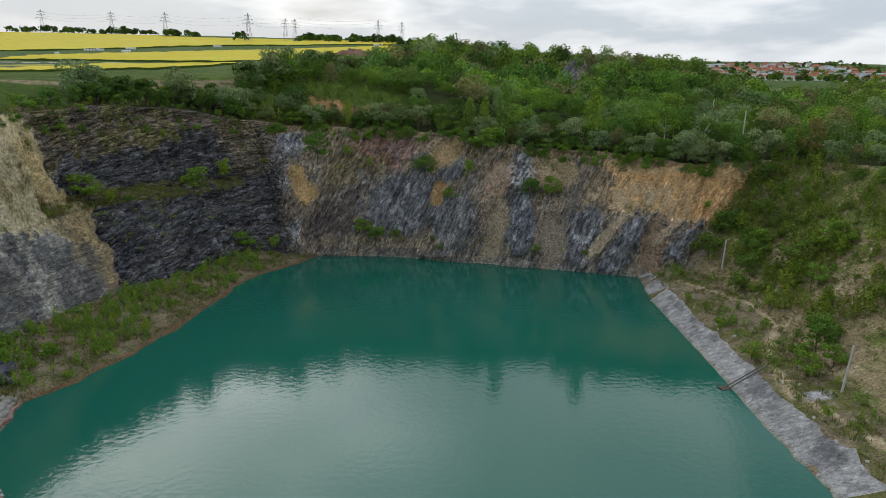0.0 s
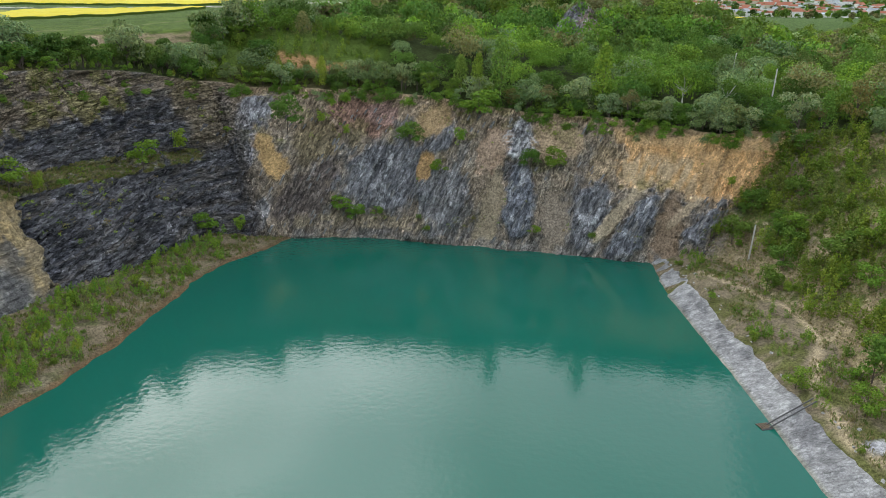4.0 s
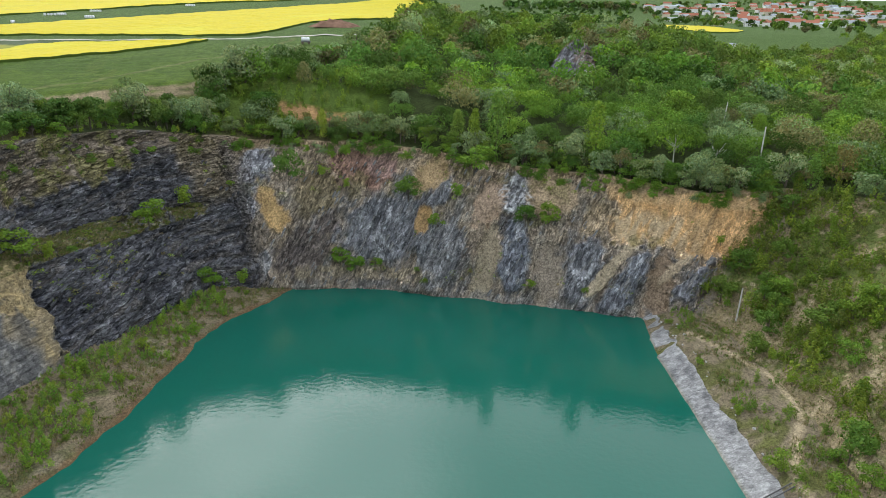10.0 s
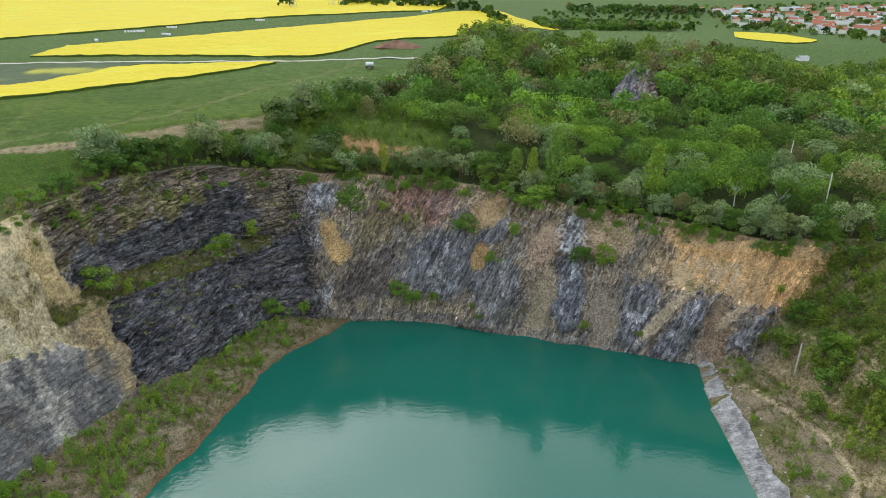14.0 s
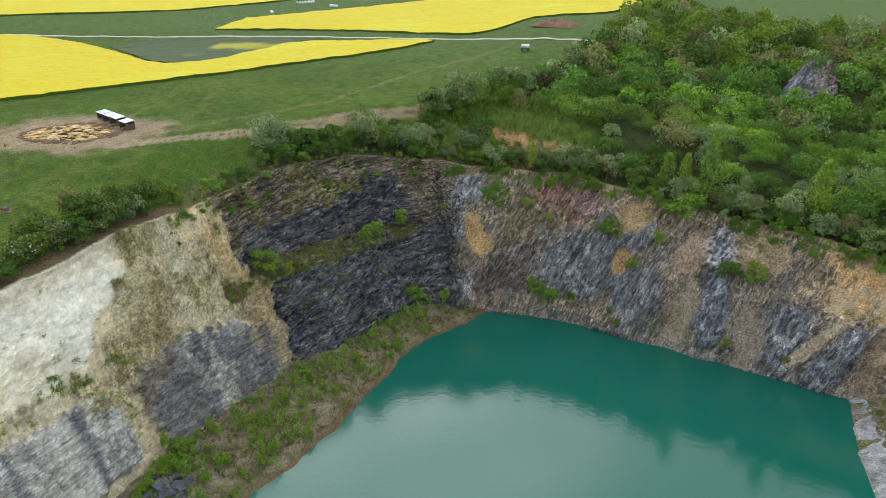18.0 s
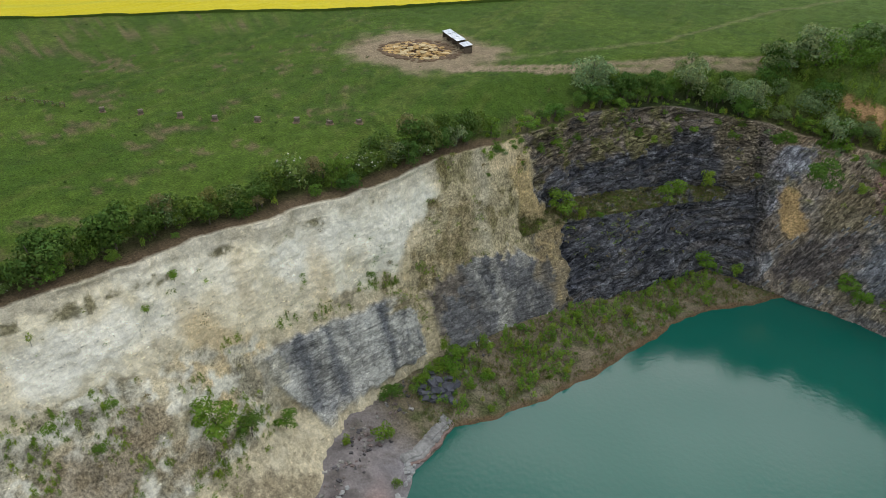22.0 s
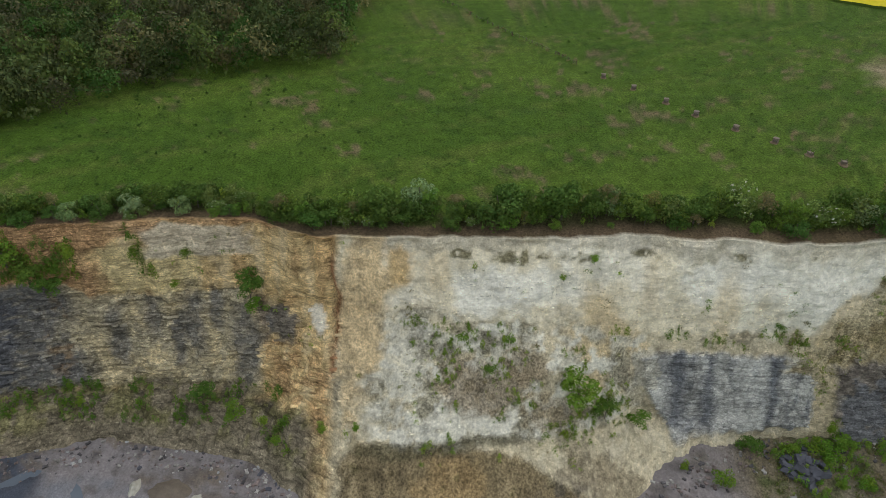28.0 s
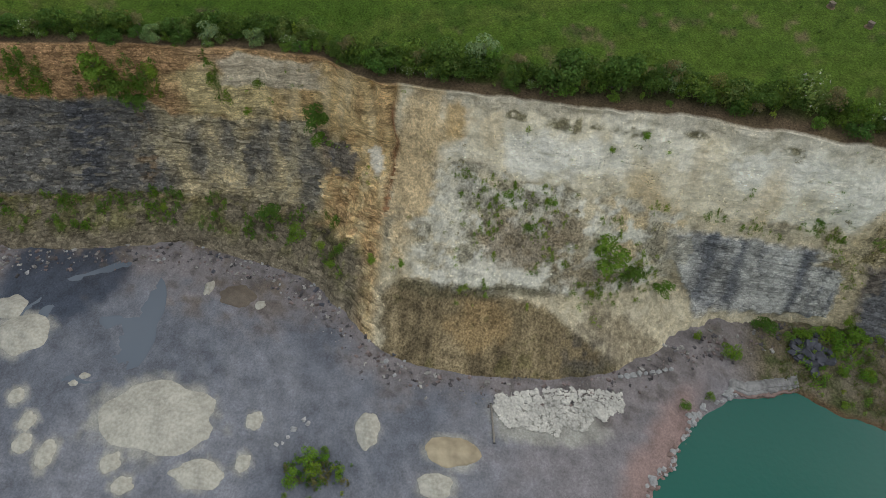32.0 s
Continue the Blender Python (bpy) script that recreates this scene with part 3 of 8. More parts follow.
TAN_CHUTES = ((15.5, 9, 2.6, 11, 0.18, (0.32, 0.265, 0.185), 0.95, -0.9), (17.2, 24, 3.4, 6.5, 0.45, (0.36, 0.265, 0.19), 0.95, -1.0), (32, 7.5, 4, 8.5, 0.1, (0.26, 0.215, 0.165), 0.9, -0.6), (48.5, 12, 2.0, 8, 0.85, (0.42, 0.345, 0.24), 0.95, 0.3),
              (58.5, 8, 2.8, 8, 0.3, (0.28, 0.205, 0.14), 0.9, -0.5), (-42.5, 20.5, 3.4, 6, -0.45, (0.44, 0.295, 0.135), 0.95, -0.3), (0.8, 29.5, 4.8, 4.6, 0.5, (0.38, 0.27, 0.145), 0.85, -0.4), (-1, 18.5, 1.8, 4, 0.3, (0.43, 0.27, 0.12), 0.9, -0.3),
              (33, 26, 6, 5.5, 0.0, (0.37, 0.275, 0.175), 0.85, -0.3), (63, 13, 1.5, 6, 0.9, (0.4, 0.32, 0.22), 0.9, 0.4))
DARK_BEDS = ((-34, 9, 7, 6.5, 0.3, (0.105, 0.088, 0.082), 0.85, 0.2), (-17.5, 30, 10, 5, 0.0, (0.19, 0.118, 0.09), 0.95, -0.2), (-12, 31, 4, 3, 0.0, (0.29, 0.2, 0.175), 0.6, 0.0), (-30, 24, 6, 6, 0.0, (0.19, 0.155, 0.095), 0.85, -0.3), (21, 18.5, 2.5, 2.6, 0.0, (0.095, 0.09, 0.09), 0.9, -0.4),
             (-27, 17, 4, 3.4, 0.4, (0.1, 0.085, 0.082), 0.8, 0.3), (-47.6, 21, 1.7, 4.5, 0.3, (0.29, 0.285, 0.31), 0.9, 0.0), (-6, 27, 4, 3.5, 0.5, (0.21, 0.2, 0.195), 0.8, 0.2), (43, 21, 4, 4, 0.4, (0.33, 0.255, 0.165), 0.8, 0.0), (29, 21, 3, 3, 0.0, (0.13, 0.12, 0.06), 0.7, 0.0))
north_patches = [(patch(at, z, w, h, lean, 0.2, X) * northern, colour, k, lift) for at, z, w, h, lean, colour, k, lift in DARK_BEDS + GREY_BEDS + TAN_CHUTES]

# relief: beds lie nearly flat in the west and north-west, stand steep in the north
slate_like = np.maximum(nw_wall, np.maximum(0.75 * northern, 0.55 * (1 - ramp(Y, 2, 12)) * (UU < 6) * (1 - ramp(Z, 26, 30))))
bed = (1 - northern) * (Z - 0.17 * (Y - 150) * nw_wall) + northern * (X * 0.7 - Z * 0.34)
edge_fade = ramp(ROW, 0, 6) * (1 - ramp(ROW, WALL - 5, WALL - 1) * 0.8)
rough_big = fbm(X / 13, Y / 13, Z / 11, 3, 51)
ribs = fbm(X / 4.5, Y / 4.5, Z / 16, 3, 55)
crags = 1 - np.abs(fbm(X / 5, Y / 5, bed / 2.2, 4, 61)) * 2.4
fine = fbm(X / 1.7, Y / 1.7, bed / 1.1, 3, 67)
lumps = fbm(X / 1.2, Y / 1.2, Z / 1.3, 3, 68)
soft = ramp(UU, 20.6, 22) * (1 - ramp(UU, 26.6, 27.5))


def ledges(b, period, seed):
    """Layers that stand out one over the other and break off sharply."""
    k = b / period + fbm(X / 9, Y / 9, Z / 9, 3, seed) * 0.5
    return (k - np.floor(k)) * np.clip(0.55 + 1.4 * fbm(X / 8, Y / 8, Z / 8, 2, seed + 4), 0, 1.2)


layers = ledges(bed, 2.6, 101) * 0.8 + ledges(bed, 0.9, 111) * 0.35 - 0.45
sand = ramp(X + n_mid * 4 + n_fine * 2, 46, 49) * ramp(Z + n_mid * 4 + n_fine * 2 - np.interp(X, [46, 56, 70, 90], [18, 18, 15, 20]), -1.5, 1.5) * northern
slab_low = np.interp(Y, [73, 75.5, 80.6, 90, 105, 110], [17, 13, 5, 5.5, 5.5, 6.5]) + n_mid * 1.6 + n_fine
slab_high = np.interp(Y, [74, 79, 94, 108], [19.5, 21.4, 20.4, 20.4]) + n_mid * 1.2 + n_fine * 0.8
slab = near(Y + n_fine * 1.2, 74.5, 109, 0.6) * ramp(Z - slab_low, -0.5, 0.5) * (1 - ramp(Z - slab_high, -0.5, 0.5)) * west_wall
slab2_high = np.interp(Y, [114, 118, 127, 138, 146, 150, 156], [16.5, 18, 20.2, 20.6, 15.5, 14, 16]) + n_mid * 4.5 + n_fine * 2.6
slab2 = near(Y + n_mid * 3 + n_fine * 2, 114, 160, 1.0) * (1 - ramp(Z - slab2_high, -0.7, 0.7)) * west_wall
lime = west_wall * (1 - ramp(Y + n_mid * 2, -6, -2)) * ramp(Z + n_fine * 1.2, 7.5, 9) * (1 - ramp(Z + n_fine * 1.2 + n_mid * 2 - np.interp(Y, [-75, -45, -38, -5], [30, 31, 26.8, 26.8]), -0.7, 0.7))
chutes = sum(m_ for m_, c_, k_, l_ in north_patches[-10:])
chutes = np.clip(chutes, 0, 1)
amount = layers * (0.06 + 0.9 * slate_like * (1 - 0.6 * northern)) + rough_big * (1.6 + 1.2 * slate_like) + ribs * (0.9 + 0.5 * slate_like) + (crags - 0.6) * 0.9 * (0.16 + slate_like) + fine * 0.55 * slate_like + lumps * 0.4 * (1 - 0.4 * slate_like)
amount = amount * (1 - 0.6 * chutes) * (1 - 0.55 * sand)
for mask, colour_, k, lift in north_patches:
    amount = amount + mask * lift
flutes = fbm(X / 1.3, Y / 1.3, Z / 14, 3, 69)
amount = amount + flutes * 0.32 * (UU < 10.2) * ramp(Z, 9, 13)
amount = amount * (1 - 0.55 * np.maximum(slab, slab2)) + 0.9 * slab + 0.7 * slab2
amount = amount - 1.8 * np.exp(-((Y - 9 - fbm(Z / 6, 0, 0, 2, 70) * 1.5) / 0.9) ** 2) * ramp(Z, 30, 36) * (UU < 6) - 0.7 * np.exp(-((Y - 12.6 - 0.09 * (Z - 24) + n_mid * 1.5) / 0.5) ** 2) * ramp(Z, 18, 24) * (UU < 6)
gully = np.exp(-((Y - 30 - fbm(Z / 7, 3, 0, 2, 74) * 2) / 1.2) ** 2) + np.exp(-((Y - 58 - fbm(Z / 7, 5, 0, 2, 74) * 2) / 1.0) ** 2) + np.exp(-((Y - 88 - fbm(Z / 7, 7, 0, 2, 74) * 2) / 1.2) ** 2)
amount = amount - 0.6 * gully * ramp(Z, 26, 34) * west_wall
mound_high = np.interp(Y, [13, 18, 34, 44, 50, 56, 63], [7, 10.4, 10.4, 9.6, 8, 5.5, 2])
mound = near(Y + n_mid * 3, 13, 64, 2) * (1 - ramp(Z + n_mid * 1.2 + n_fine * 0.5 - mound_high, -0.5, 0.4)) * west_wall
rills = 1 - np.abs(fbm(X / 30, Y / 2.2, 0, 3, 83)) * 3
amount = amount - 0.45 * np.clip(rills, 0, 1) * mound * ramp(Z, 1, 4) + 0.8 * mound * ramp(Z, 7, 10)
crumble = np.random.default_rng(17)
rough_k = slate_like * (1 - 0.6 * chutes)
amount = amount + wobble(X / 1.1, Y / 1.1, bed / 0.8, 401) * 0.3 * rough_k * (1 - 0.5 * np.maximum(slab, slab2)) + crumble.uniform(-0.1, 0.1, amount.shape) * (0.35 + 0.65 * rough_k) * (1 - 0.5 * np.maximum(slab, slab2))
P = P + normal * (amount * edge_fade * (1 - 0.65 * soft))[..., None]
side = np.roll(P, -1, axis=1) - P
P = P + side * (crumble.uniform(-0.34, 0.34, amount.shape) * edge_fade * rough_k)[..., None]
down_streak = fbm(X / 2.2, Y / 2.2, Z / 45, 4, 79)
bed_streak = fbm(X / 7, Y / 7, bed / 1.3, 4, 80)
bed_fine = fbm(X / 2, Y / 2, bed / 0.8, 3, 82)
X, Y, Z = P[..., 0], P[..., 1], P[..., 2]

# --- west wall: pale limestone and chalk ---
c = blend(np.zeros(P.shape) + np.array((0.53, 0.465, 0.335)), (0.40, 0.35, 0.255), ramp(n_mid + n_fine * 0.6, -0.05, 0.45) * 0.7)
c = blend(c, (0.62, 0.56, 0.43), ramp(n_fine - n_mid * 0.5, 0.05, 0.4) * 0.7)
chalk_low = np.interp(Y, [12, 20, 24, 60, 66, 76, 93, 104, 116, 126], [26, 27, 28.5, 28, 26, 26, 24, 24, 29, 40]) + n_mid * 4 + n_fine * 2
chalk = near(Y + n_mid * 4, 23, 122, 3) * ramp(Z - chalk_low, -1.5, 1.5) * west_wall
c = blend(c, (0.76, 0.685, 0.53), chalk)
c = blend(c, CHALK, chalk * ramp(down_streak * 0.5 + n_mid * 0.4 + n_big * 0.8 - n_fine * 0.2, -0.22, 0.12))
for at, z, w, h in ((43, 33, 6, 4.5), (108, 33, 8, 7), (55, 33.5, 9, 3), (86, 36, 6, 4), (97, 37, 5, 3.5), (118, 36, 4, 5)):
    c = blend(c, (0.94, 0.905, 0.81), patch(at, z, w, h, 0, 0.4) * chalk * 0.85)
for at, z, w, h, lean, colour, k in ((67, 26, 4, 9, -0.2, (0.60, 0.475, 0.29), 0.75), (72, 20, 3.5, 5, 0, (0.58, 0.46, 0.28), 0.7), (90, 30, 2.5, 8, 0, (0.60, 0.49, 0.32), 0.6), (76, 36, 2.5, 5, 0, (0.62, 0.53, 0.38), 0.6), (62, 19, 3.5, 8, 0, (0.55, 0.44, 0.27), 0.6), (34, 37, 2.5, 5, 0, (0.63, 0.52, 0.35), 0.6),
                                     (27, 37, 3, 4.5, 0, (0.53, 0.36, 0.155), 0.85), (21, 38, 2, 4.5, 0, (0.56, 0.42, 0.22), 0.7), (113, 28, 3, 5, 0.5, (0.52, 0.41, 0.23), 0.7), (126, 40, 4, 3, 0, (0.60, 0.5, 0.34), 0.7)):
    c = blend(c, colour, patch(at, z, w, h, lean, 0.4) * west_wall * k)
# the weathered strip under the turf, with dead grass hanging over
c = blend(c, (0.36, 0.325, 0.26), near(Y, 20, 125, 3) * ramp(Z + n_mid * 3 + n_fine * 1.5, 40.0, 41.6) * west_wall * 0.6)
for at, z, w, h in ((50, 39.6, 5.5, 1.4), (62, 39.8, 4, 1.3), (74, 40.6, 3, 0.9), (39, 40, 3, 1.0), (92, 40.6, 2.5, 0.9), (104, 40.8, 2, 0.8)):
    c = blend(c, (0.13, 0.115, 0.055), patch(at, z, w, h, 0, 0.3) * ramp(n_fine + n_mid * 0.5, -0.2, 0.1) * 0.85)
# grey-white scree below the chalk
scree = near(Y + n_mid * 4, 20, 74, 4) * (1 - ramp(Z - chalk_low, -2.5, 0)) * ramp(Z + n_mid, 9.5, 11) * west_wall
c = blend(c, (0.56, 0.535, 0.455), scree * ramp(n_mid + n_fine * 0.8, -0.25, 0.1) * 0.8)
c = blend(c, (0.73, 0.70, 0.61), scree * ramp(n_big * 0.8 - n_mid * 0.4 + n_fine, 0.12, 0.32) * 0.9)
c = blend(c, (0.27, 0.245, 0.17), scree * ramp(n_mid * 0.9 - n_fine * 0.7, 0.12, 0.34) * 0.7)
for at, z, w, h, colour, k in ((42, 17.5, 9, 3.6, (0.27, 0.215, 0.145), 0.8), (50, 21, 4, 2.5, (0.25, 0.2, 0.135), 0.7), (33, 13, 6, 2, (0.72, 0.69, 0.6), 0.7), (43, 12, 5, 1.3, (0.75, 0.72, 0.63), 0.8), (27, 21, 4, 4, (0.6, 0.57, 0.48), 0.6), (57, 13, 8, 3, (0.29, 0.23, 0.15), 0.65)):
    c = blend(c, colour, patch(at, z, w, h, 0, 0.3) * west_wall * k)
# the tan cone and the orange corner
cone = patch(18.5, 29, 5.2, 17, 0.22, 0.3) * west_wall
c = blend(c, (0.62, 0.48, 0.29), cone * 0.95)
south = (1 - ramp(Y + n_mid * 1.5 - 0.1 * (Z - 24), 12, 14.5)) * west_wall
c = blend(c, (0.55, 0.41, 0.215), south)
c = blend(c, (0.42, 0.27, 0.13), south * ramp(down_streak + n_mid * 0.5, 0.05, 0.3) * 0.6)
c = blend(c, (0.59, 0.475, 0.295), south * ramp(-down_streak + n_fine * 0.3, 0.1, 0.35) * 0.7)
c = blend(c, (0.52, 0.435, 0.24), plate(-25, 32, 10, 6) * south * 0.8)
c = blend(c, (0.53, 0.465, 0.365), plate(-14, 38.5, 11, 3.5) * south * 0.85)
c = blend(c, (0.33, 0.2, 0.105), south * ramp(-Y + n_mid * 8, 32, 40) * 0.9)
c = blend(c, (0.37, 0.225, 0.12), south * ramp(Z + n_mid * 2 - np.interp(Y, [-40, -20, 0], [36, 41.3, 41.8]), 0, 1.2) * 0.8)
c = blend(c, (0.38, 0.245, 0.125), south * near(Y, -1, 12, 1.5) * (1 - ramp(Z + n_mid * 2, 17, 19)) * ramp(bed_fine + n_mid * 0.4, -0.1, 0.2) * 0.8)
c = blend(c, (0.105, 0.1, 0.095), patch(2, 21.5, 3.6, 2.8) * south * 0.9)
c = blend(c, (0.72, 0.68, 0.6), patch(9.8, 24, 1.5, 2.6) * west_wall * 0.85)
c = blend(c, (0.2, 0.085, 0.04), np.exp(-((Y - 13.3 - 0.09 * (Z - 24) + n_mid * 1.8) / 0.4) ** 2) * near(Z, 16, 38, 2) * west_wall * 0.9)
# the flat-bedded grey limestone
c = blend(c, (0.35, 0.305, 0.21), lime)
c = blend(c, (0.45, 0.375, 0.235), lime * ramp(down_streak + n_mid * 0.25, -0.12, 0.12) * ramp(Y, -48, -34) * 0.85)
c = blend(c, (0.10, 0.1, 0.105), lime * ramp(-Y + n_mid * 6 + down_streak * 6, 40, 47) * 0.9)
c = blend(c, (0.075, 0.078, 0.09), lime * patch(-59, 22, 4, 16) * 0.8)
c = blend(c, (0.2, 0.14, 0.085), lime * patch(-46, 18, 3, 9) * ramp(n_mid + n_fine, -0.1, 0.2) * 0.8)
for at, z, w, h in ((-26, 23, 1.8, 4), (-17.5, 21, 2.6, 7), (-12.5, 24, 1.4, 4.5), (-6.5, 15, 2.3, 10), (-34, 17, 2, 7), (-21, 16, 1.2, 6), (-2.5, 22, 1.8, 4)):
    c = blend(c, (0.1, 0.1, 0.104), patch(at, z, w, h, 0, 0.5) * west_wall * 0.75)
c = blend(c, (0.31, 0.275, 0.21), lime * ramp(bed_fine, 0.16, 0.3) * 0.5)
c = blend(c, (0.26, 0.215, 0.145), near(Y + n_mid * 5, 56, 75, 2) * (1 - ramp(Z + n_mid * 3 + n_fine * 2, 7, 11)) * ramp(n_mid + n_fine * 0.7, -0.25, 0.1) * west_wall * 0.8)
# the two grey slabs
c = blend(c, (0.34, 0.335, 0.32), slab)
c = blend(c, (0.48, 0.475, 0.45), slab * ramp(-down_streak + n_fine * 0.5, 0.0, 0.35) * 0.8)
c = blend(c, (0.17, 0.175, 0.185), slab * ramp(down_streak * 1.2 + n_fine * 0.3, 0.1, 0.34) * 0.8)
for at, w in ((81.5, 2.6), (88, 1.4), (100.5, 1.2)):
    c = blend(c, (0.105, 0.112, 0.13), slab * np.exp(-((Y - at + n_mid * 2.2) / w) ** 2) * ramp(Z + n_mid * 4, 6, 9) * 0.85)
c = blend(c, (0.52, 0.515, 0.49), slab * near(Y + n_mid * 3, 92, 99, 2) * 0.5)
c = blend(c, (0.42, 0.4, 0.34), plate(75, 17.5, 2.6, 3.2) * west_wall * 0.8)
c = blend(c, (0.13, 0.13, 0.138), slab2)
c = blend(c, (0.33, 0.265, 0.165), slab2 * ramp(Y, 145, 148) * ramp(n_mid + n_fine * 0.6, 0.02, 0.22) * 0.75)
c = blend(c, (0.17, 0.14, 0.11), slab2 * near(Y + n_mid * 3, 112, 124, 2) * ramp(n_mid + n_fine * 0.5, -0.1, 0.15) * 0.7)
c = blend(c, (0.34, 0.33, 0.31), slab2 * near(Y + n_mid * 4, 126, 144.5, 2) * ramp(down_streak * 1.4 + n_fine * 0.6, -0.3, 0.25) * 0.8)
c = blend(c, (0.47, 0.4, 0.275), near(Y + n_fine + n_mid, 109.3, 113.6, 0.6) * (1 - ramp(Z, 17, 20)) * west_wall * 0.85)
# the tan slope between chalk and slate
talus = ramp(Y + n_mid * 6 + n_fine * 3 - np.interp(Z, [18, 24, 30, 40], [104, 108, 113, 126]), -2, 2) * ramp(Z - slab2_high, -0.3, 1) * west_wall
c = blend(c, (0.42, 0.36, 0.235), talus * 0.9)
c = blend(c, (0.27, 0.2, 0.1), talus * ramp(n_mid + n_big * 0.5 + n_fine * 0.4, 0.05, 0.35) * 0.55)
c = blend(c, (0.5, 0.46, 0.36), talus * np.exp(-((Y - 133 - 0.25 * (Z - 30) + n_mid * 3) / 2.5) ** 2) * 0.6)
c = blend(c, OLIVE, talus * ramp(n_mid * 0.8 - n_big * 0.5 + n_fine * 0.6, 0.08, 0.32) * 0.6)
c = blend(c, (0.5, 0.38, 0.2), near(Y + n_mid * 2 - np.interp(Z, [12, 22, 30, 42], [0, 8, 4, 2]), 141.5, 149, 1.5) * ramp(Z + n_mid * 3, 12, 17) * west_wall * 0.75)
c = blend(c, (0.57, 0.47, 0.31), patch(146, 40, 7, 2.4) * west_wall * 0.9)
lower_edge = ramp(Y + n_mid * 3, 143, 147) * (1 - ramp(Z + n_mid * 5, 21, 26)) * west_wall
c = blend(c, (0.25, 0.2, 0.125), lower_edge * 0.85)
c = blend(c, (0.1, 0.098, 0.1), lower_edge * ramp(n_mid + n_fine * 0.8, -0.05, 0.2) * 0.85)
c = blend(c, (0.43, 0.33, 0.18), lower_edge * ramp(-n_mid + n_fine * 0.7, 0.16, 0.36) * 0.7)
# the mound of tipped earth
c = blend(c, (0.235, 0.185, 0.11), mound)
spill = fbm(X / 14, (Y + n_mid * 3 + (Z - 5) * 0.25 * np.sin(Y / 5)) / 2.3, Z / 20, 4, 84)
c = blend(c, (0.36, 0.285, 0.175), mound * ramp(spill + n_mid * 0.5, 0.0, 0.25) * 0.8)
c = blend(c, (0.12, 0.095, 0.06), mound * ramp(-spill + n_mid * 0.4, 0.08, 0.3) * 0.75)
c = blend(c, (0.36, 0.25, 0.125), patch(34, 6.5, 6, 3) * mound * 0.6)
c = blend(c, (0.15, 0.13, 0.06), mound * ramp(n_mid - n_big * 0.6 + n_fine * 0.5, 0.1, 0.3) * 0.7)
c = blend(c, (0.1, 0.09, 0.08), patch(57, 3.0, 7, 3.0, 0, 0.5) * west_wall * ramp(n_fine + n_mid, -0.2, 0.15) * 0.75)
c = blend(c, (0.1, 0.09, 0.055), near(Y + n_mid * 3, 16, 50, 3) * near(Z + n_mid * 0.8, 9.6, 10.9, 0.4) * west_wall * 0.8)
c = blend(c, (0.17, 0.145, 0.105), (1 - ramp(Y, 5, 12)) * (1 - ramp(Z + n_mid * 3, 7.5, 9.5)))
c = blend(c, OLIVE, (1 - ramp(Y, 5, 12)) * (1 - ramp(Z + n_mid * 3, 8, 10)) * ramp(Z, 2.5, 5) * ramp(n_fine + n_mid, -0.15, 0.2) * 0.7)
tone = c * np.array((1.02, 1.0, 0.93)) * west_wall[..., None]
# --- dark slate in the north-west ---
c = blend(np.zeros(P.shape) + np.array((0.088, 0.087, 0.094)), SLATE_BLUE, ramp(n_mid + bed_streak * 0.5, -0.15, 0.2))
c = blend(c, (0.135, 0.12, 0.105), ramp(bed_streak + n_big * 0.5, 0.08, 0.3) * 0.55)
c = blend(c, (0.17, 0.17, 0.178), ramp(bed_fine + n_fine * 0.6, 0.2, 0.42) * 0.8)
c = blend(c, (0.2, 0.195, 0.19), near(Y + n_mid * 2, 148, 158, 2) * near(Z, 24, 34, 2) * ramp(bed_fine + n_fine * 0.5, -0.1, 0.2) * 0.7)
top_soil = ramp(Z + n_mid * 4 + n_fine * 2 - np.interp(Y, [150, 170, 192, 206], [31, 32, 34.5, 35.5]), -1, 1.5)
c = blend(c, (0.165, 0.132, 0.095), top_soil * 0.85)
c = blend(c, (0.25, 0.2, 0.135), top_soil * ramp(n_mid + n_fine * 0.6, 0.08, 0.34) * 0.7)
c = blend(c, (0.1, 0.095, 0.092), top_soil * ramp(bed_streak + n_fine * 0.4, 0.12, 0.3) * 0.7)
c = blend(c, OLIVE, top_soil * ramp(n_mid - n_big * 0.5 + n_fine * 0.5, 0.1, 0.34) * 0.75)
c = blend(c, (0.19, 0.155, 0.105), near(UU + n_mid * 0.25, 13.55, 14.2, 0.15) * ramp(Z + n_mid * 4, 21, 26) * 0.8)
tone = tone + c * (np.clip(1 - west_wall - northern, 0, 1))[..., None]
# --- the steeply bedded north wall ---
c = blend(np.zeros(P.shape) + np.array((0.235, 0.2, 0.16)), (0.165, 0.155, 0.145), ramp(n_mid + bed_streak, -0.1, 0.25))
c = blend(c, (0.28, 0.22, 0.155), ramp(Z + n_mid * 7 + n_fine * 3, 21, 30) * 0.8)
c = blend(c, (0.27, 0.21, 0.145), ramp(n_big + down_streak * 0.5, 0.0, 0.25) * 0.5)
for mask, colour, k, lift in north_patches:
    c = blend(c, colour, mask * k)
grey_k = np.clip(sum(m_ for m_, c_, k_, l_ in north_patches[len(DARK_BEDS):-len(TAN_CHUTES)]), 0, 1) * (1 - chutes)
c = blend(c, (0.38, 0.385, 0.395), grey_k * ramp(bed_fine + n_fine * 0.9, 0.14, 0.42) * 0.65)
c = blend(c, (0.075, 0.078, 0.088), grey_k * ramp(-bed_fine - n_fine * 0.6, 0.1, 0.36) * 0.6)
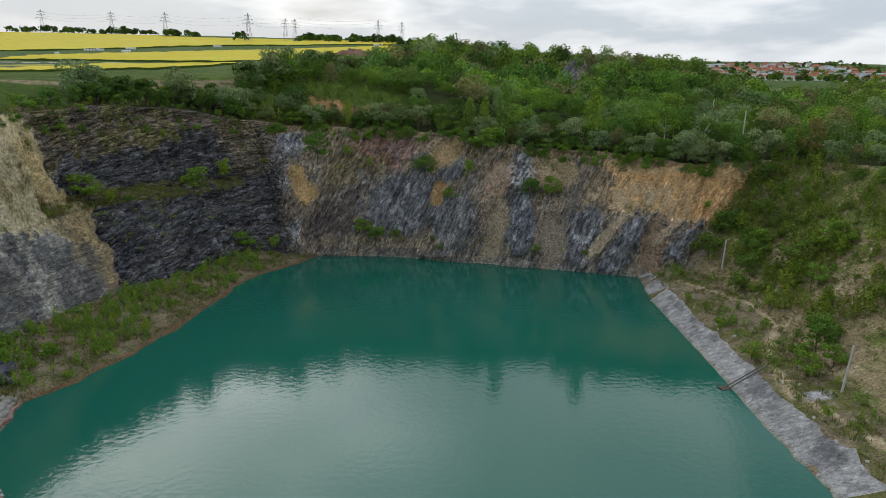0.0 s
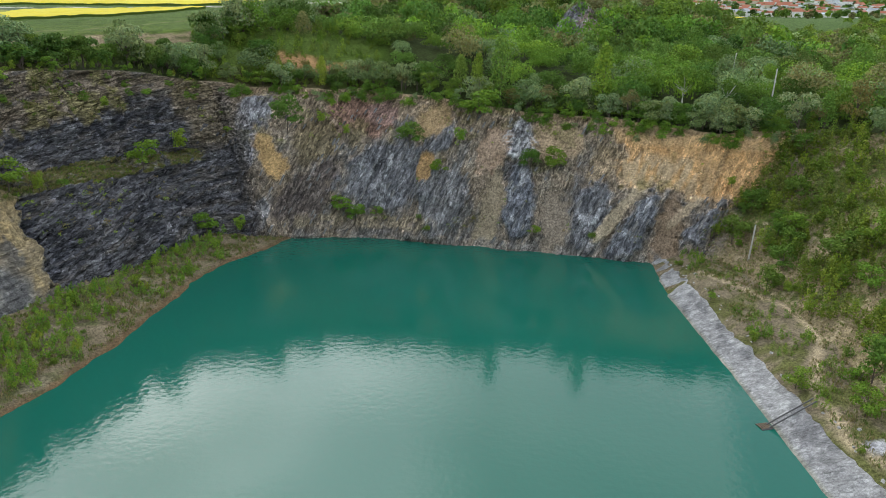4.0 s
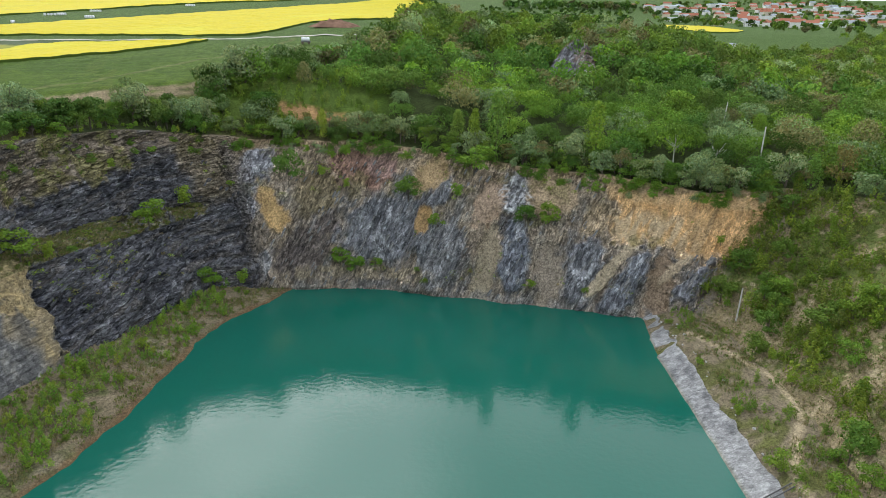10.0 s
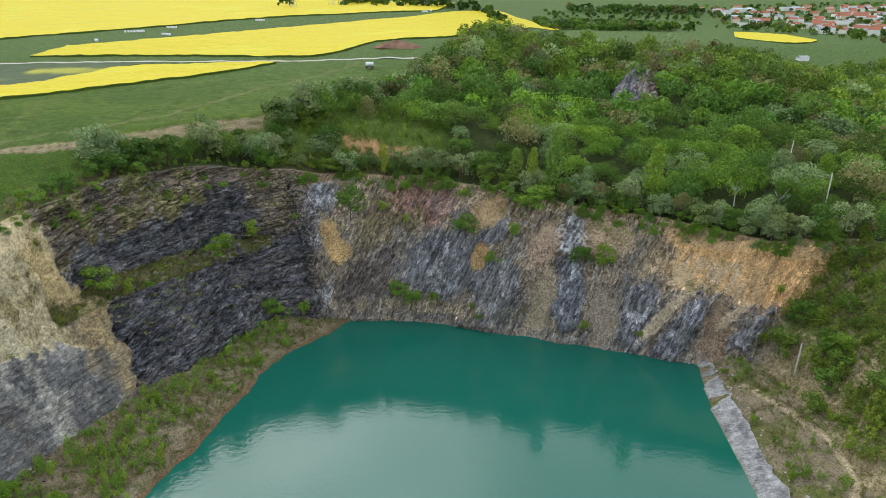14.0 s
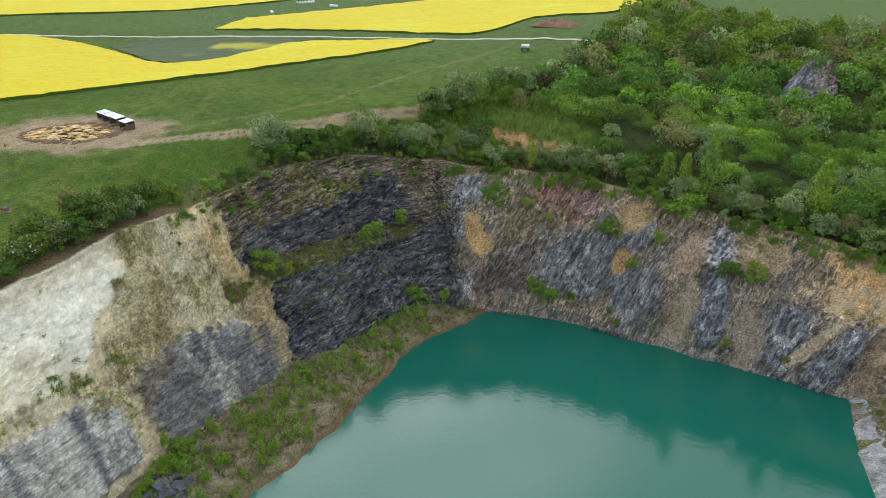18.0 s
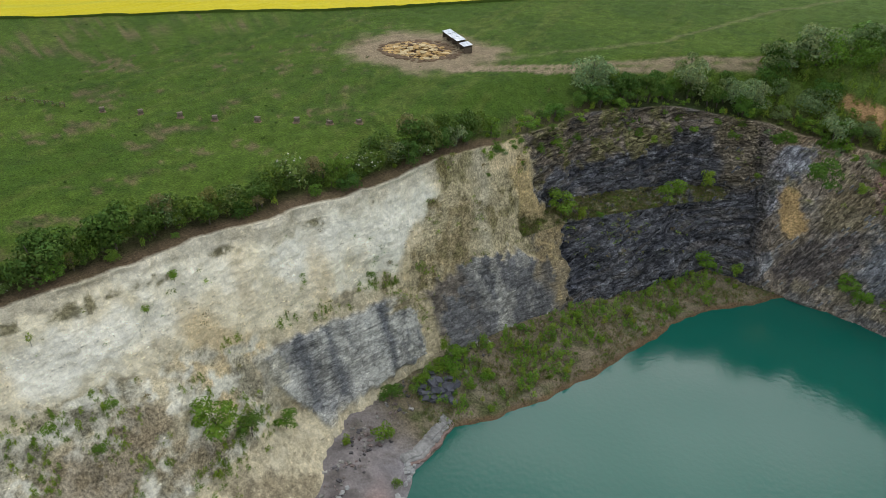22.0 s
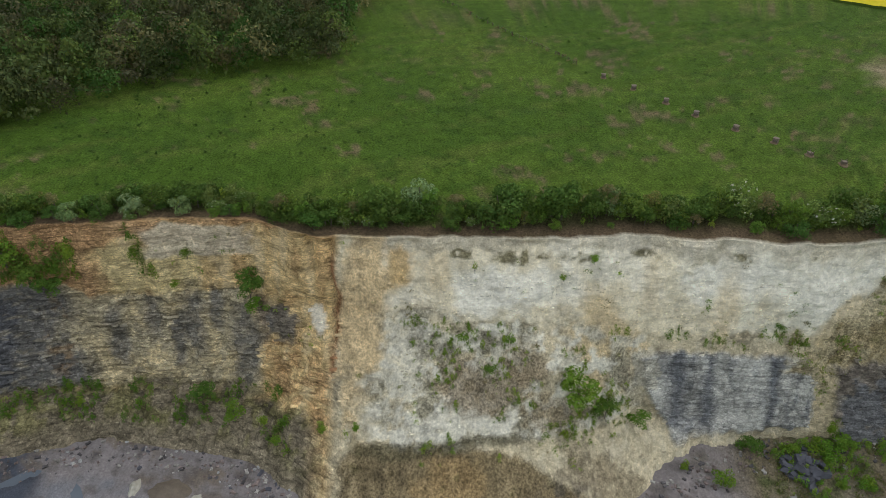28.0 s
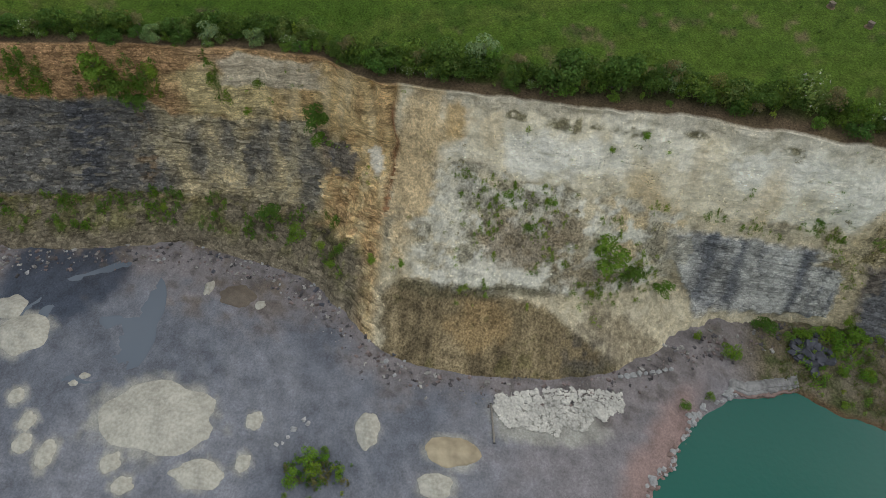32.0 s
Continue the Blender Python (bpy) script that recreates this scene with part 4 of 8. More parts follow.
c = blend(c, (0.55, 0.55, 0.55), patch(23.3, 26, 4, 4.2, 0, 0.2, X) * northern * ramp(wobble(X / 0.75, Y / 0.75, Z / 0.75, 415), 0.15, 0.45) * 0.75)
c = blend(c, (0.055, 0.052, 0.055), patch(23.3, 26, 4, 4.2, 0, 0.2, X) * northern * ramp(-wobble(X / 0.75, Y / 0.75, Z / 0.75, 415), 0.2, 0.5) * 0.8)
c = blend(c, (0.53, 0.335, 0.16), sand * 0.97)
c = blend(c, (0.46, 0.265, 0.115), sand * ramp(n_fine + bed_fine * 0.6, 0.08, 0.36) * 0.7)
c = blend(c, (0.46, 0.37, 0.245), sand * (1 - ramp(Z + n_mid * 4, 22, 26)) * (1 - ramp(X, 62, 72)) * ramp(bed_fine + n_mid * 0.4, -0.2, 0.1) * 0.75)
c = blend(c, (0.26, 0.185, 0.105), sand * ramp(-bed_streak + n_mid * 0.3, 0.14, 0.3) * 0.6)
c = blend(c, (0.56, 0.385, 0.21), sand * ramp(Z + n_mid * 2, 26, 28) * 0.7)
c = blend(c, OLIVE, northern * near(X + n_mid * 4, 47, 60, 2) * near(Z + n_mid * 2, 16.5, 19.5, 1) * ramp(n_fine, -0.1, 0.2) * 0.7)
c = blend(c, (0.27, 0.225, 0.155), northern * near(Z + n_mid * 1.6, 3.0, 6.0, 0.7) * near(X, -37, 1, 3) * ramp(n_fine + n_mid * 0.5, -0.3, 0.1) * 0.85)
c = blend(c, (0.22, 0.205, 0.185), northern * (1 - ramp(Z + n_mid * 1.5, 1.2, 2.6)) * ramp(n_fine + n_mid, -0.3, 0.1) * 0.7)
c = blend(c, (0.27, 0.2, 0.125), northern * ramp(ROW + n_mid * 14 + n_fine * 5, 144, 151) * 0.8)
c = blend(c, OLIVE, northern * ramp(Z, 20, 26) * ramp(n_mid - n_fine * 0.5 - n_big * 0.4, 0.16, 0.36) * 0.5)
tone = tone + c * northern[..., None]
# cracks between the beds: their shade is put into the colour, not the mesh
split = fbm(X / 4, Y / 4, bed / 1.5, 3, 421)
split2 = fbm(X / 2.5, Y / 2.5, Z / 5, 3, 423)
crack_shade = np.maximum(1 - ramp(np.abs(split), 0.0, 0.035), 0.8 * (1 - ramp(np.abs(split2), 0.0, 0.03))) * ramp(n_mid, -0.25, 0.1)
tone = tone * (1 - 0.55 * crack_shade * np.clip(nw_wall + northern * (1 - 0.7 * chutes), 0, 1))[..., None]
# --- the shelf and the east slope: grass on soil ---
shelf_k = ((ROW >= SHELF_ROWS[0] - 2) & (ROW <= SHELF_ROWS[1] + 1)) * ramp(shelf, 1, 3)[None]
tone = blend(tone, OLIVE, shelf_k * ramp(n_fine + 0.3, -0.2, 0.3) * 0.8)
tone = blend(tone, (0.2, 0.19, 0.175), shelf_k * near(Y + n_mid * 3, 184, 200, 2) * ramp(n_fine - 0.2, -0.2, 0.2) * 0.9)
east_k = ramp(UU + n_mid * 0.4, 20.7, 21.3) * (1 - ramp(UU, 27.2, 27.8))
c = blend(np.zeros(P.shape) + np.array((0.19, 0.155, 0.09)), (0.085, 0.105, 0.03), ramp(n_mid + n_fine * 0.7 + 0.012 * (Z - 18), -0.15, 0.2))
c = blend(c, (0.3, 0.245, 0.16), ramp(n_fine + n_big - 0.015 * (Z - 12), 0.2, 0.45) * 0.8)
tone = tone * (1 - east_k[..., None]) + c * east_k[..., None]

# the land outside, row by row outwards
OUT = np.concatenate([np.arange(1.2, 40, 1.35), np.arange(40.5, 129, 2.3), 130 * 1.085 ** np.arange(1, 48)])
ring_xy = rim_l[None, :, :2] + away[None] * OUT[:, None, None]
ring_z = land(ring_xy[..., 0], ring_xy[..., 1]).reshape(ring_xy.shape[:2])
Q = np.concatenate([ring_xy, ring_z[..., None]], 2)
gx, gy = Q[..., 0], Q[..., 1]
g1, g2, g3 = fbm(gx / 30, gy / 30, 0, 4, 81), fbm(gx / 6, gy / 6, 0, 4, 83), fbm(gx / 2, gy / 2, 0, 3, 87)
g = blend(np.zeros(Q.shape) + np.array((0.052, 0.093, 0.012)), (0.072, 0.115, 0.016), ramp(g1 + g2 * 0.4, -0.3, 0.3))
far_green = ramp(gy, 230, 420)
g = blend(g, (0.075, 0.12, 0.035), far_green)
g = blend(g, (0.15, 0.105, 0.06), ramp(g2 + g1 * 0.3, 0.3, 0.42) * ramp(g3, -0.2, 0.2) * (1 - ramp(gy, 150, 230)) * 0.8)
scuffed = ramp(fbm(gx / 14, gy / 9, 0, 4, 88) + g1 * 0.4 + 0.35 * np.exp(-(np.hypot((gx + 245) / 60, (gy - 110) / 40)) ** 2), 0.24, 0.4) * ramp(g2 + g3 * 0.8, -0.15, 0.25) * (1 - ramp(gy, 150, 230))
g = blend(g, (0.145, 0.105, 0.062), scuffed * 0.75)
worn = fbm((gx * 0.94 + gy * 0.34) / 3.2, (gy * 0.94 - gx * 0.34) / 60, 0, 3, 89)
g = blend(g, (0.088, 0.115, 0.022), ramp(worn + g3 * 0.3, 0.1, 0.35) * (1 - ramp(gy, 230, 330)) * 0.55)
g = blend(g, (0.034, 0.068, 0.010), ramp(g2 - g3 * 0.7, 0.1, 0.35) * (1 - far_green) * 0.6)
TRACK = [(-128, 166), (-109, 183.5), (-98, 201), (-84, 221), (-70, 231.5), (-54, 249), (-39, 279), (-33, 320), (-32, 356)]
ROAD = [(-480, 312), (-380, 322), (-307, 331), (-225, 347), (-150, 362), (-92, 361), (-30, 356), (30, 356)]


def path_distance(x, y, line):
    best = np.full(np.shape(x), 1e9)
    for (ax, ay), (bx, by) in zip(line, line[1:]):
        dx, dy = bx - ax, by - ay
        t = np.clip(((x - ax) * dx + (y - ay) * dy) / (dx * dx + dy * dy), 0, 1)
        best = np.minimum(best, np.hypot(x - ax - t * dx, y - ay - t * dy))
    return best


DIRT = (0.27, 0.205, 0.135)
yard = np.hypot((gx + 148) / 27, (gy - 174) / 20) + g2 * 0.35
ruts = path_distance(gx + g2 * 1.5, gy, TRACK)
g = blend(g, DIRT, (1 - ramp(np.abs(ruts - 1.4), 0.7, 1.6)) * 0.85)
faint = path_distance(gx + g2 * 2, gy, [(-125, 183), (-98, 230), (-88, 290), (-60, 350)])
g = blend(g, (0.16, 0.15, 0.07), (1 - ramp(faint, 0.5, 1.6)) * 0.5)
g = blend(g, DIRT, (1 - ramp(yard, 0.75, 1.15)) * 0.9)
scar = np.abs(gy - (231 - (gx + 33) * 0.12) + g2 * 1.5)
g = blend(g, (0.42, 0.25, 0.12), near(gx + g2 * 3, -44, -20, 1.5) * (1 - ramp(scar, 1.6, 2.8)) * 0.95)
g = blend(g, (0.12, 0.175, 0.04), near(gx, -62, -14, 5) * near(gy, 216, 248, 4) * (1 - ramp(3.2 - scar, 0, 1)) * 0.7)
scrub = (1 - ramp(np.broadcast_to(OUT[:, None], gx.shape), 6, 11)) 
g = blend(g, (0.085, 0.075, 0.035), scrub * ramp(g2 + g3 * 0.5, -0.45, 0.1) * 0.9)
edge_soil = (1 - ramp(np.broadcast_to(OUT[:, None], gx.shape) + g2 * 2, 3.6, 5.4)) * (np.broadcast_to(U[None], gx.shape) < 10.8)
g = blend(g, (0.13, 0.09, 0.055), edge_soil * 0.9)
woods = ramp(gx - np.interp(gy, [150, 192, 216, 230, 254, 278, 341, 553, 930], [-70, -90, -80, -67, -50, -37, -24, 0, 75]) + g2 * 3, 0, 5) * ramp(gy, 120, 150) + (gx > 0) * (gy < 150)
woods = woods * (1 - near(gx, -62, -12, 3) * near(gy, 205, 245, 3))
woods = np.clip(woods, 0, 1) * (1 - ramp(np.hypot(gx, gy), 560, 700))
g = blend(g, (0.045, 0.06, 0.02), woods)
all_v = np.concatenate([P.reshape(-1, 3), Q.reshape(-1, 3)])
bright = tone.mean(2)
tone = tone * (1.4 / (1 + 0.4 * bright / 0.62))[..., None]
grain = np.clip(1.0 - 0.6 * ramp(bright, 0.24, 0.6), 0.3, 1) * (1 - 0.3 * sand)
fissure = west_wall * (1 - chalk * 0.6) * ramp(-fbm(X / 0.9, Y / 0.9, Z / 1.2, 3, 207) + 0.3 * n_mid, 0.14, 0.34)
tone = tone * (1 - 0.3 * fissure[..., None])
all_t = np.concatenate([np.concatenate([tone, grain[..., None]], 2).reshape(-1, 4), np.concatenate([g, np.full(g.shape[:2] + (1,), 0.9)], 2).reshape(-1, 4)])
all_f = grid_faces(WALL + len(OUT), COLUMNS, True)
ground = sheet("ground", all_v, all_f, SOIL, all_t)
for mat in (LIMESTONE, SLATE_ROCK, FOLDED_ROCK, CHALK_FACE, LOOSE):
    ground.data.materials.append(mat)
kind_v = np.full(P.shape[:2], 1)
kind_v = np.where(nw_wall > 0.5, 2, np.where(northern > 0.5, 3, kind_v))
kind_v = np.where((west_wall > 0.5) & (Y + n_mid * 2 > 14) & (slab < 0.5) & (slab2 < 0.5), 4, kind_v)
loose = np.maximum.reduce([mound, scree, talus, cone * 0.9, chutes * 0.9, sand * 0.8 * ramp(n_mid, -0.2, 0.1)])
kind_v = np.where((loose > 0.5) & (slab < 0.5) & (slab2 < 0.5), 5, kind_v)
kind_v = np.where((UU > 20.9) | (ROW >= WALL - 1), 0, kind_v)
face_k = np.concatenate([kind_v.ravel(), np.zeros(len(all_v) - kind_v.size, int)])[all_f[:, 0]]
ground.data.polygons.foreach_set("material_index", face_k.astype(np.int32))
tagged(ground, "grassy upland cut by steep slate and chalk quarry walls", "ground", kind="structure")

# the field road, laid over the land
road_u = np.linspace(0, len(ROAD) - 1.001, 220)
road_c = spline(ROAD, road_u)
road_t = np.gradient(road_c, axis=0)
road_t /= np.linalg.norm(road_t, axis=1)[:, None]
road_n = np.stack([-road_t[:, 1], road_t[:, 0]], 1)
road_v = []
for off, lift in ((-1.3, 0.1), (-0.5, 0.32), (0.5, 0.32), (1.3, 0.1)):
    xy = road_c + road_n * (off + 0.25 * fbm(road_u * 9, off, 0, 2, 301))[:, None]
    road_v.append(np.column_stack([xy, land(xy[:, 0], xy[:, 1]) + lift]))
ROAD_GRAVEL = plain("pale_field_road", (0.46, 0.43, 0.37), 0.95, 0.1, 0, 0.7, 0.2)
tagged(sheet("road", np.array(road_v).reshape(-1, 3), grid_faces(4, 220), ROAD_GRAVEL), "pale gravel field road between the crops", "road", kind="structure")

# ---- the pit's floor and beach ----
bx, by = np.meshgrid(np.arange(-112, 76, 0.95), np.arange(-135, 204, 0.95))
bz = basin(bx, by)
d_shore = shore_distance(bx, by)
b1, b2, b3 = fbm(bx / 22, by / 22, 0, 4, 91), fbm(bx / 6, by / 6, 0, 4, 93), fbm(bx / 1.8, by / 1.8, 0, 3, 97)
south_k = 1 - ramp(by + b2 * 6, 84, 97)
east_b = ramp(bx, 40, 48)
t_beach = blend(np.zeros(bx.shape + (3,)) + np.array((0.19, 0.155, 0.1)), (0.1, 0.11, 0.045), ramp(b2 + b3 * 0.6, 0.0, 0.35))
t_beach = blend(t_beach, (0.24, 0.2, 0.14), ramp(b2 - b3 * 0.3, 0.2, 0.45) * 0.8)
t_beach = blend(t_beach, (0.14, 0.095, 0.052), 1 - ramp(d_shore + b3, 0.4, 1.8))
t_floor = blend(np.zeros(bx.shape + (3,)) + np.array((0.145, 0.152, 0.172)), (0.205, 0.208, 0.225), ramp(b1 + b2 * 0.3, -0.25, 0.25))
drag = fbm((bx * 0.8 + by * 0.6) / 16, (by * 0.8 - bx * 0.6) / 1.5, 0, 4, 105)
t_floor = blend(t_floor, (0.25, 0.255, 0.265), ramp(drag + b2 * 0.6, 0.05, 0.4) * 0.22)
t_floor = blend(t_floor, (0.115, 0.125, 0.145), ramp(-drag + b2 * 0.6, 0.1, 0.4) * 0.2)
t_floor = blend(t_floor, (0.25, 0.215, 0.205), ramp(by + b2 * 20, 20, 60) * 0.6)
rim_floor = ramp(-bx + b2 * 9 + b3 * 3 + np.interp(by, [-130, -40, 0, 15, 60, 80], [-3, -2, 6, 18, 22, 12]), 74, 84)
t_floor = blend(t_floor, (0.24, 0.205, 0.19), rim_floor * 0.75)
t_floor = blend(t_floor, (0.11, 0.095, 0.085), rim_floor * ramp(b3 + b2 * 0.5, 0.05, 0.3) * 0.7)
t_floor = blend(t_floor, (0.055, 0.065, 0.085), (1 - ramp(np.hypot((bx + 84) / 14, (by + 62) / 16) + b2 * 0.35, 0.7, 1.1)) * 0.9)
SAND_SPREAD = [(-50.6, -28.6, 9, 14), (-51.5, -9.4, 2.4, 2.2), (-51.4, 13.3, 4.4, 3), (-67.6, -64, 6, 7), (-40, -17.4, 3.5, 6), (-41, -34.6, 2.6, 2.6), (-43.5, -53, 2.4, 2.6), (-48, -54, 2.6, 2.2), (-53.3, -58.7, 2.4, 2.2),
               (-41.6, -47.6, 4, 2.4), (-37, -31, 2.2, 2.6), (-42.9, -9.5, 2.6, 2), (-48.1, 30.3, 4, 6.4), (-41.2, 27.5, 3, 4.6), (-56, 51, 6, 13)]
for px, py, prx, pry in SAND_SPREAD:
    k = 1 - ramp(np.hypot((bx - px) / prx, (by - py) / pry) + b2 * 0.45 + b3 * 0.25, 0.72, 1.05)
    t_floor = blend(t_floor, (0.36, 0.345, 0.29), k * 0.8)
t_floor = blend(t_floor, (0.3, 0.2, 0.17), near(by + b2 * 4, 62, 80, 3) * (1 - ramp(d_shore + b3 * 1.5, 4, 8)) * 0.8)
t_floor = blend(t_floor, (0.2, 0.16, 0.12), ramp(b2 + b3 * 0.4, 0.12, 0.4) * ramp(-bx + b1 * 10, 72, 86) * 0.7)
t_east = blend(np.zeros(bx.shape + (3,)) + np.array((0.2, 0.165, 0.11)), (0.11, 0.115, 0.04), ramp(b2 + b3 * 0.5, -0.05, 0.25))
t_b = t_beach * ((1 - south_k) * (1 - east_b))[..., None] + t_floor * (south_k * (1 - east_b))[..., None] + t_east * east_b[..., None]
footpath = path_distance(bx + b2 * 1.2, by, [(62, 84), (59.7, 93.3), (57.8, 102.8), (59.5, 114.4), (65, 126), (69, 132.5), (69, 142), (66, 152), (60, 165)])
t_b = blend(t_b, (0.42, 0.34, 0.22), (1 - ramp(footpath, 0.4, 1.1)) * east_b * 0.9)
t_b = blend(t_b, (0.32, 0.32, 0.33), 1 - ramp(np.hypot((bx - 60.5) / 2.6, (by - 100.7) / 1.7) + b3 * 0.2, 0.8, 1.1))
t_b = np.concatenate([t_b, (1 - 0.6 * south_k * (1 - east_b))[..., None]], 2)
basin_ob = sheet("pit_floor", np.stack([bx, by, bz], 2).reshape(-1, 3), grid_faces(*bx.shape), SOIL, t_b.reshape(-1, 4))
tagged(basin_ob, "grey gravel quarry floor and overgrown brown beach", "ground", kind="structure")

# a shallow puddle on the floor, its outline drawn by the ground itself
PUDDLE, ut, ub = material("shallow_puddle_water", 0.05, 0.5)
ub.inputs["Base Color"].default_value = (0.13, 0.15, 0.175, 1)
ub.inputs["IOR"].default_value = 1.33
pa_ = np.linspace(0, 2 * math.pi, 49)[:-1]
pr_ = 1 + 0.3 * fbm(np.cos(pa_) * 1.6, np.sin(pa_) * 1.6, 0, 3, 99)
pv_ = np.column_stack([-72 + 15 * pr_ * np.cos(pa_), -50 + 15 * pr_ * np.sin(pa_), np.full(48, 1.27)])
tagged(sheet("puddle", np.concatenate([pv_, [[-72, -50, 1.27]]]), [(k, (k + 1) % 48, 48) for k in range(48)], PUDDLE), "shallow grey-blue puddle on the quarry floor", "puddle", kind="structure")

# ---- water ----
lake = sheet("water", [(-72, 40, 0), (62, 40, 0), (62, 206, 0), (-72, 206, 0)], [(0, 1, 2, 3)], WATER)
tagged(lake, "still opaque green lake water filling the quarry", "water", kind="structure")


# ---- plants ----
def frames_from(normals, rng):
    """Two axes across each normal, turned at random."""
    helper = rng.normal(size=normals.shape)
    a = np.cross(normals, helper)
    a /= np.linalg.norm(a, axis=1)[:, None] + 1e-9
    b = np.cross(normals, a)
    return a, b


def leaf_tips(centres, normals, size, rng, slim=0.7):
    """One pointed leaf spray at each centre."""
    a, b = frames_from(normals, rng)
    s = size * rng.uniform(0.6, 1.4, (len(centres), 1))
    return np.stack([centres - a * s - b * s * slim * 0.6, centres + a * s - b * s * slim * 0.4, centres + b * s * slim + normals * s * 0.3], 1).reshape(-1, 3)


def crown_points(rng, height, radius, count, shape):
    """Where a crown's leaves sit and which way they face."""
    if shape == "tall":
        k = 15
        f = np.linspace(0.16, 0.97, k)
        rad = radius * (0.42 + 0.75 * np.sin(np.pi * np.clip(f * 0.9 + 0.05, 0, 1))) * 0.55
        ang = rng.uniform(0, 6.3, k)
        out = radius * rng.uniform(0.1, 0.62, k) * (1.05 - f)
        c = np.stack([np.cos(ang) * out, np.sin(ang) * out, f * height], 1)
        r = np.stack([rad, rad, rad * 1.25], 1)
    elif shape == "twigs":
        k = 20
        ang, lean = rng.uniform(0, 6.3, k), rng.uniform(0.0, 1.0, k) ** 0.7
        f = rng.uniform(0.25, 1.0, k) * (1.0 - 0.35 * lean)
        c = np.stack([np.cos(ang) * lean * radius, np.sin(ang) * lean * radius, f * height], 1)
        r = np.stack([np.full(k, radius * 0.2)] * 2 + [np.full(k, height * 0.16)], 1)
    else:
        k = 13 if shape == "broad" else 9
        ang, lean = rng.uniform(0, 6.3, k), np.sqrt(rng.uniform(0.0, 1.0, k)) * 0.72
        f = rng.uniform(0.24, 0.86, k) * (1.05 - 0.28 * lean)
        c = np.stack([np.cos(ang) * lean * radius, np.sin(ang) * lean * radius, f * height], 1)
        rr = radius * rng.uniform(0.3, 0.52, k)
        r = np.stack([rr, rr, rr * rng.uniform(0.65, 0.95, k)], 1)
    c[:, 2] = np.maximum(c[:, 2], r[:, 2] * 0.6)
    which = rng.integers(0, k, count)
    d = rng.normal(size=(count, 3))
    d /= np.linalg.norm(d, axis=1)[:, None]
    d[:, 2] = np.where(d[:, 2] < -0.35, -d[:, 2], d[:, 2])
    depth = rng.uniform(0.74, 1.1, (count, 1))
    p = c[which] + d * r[which] * depth
    p[:, 2] = np.maximum(p[:, 2], 0.05)
    nrm = d + rng.normal(size=d.shape) * 0.5
    nrm /= np.linalg.norm(nrm, axis=1)[:, None]
    return p, nrm, c


def tube(points, radii, sides=5):
    """A tapered limb along the points."""
    v, f = [], []
    for k, (p, r) in enumerate(zip(points, radii)):
        q = points[min(k + 1, len(points) - 1)] - points[max(k - 1, 0)]
        q = q / (np.linalg.norm(q) + 1e-9)
        a = np.cross(q, (0.3, 0.9, 0.1))
        a /= np.linalg.norm(a) + 1e-9
        b = np.cross(q, a)
        for j in range(sides):
            w = 2 * math.pi * j / sides
            v.append(p + (a * math.cos(w) + b * math.sin(w)) * r)
    for k in range(len(points) - 1):
        for j in range(sides):
            f.append((k * sides + j, k * sides + (j + 1) % sides, (k + 1) * sides + (j + 1) % sides, (k + 1) * sides + j))
    return np.array(v), np.array(f)


def joined(pieces):
    vs, fs, n = [], [], 0
    for v, f in pieces:
        vs.append(v)
        fs.append(np.asarray(f) + n)
        n += len(v)
    return np.concatenate(vs), np.concatenate(fs)


def trunk_pieces(rng, height, radius, centres, thick):
    base = np.array((0.0, 0.0, -0.4))
    top = np.array((rng.normal() * 0.1 * radius, rng.normal() * 0.1 * radius, height * 0.78))
    bend = (base + top) / 2 + np.array((rng.normal(), rng.normal(), 0)) * radius * 0.08
    pieces = [tube(np.array([base, base * 0.4 + bend * 0.6, bend, top]), (thick, thick * 0.8, thick * 0.6, thick * 0.15))]
    for c in centres[:7]:
        f = min(0.8, max(0.15, c[2] / height - 0.2))
        start = base * (1 - f) + top * f
        mid = (start + c) / 2 + np.array((0, 0, height * 0.03))
        pieces.append(tube(np.array([start, mid, c]), (thick * 0.45, thick * 0.3, thick * 0.08), 4))
    return pieces


def toned(colour, count, rng, spread=0.22):
    """One colour a leaf, a little different from leaf to leaf."""
    k = 1 + rng.uniform(-spread, spread, (count, 1))
    warm = rng.uniform(-0.12, 0.12, (count, 1))
    t = np.asarray(colour)[None] * k * np.concatenate([1 + warm, np.ones((count, 1)), 1 - warm], 1)
    return np.repeat(t, 3, axis=0)


def tips(count):
    return np.arange(count * 3).reshape(-1, 3)


def quads(count):
    return np.arange(count * 4).reshape(-1, 4)


FRESH, MID, DEEP, WILLOW, TWIG, LIME_LEAF, BLOSSOM = (0.19, 0.30, 0.035), (0.125, 0.215, 0.03), (0.07, 0.135, 0.025), (0.22, 0.29, 0.125), (0.2, 0.185, 0.075), (0.27, 0.34, 0.04), (0.55, 0.55, 0.44)


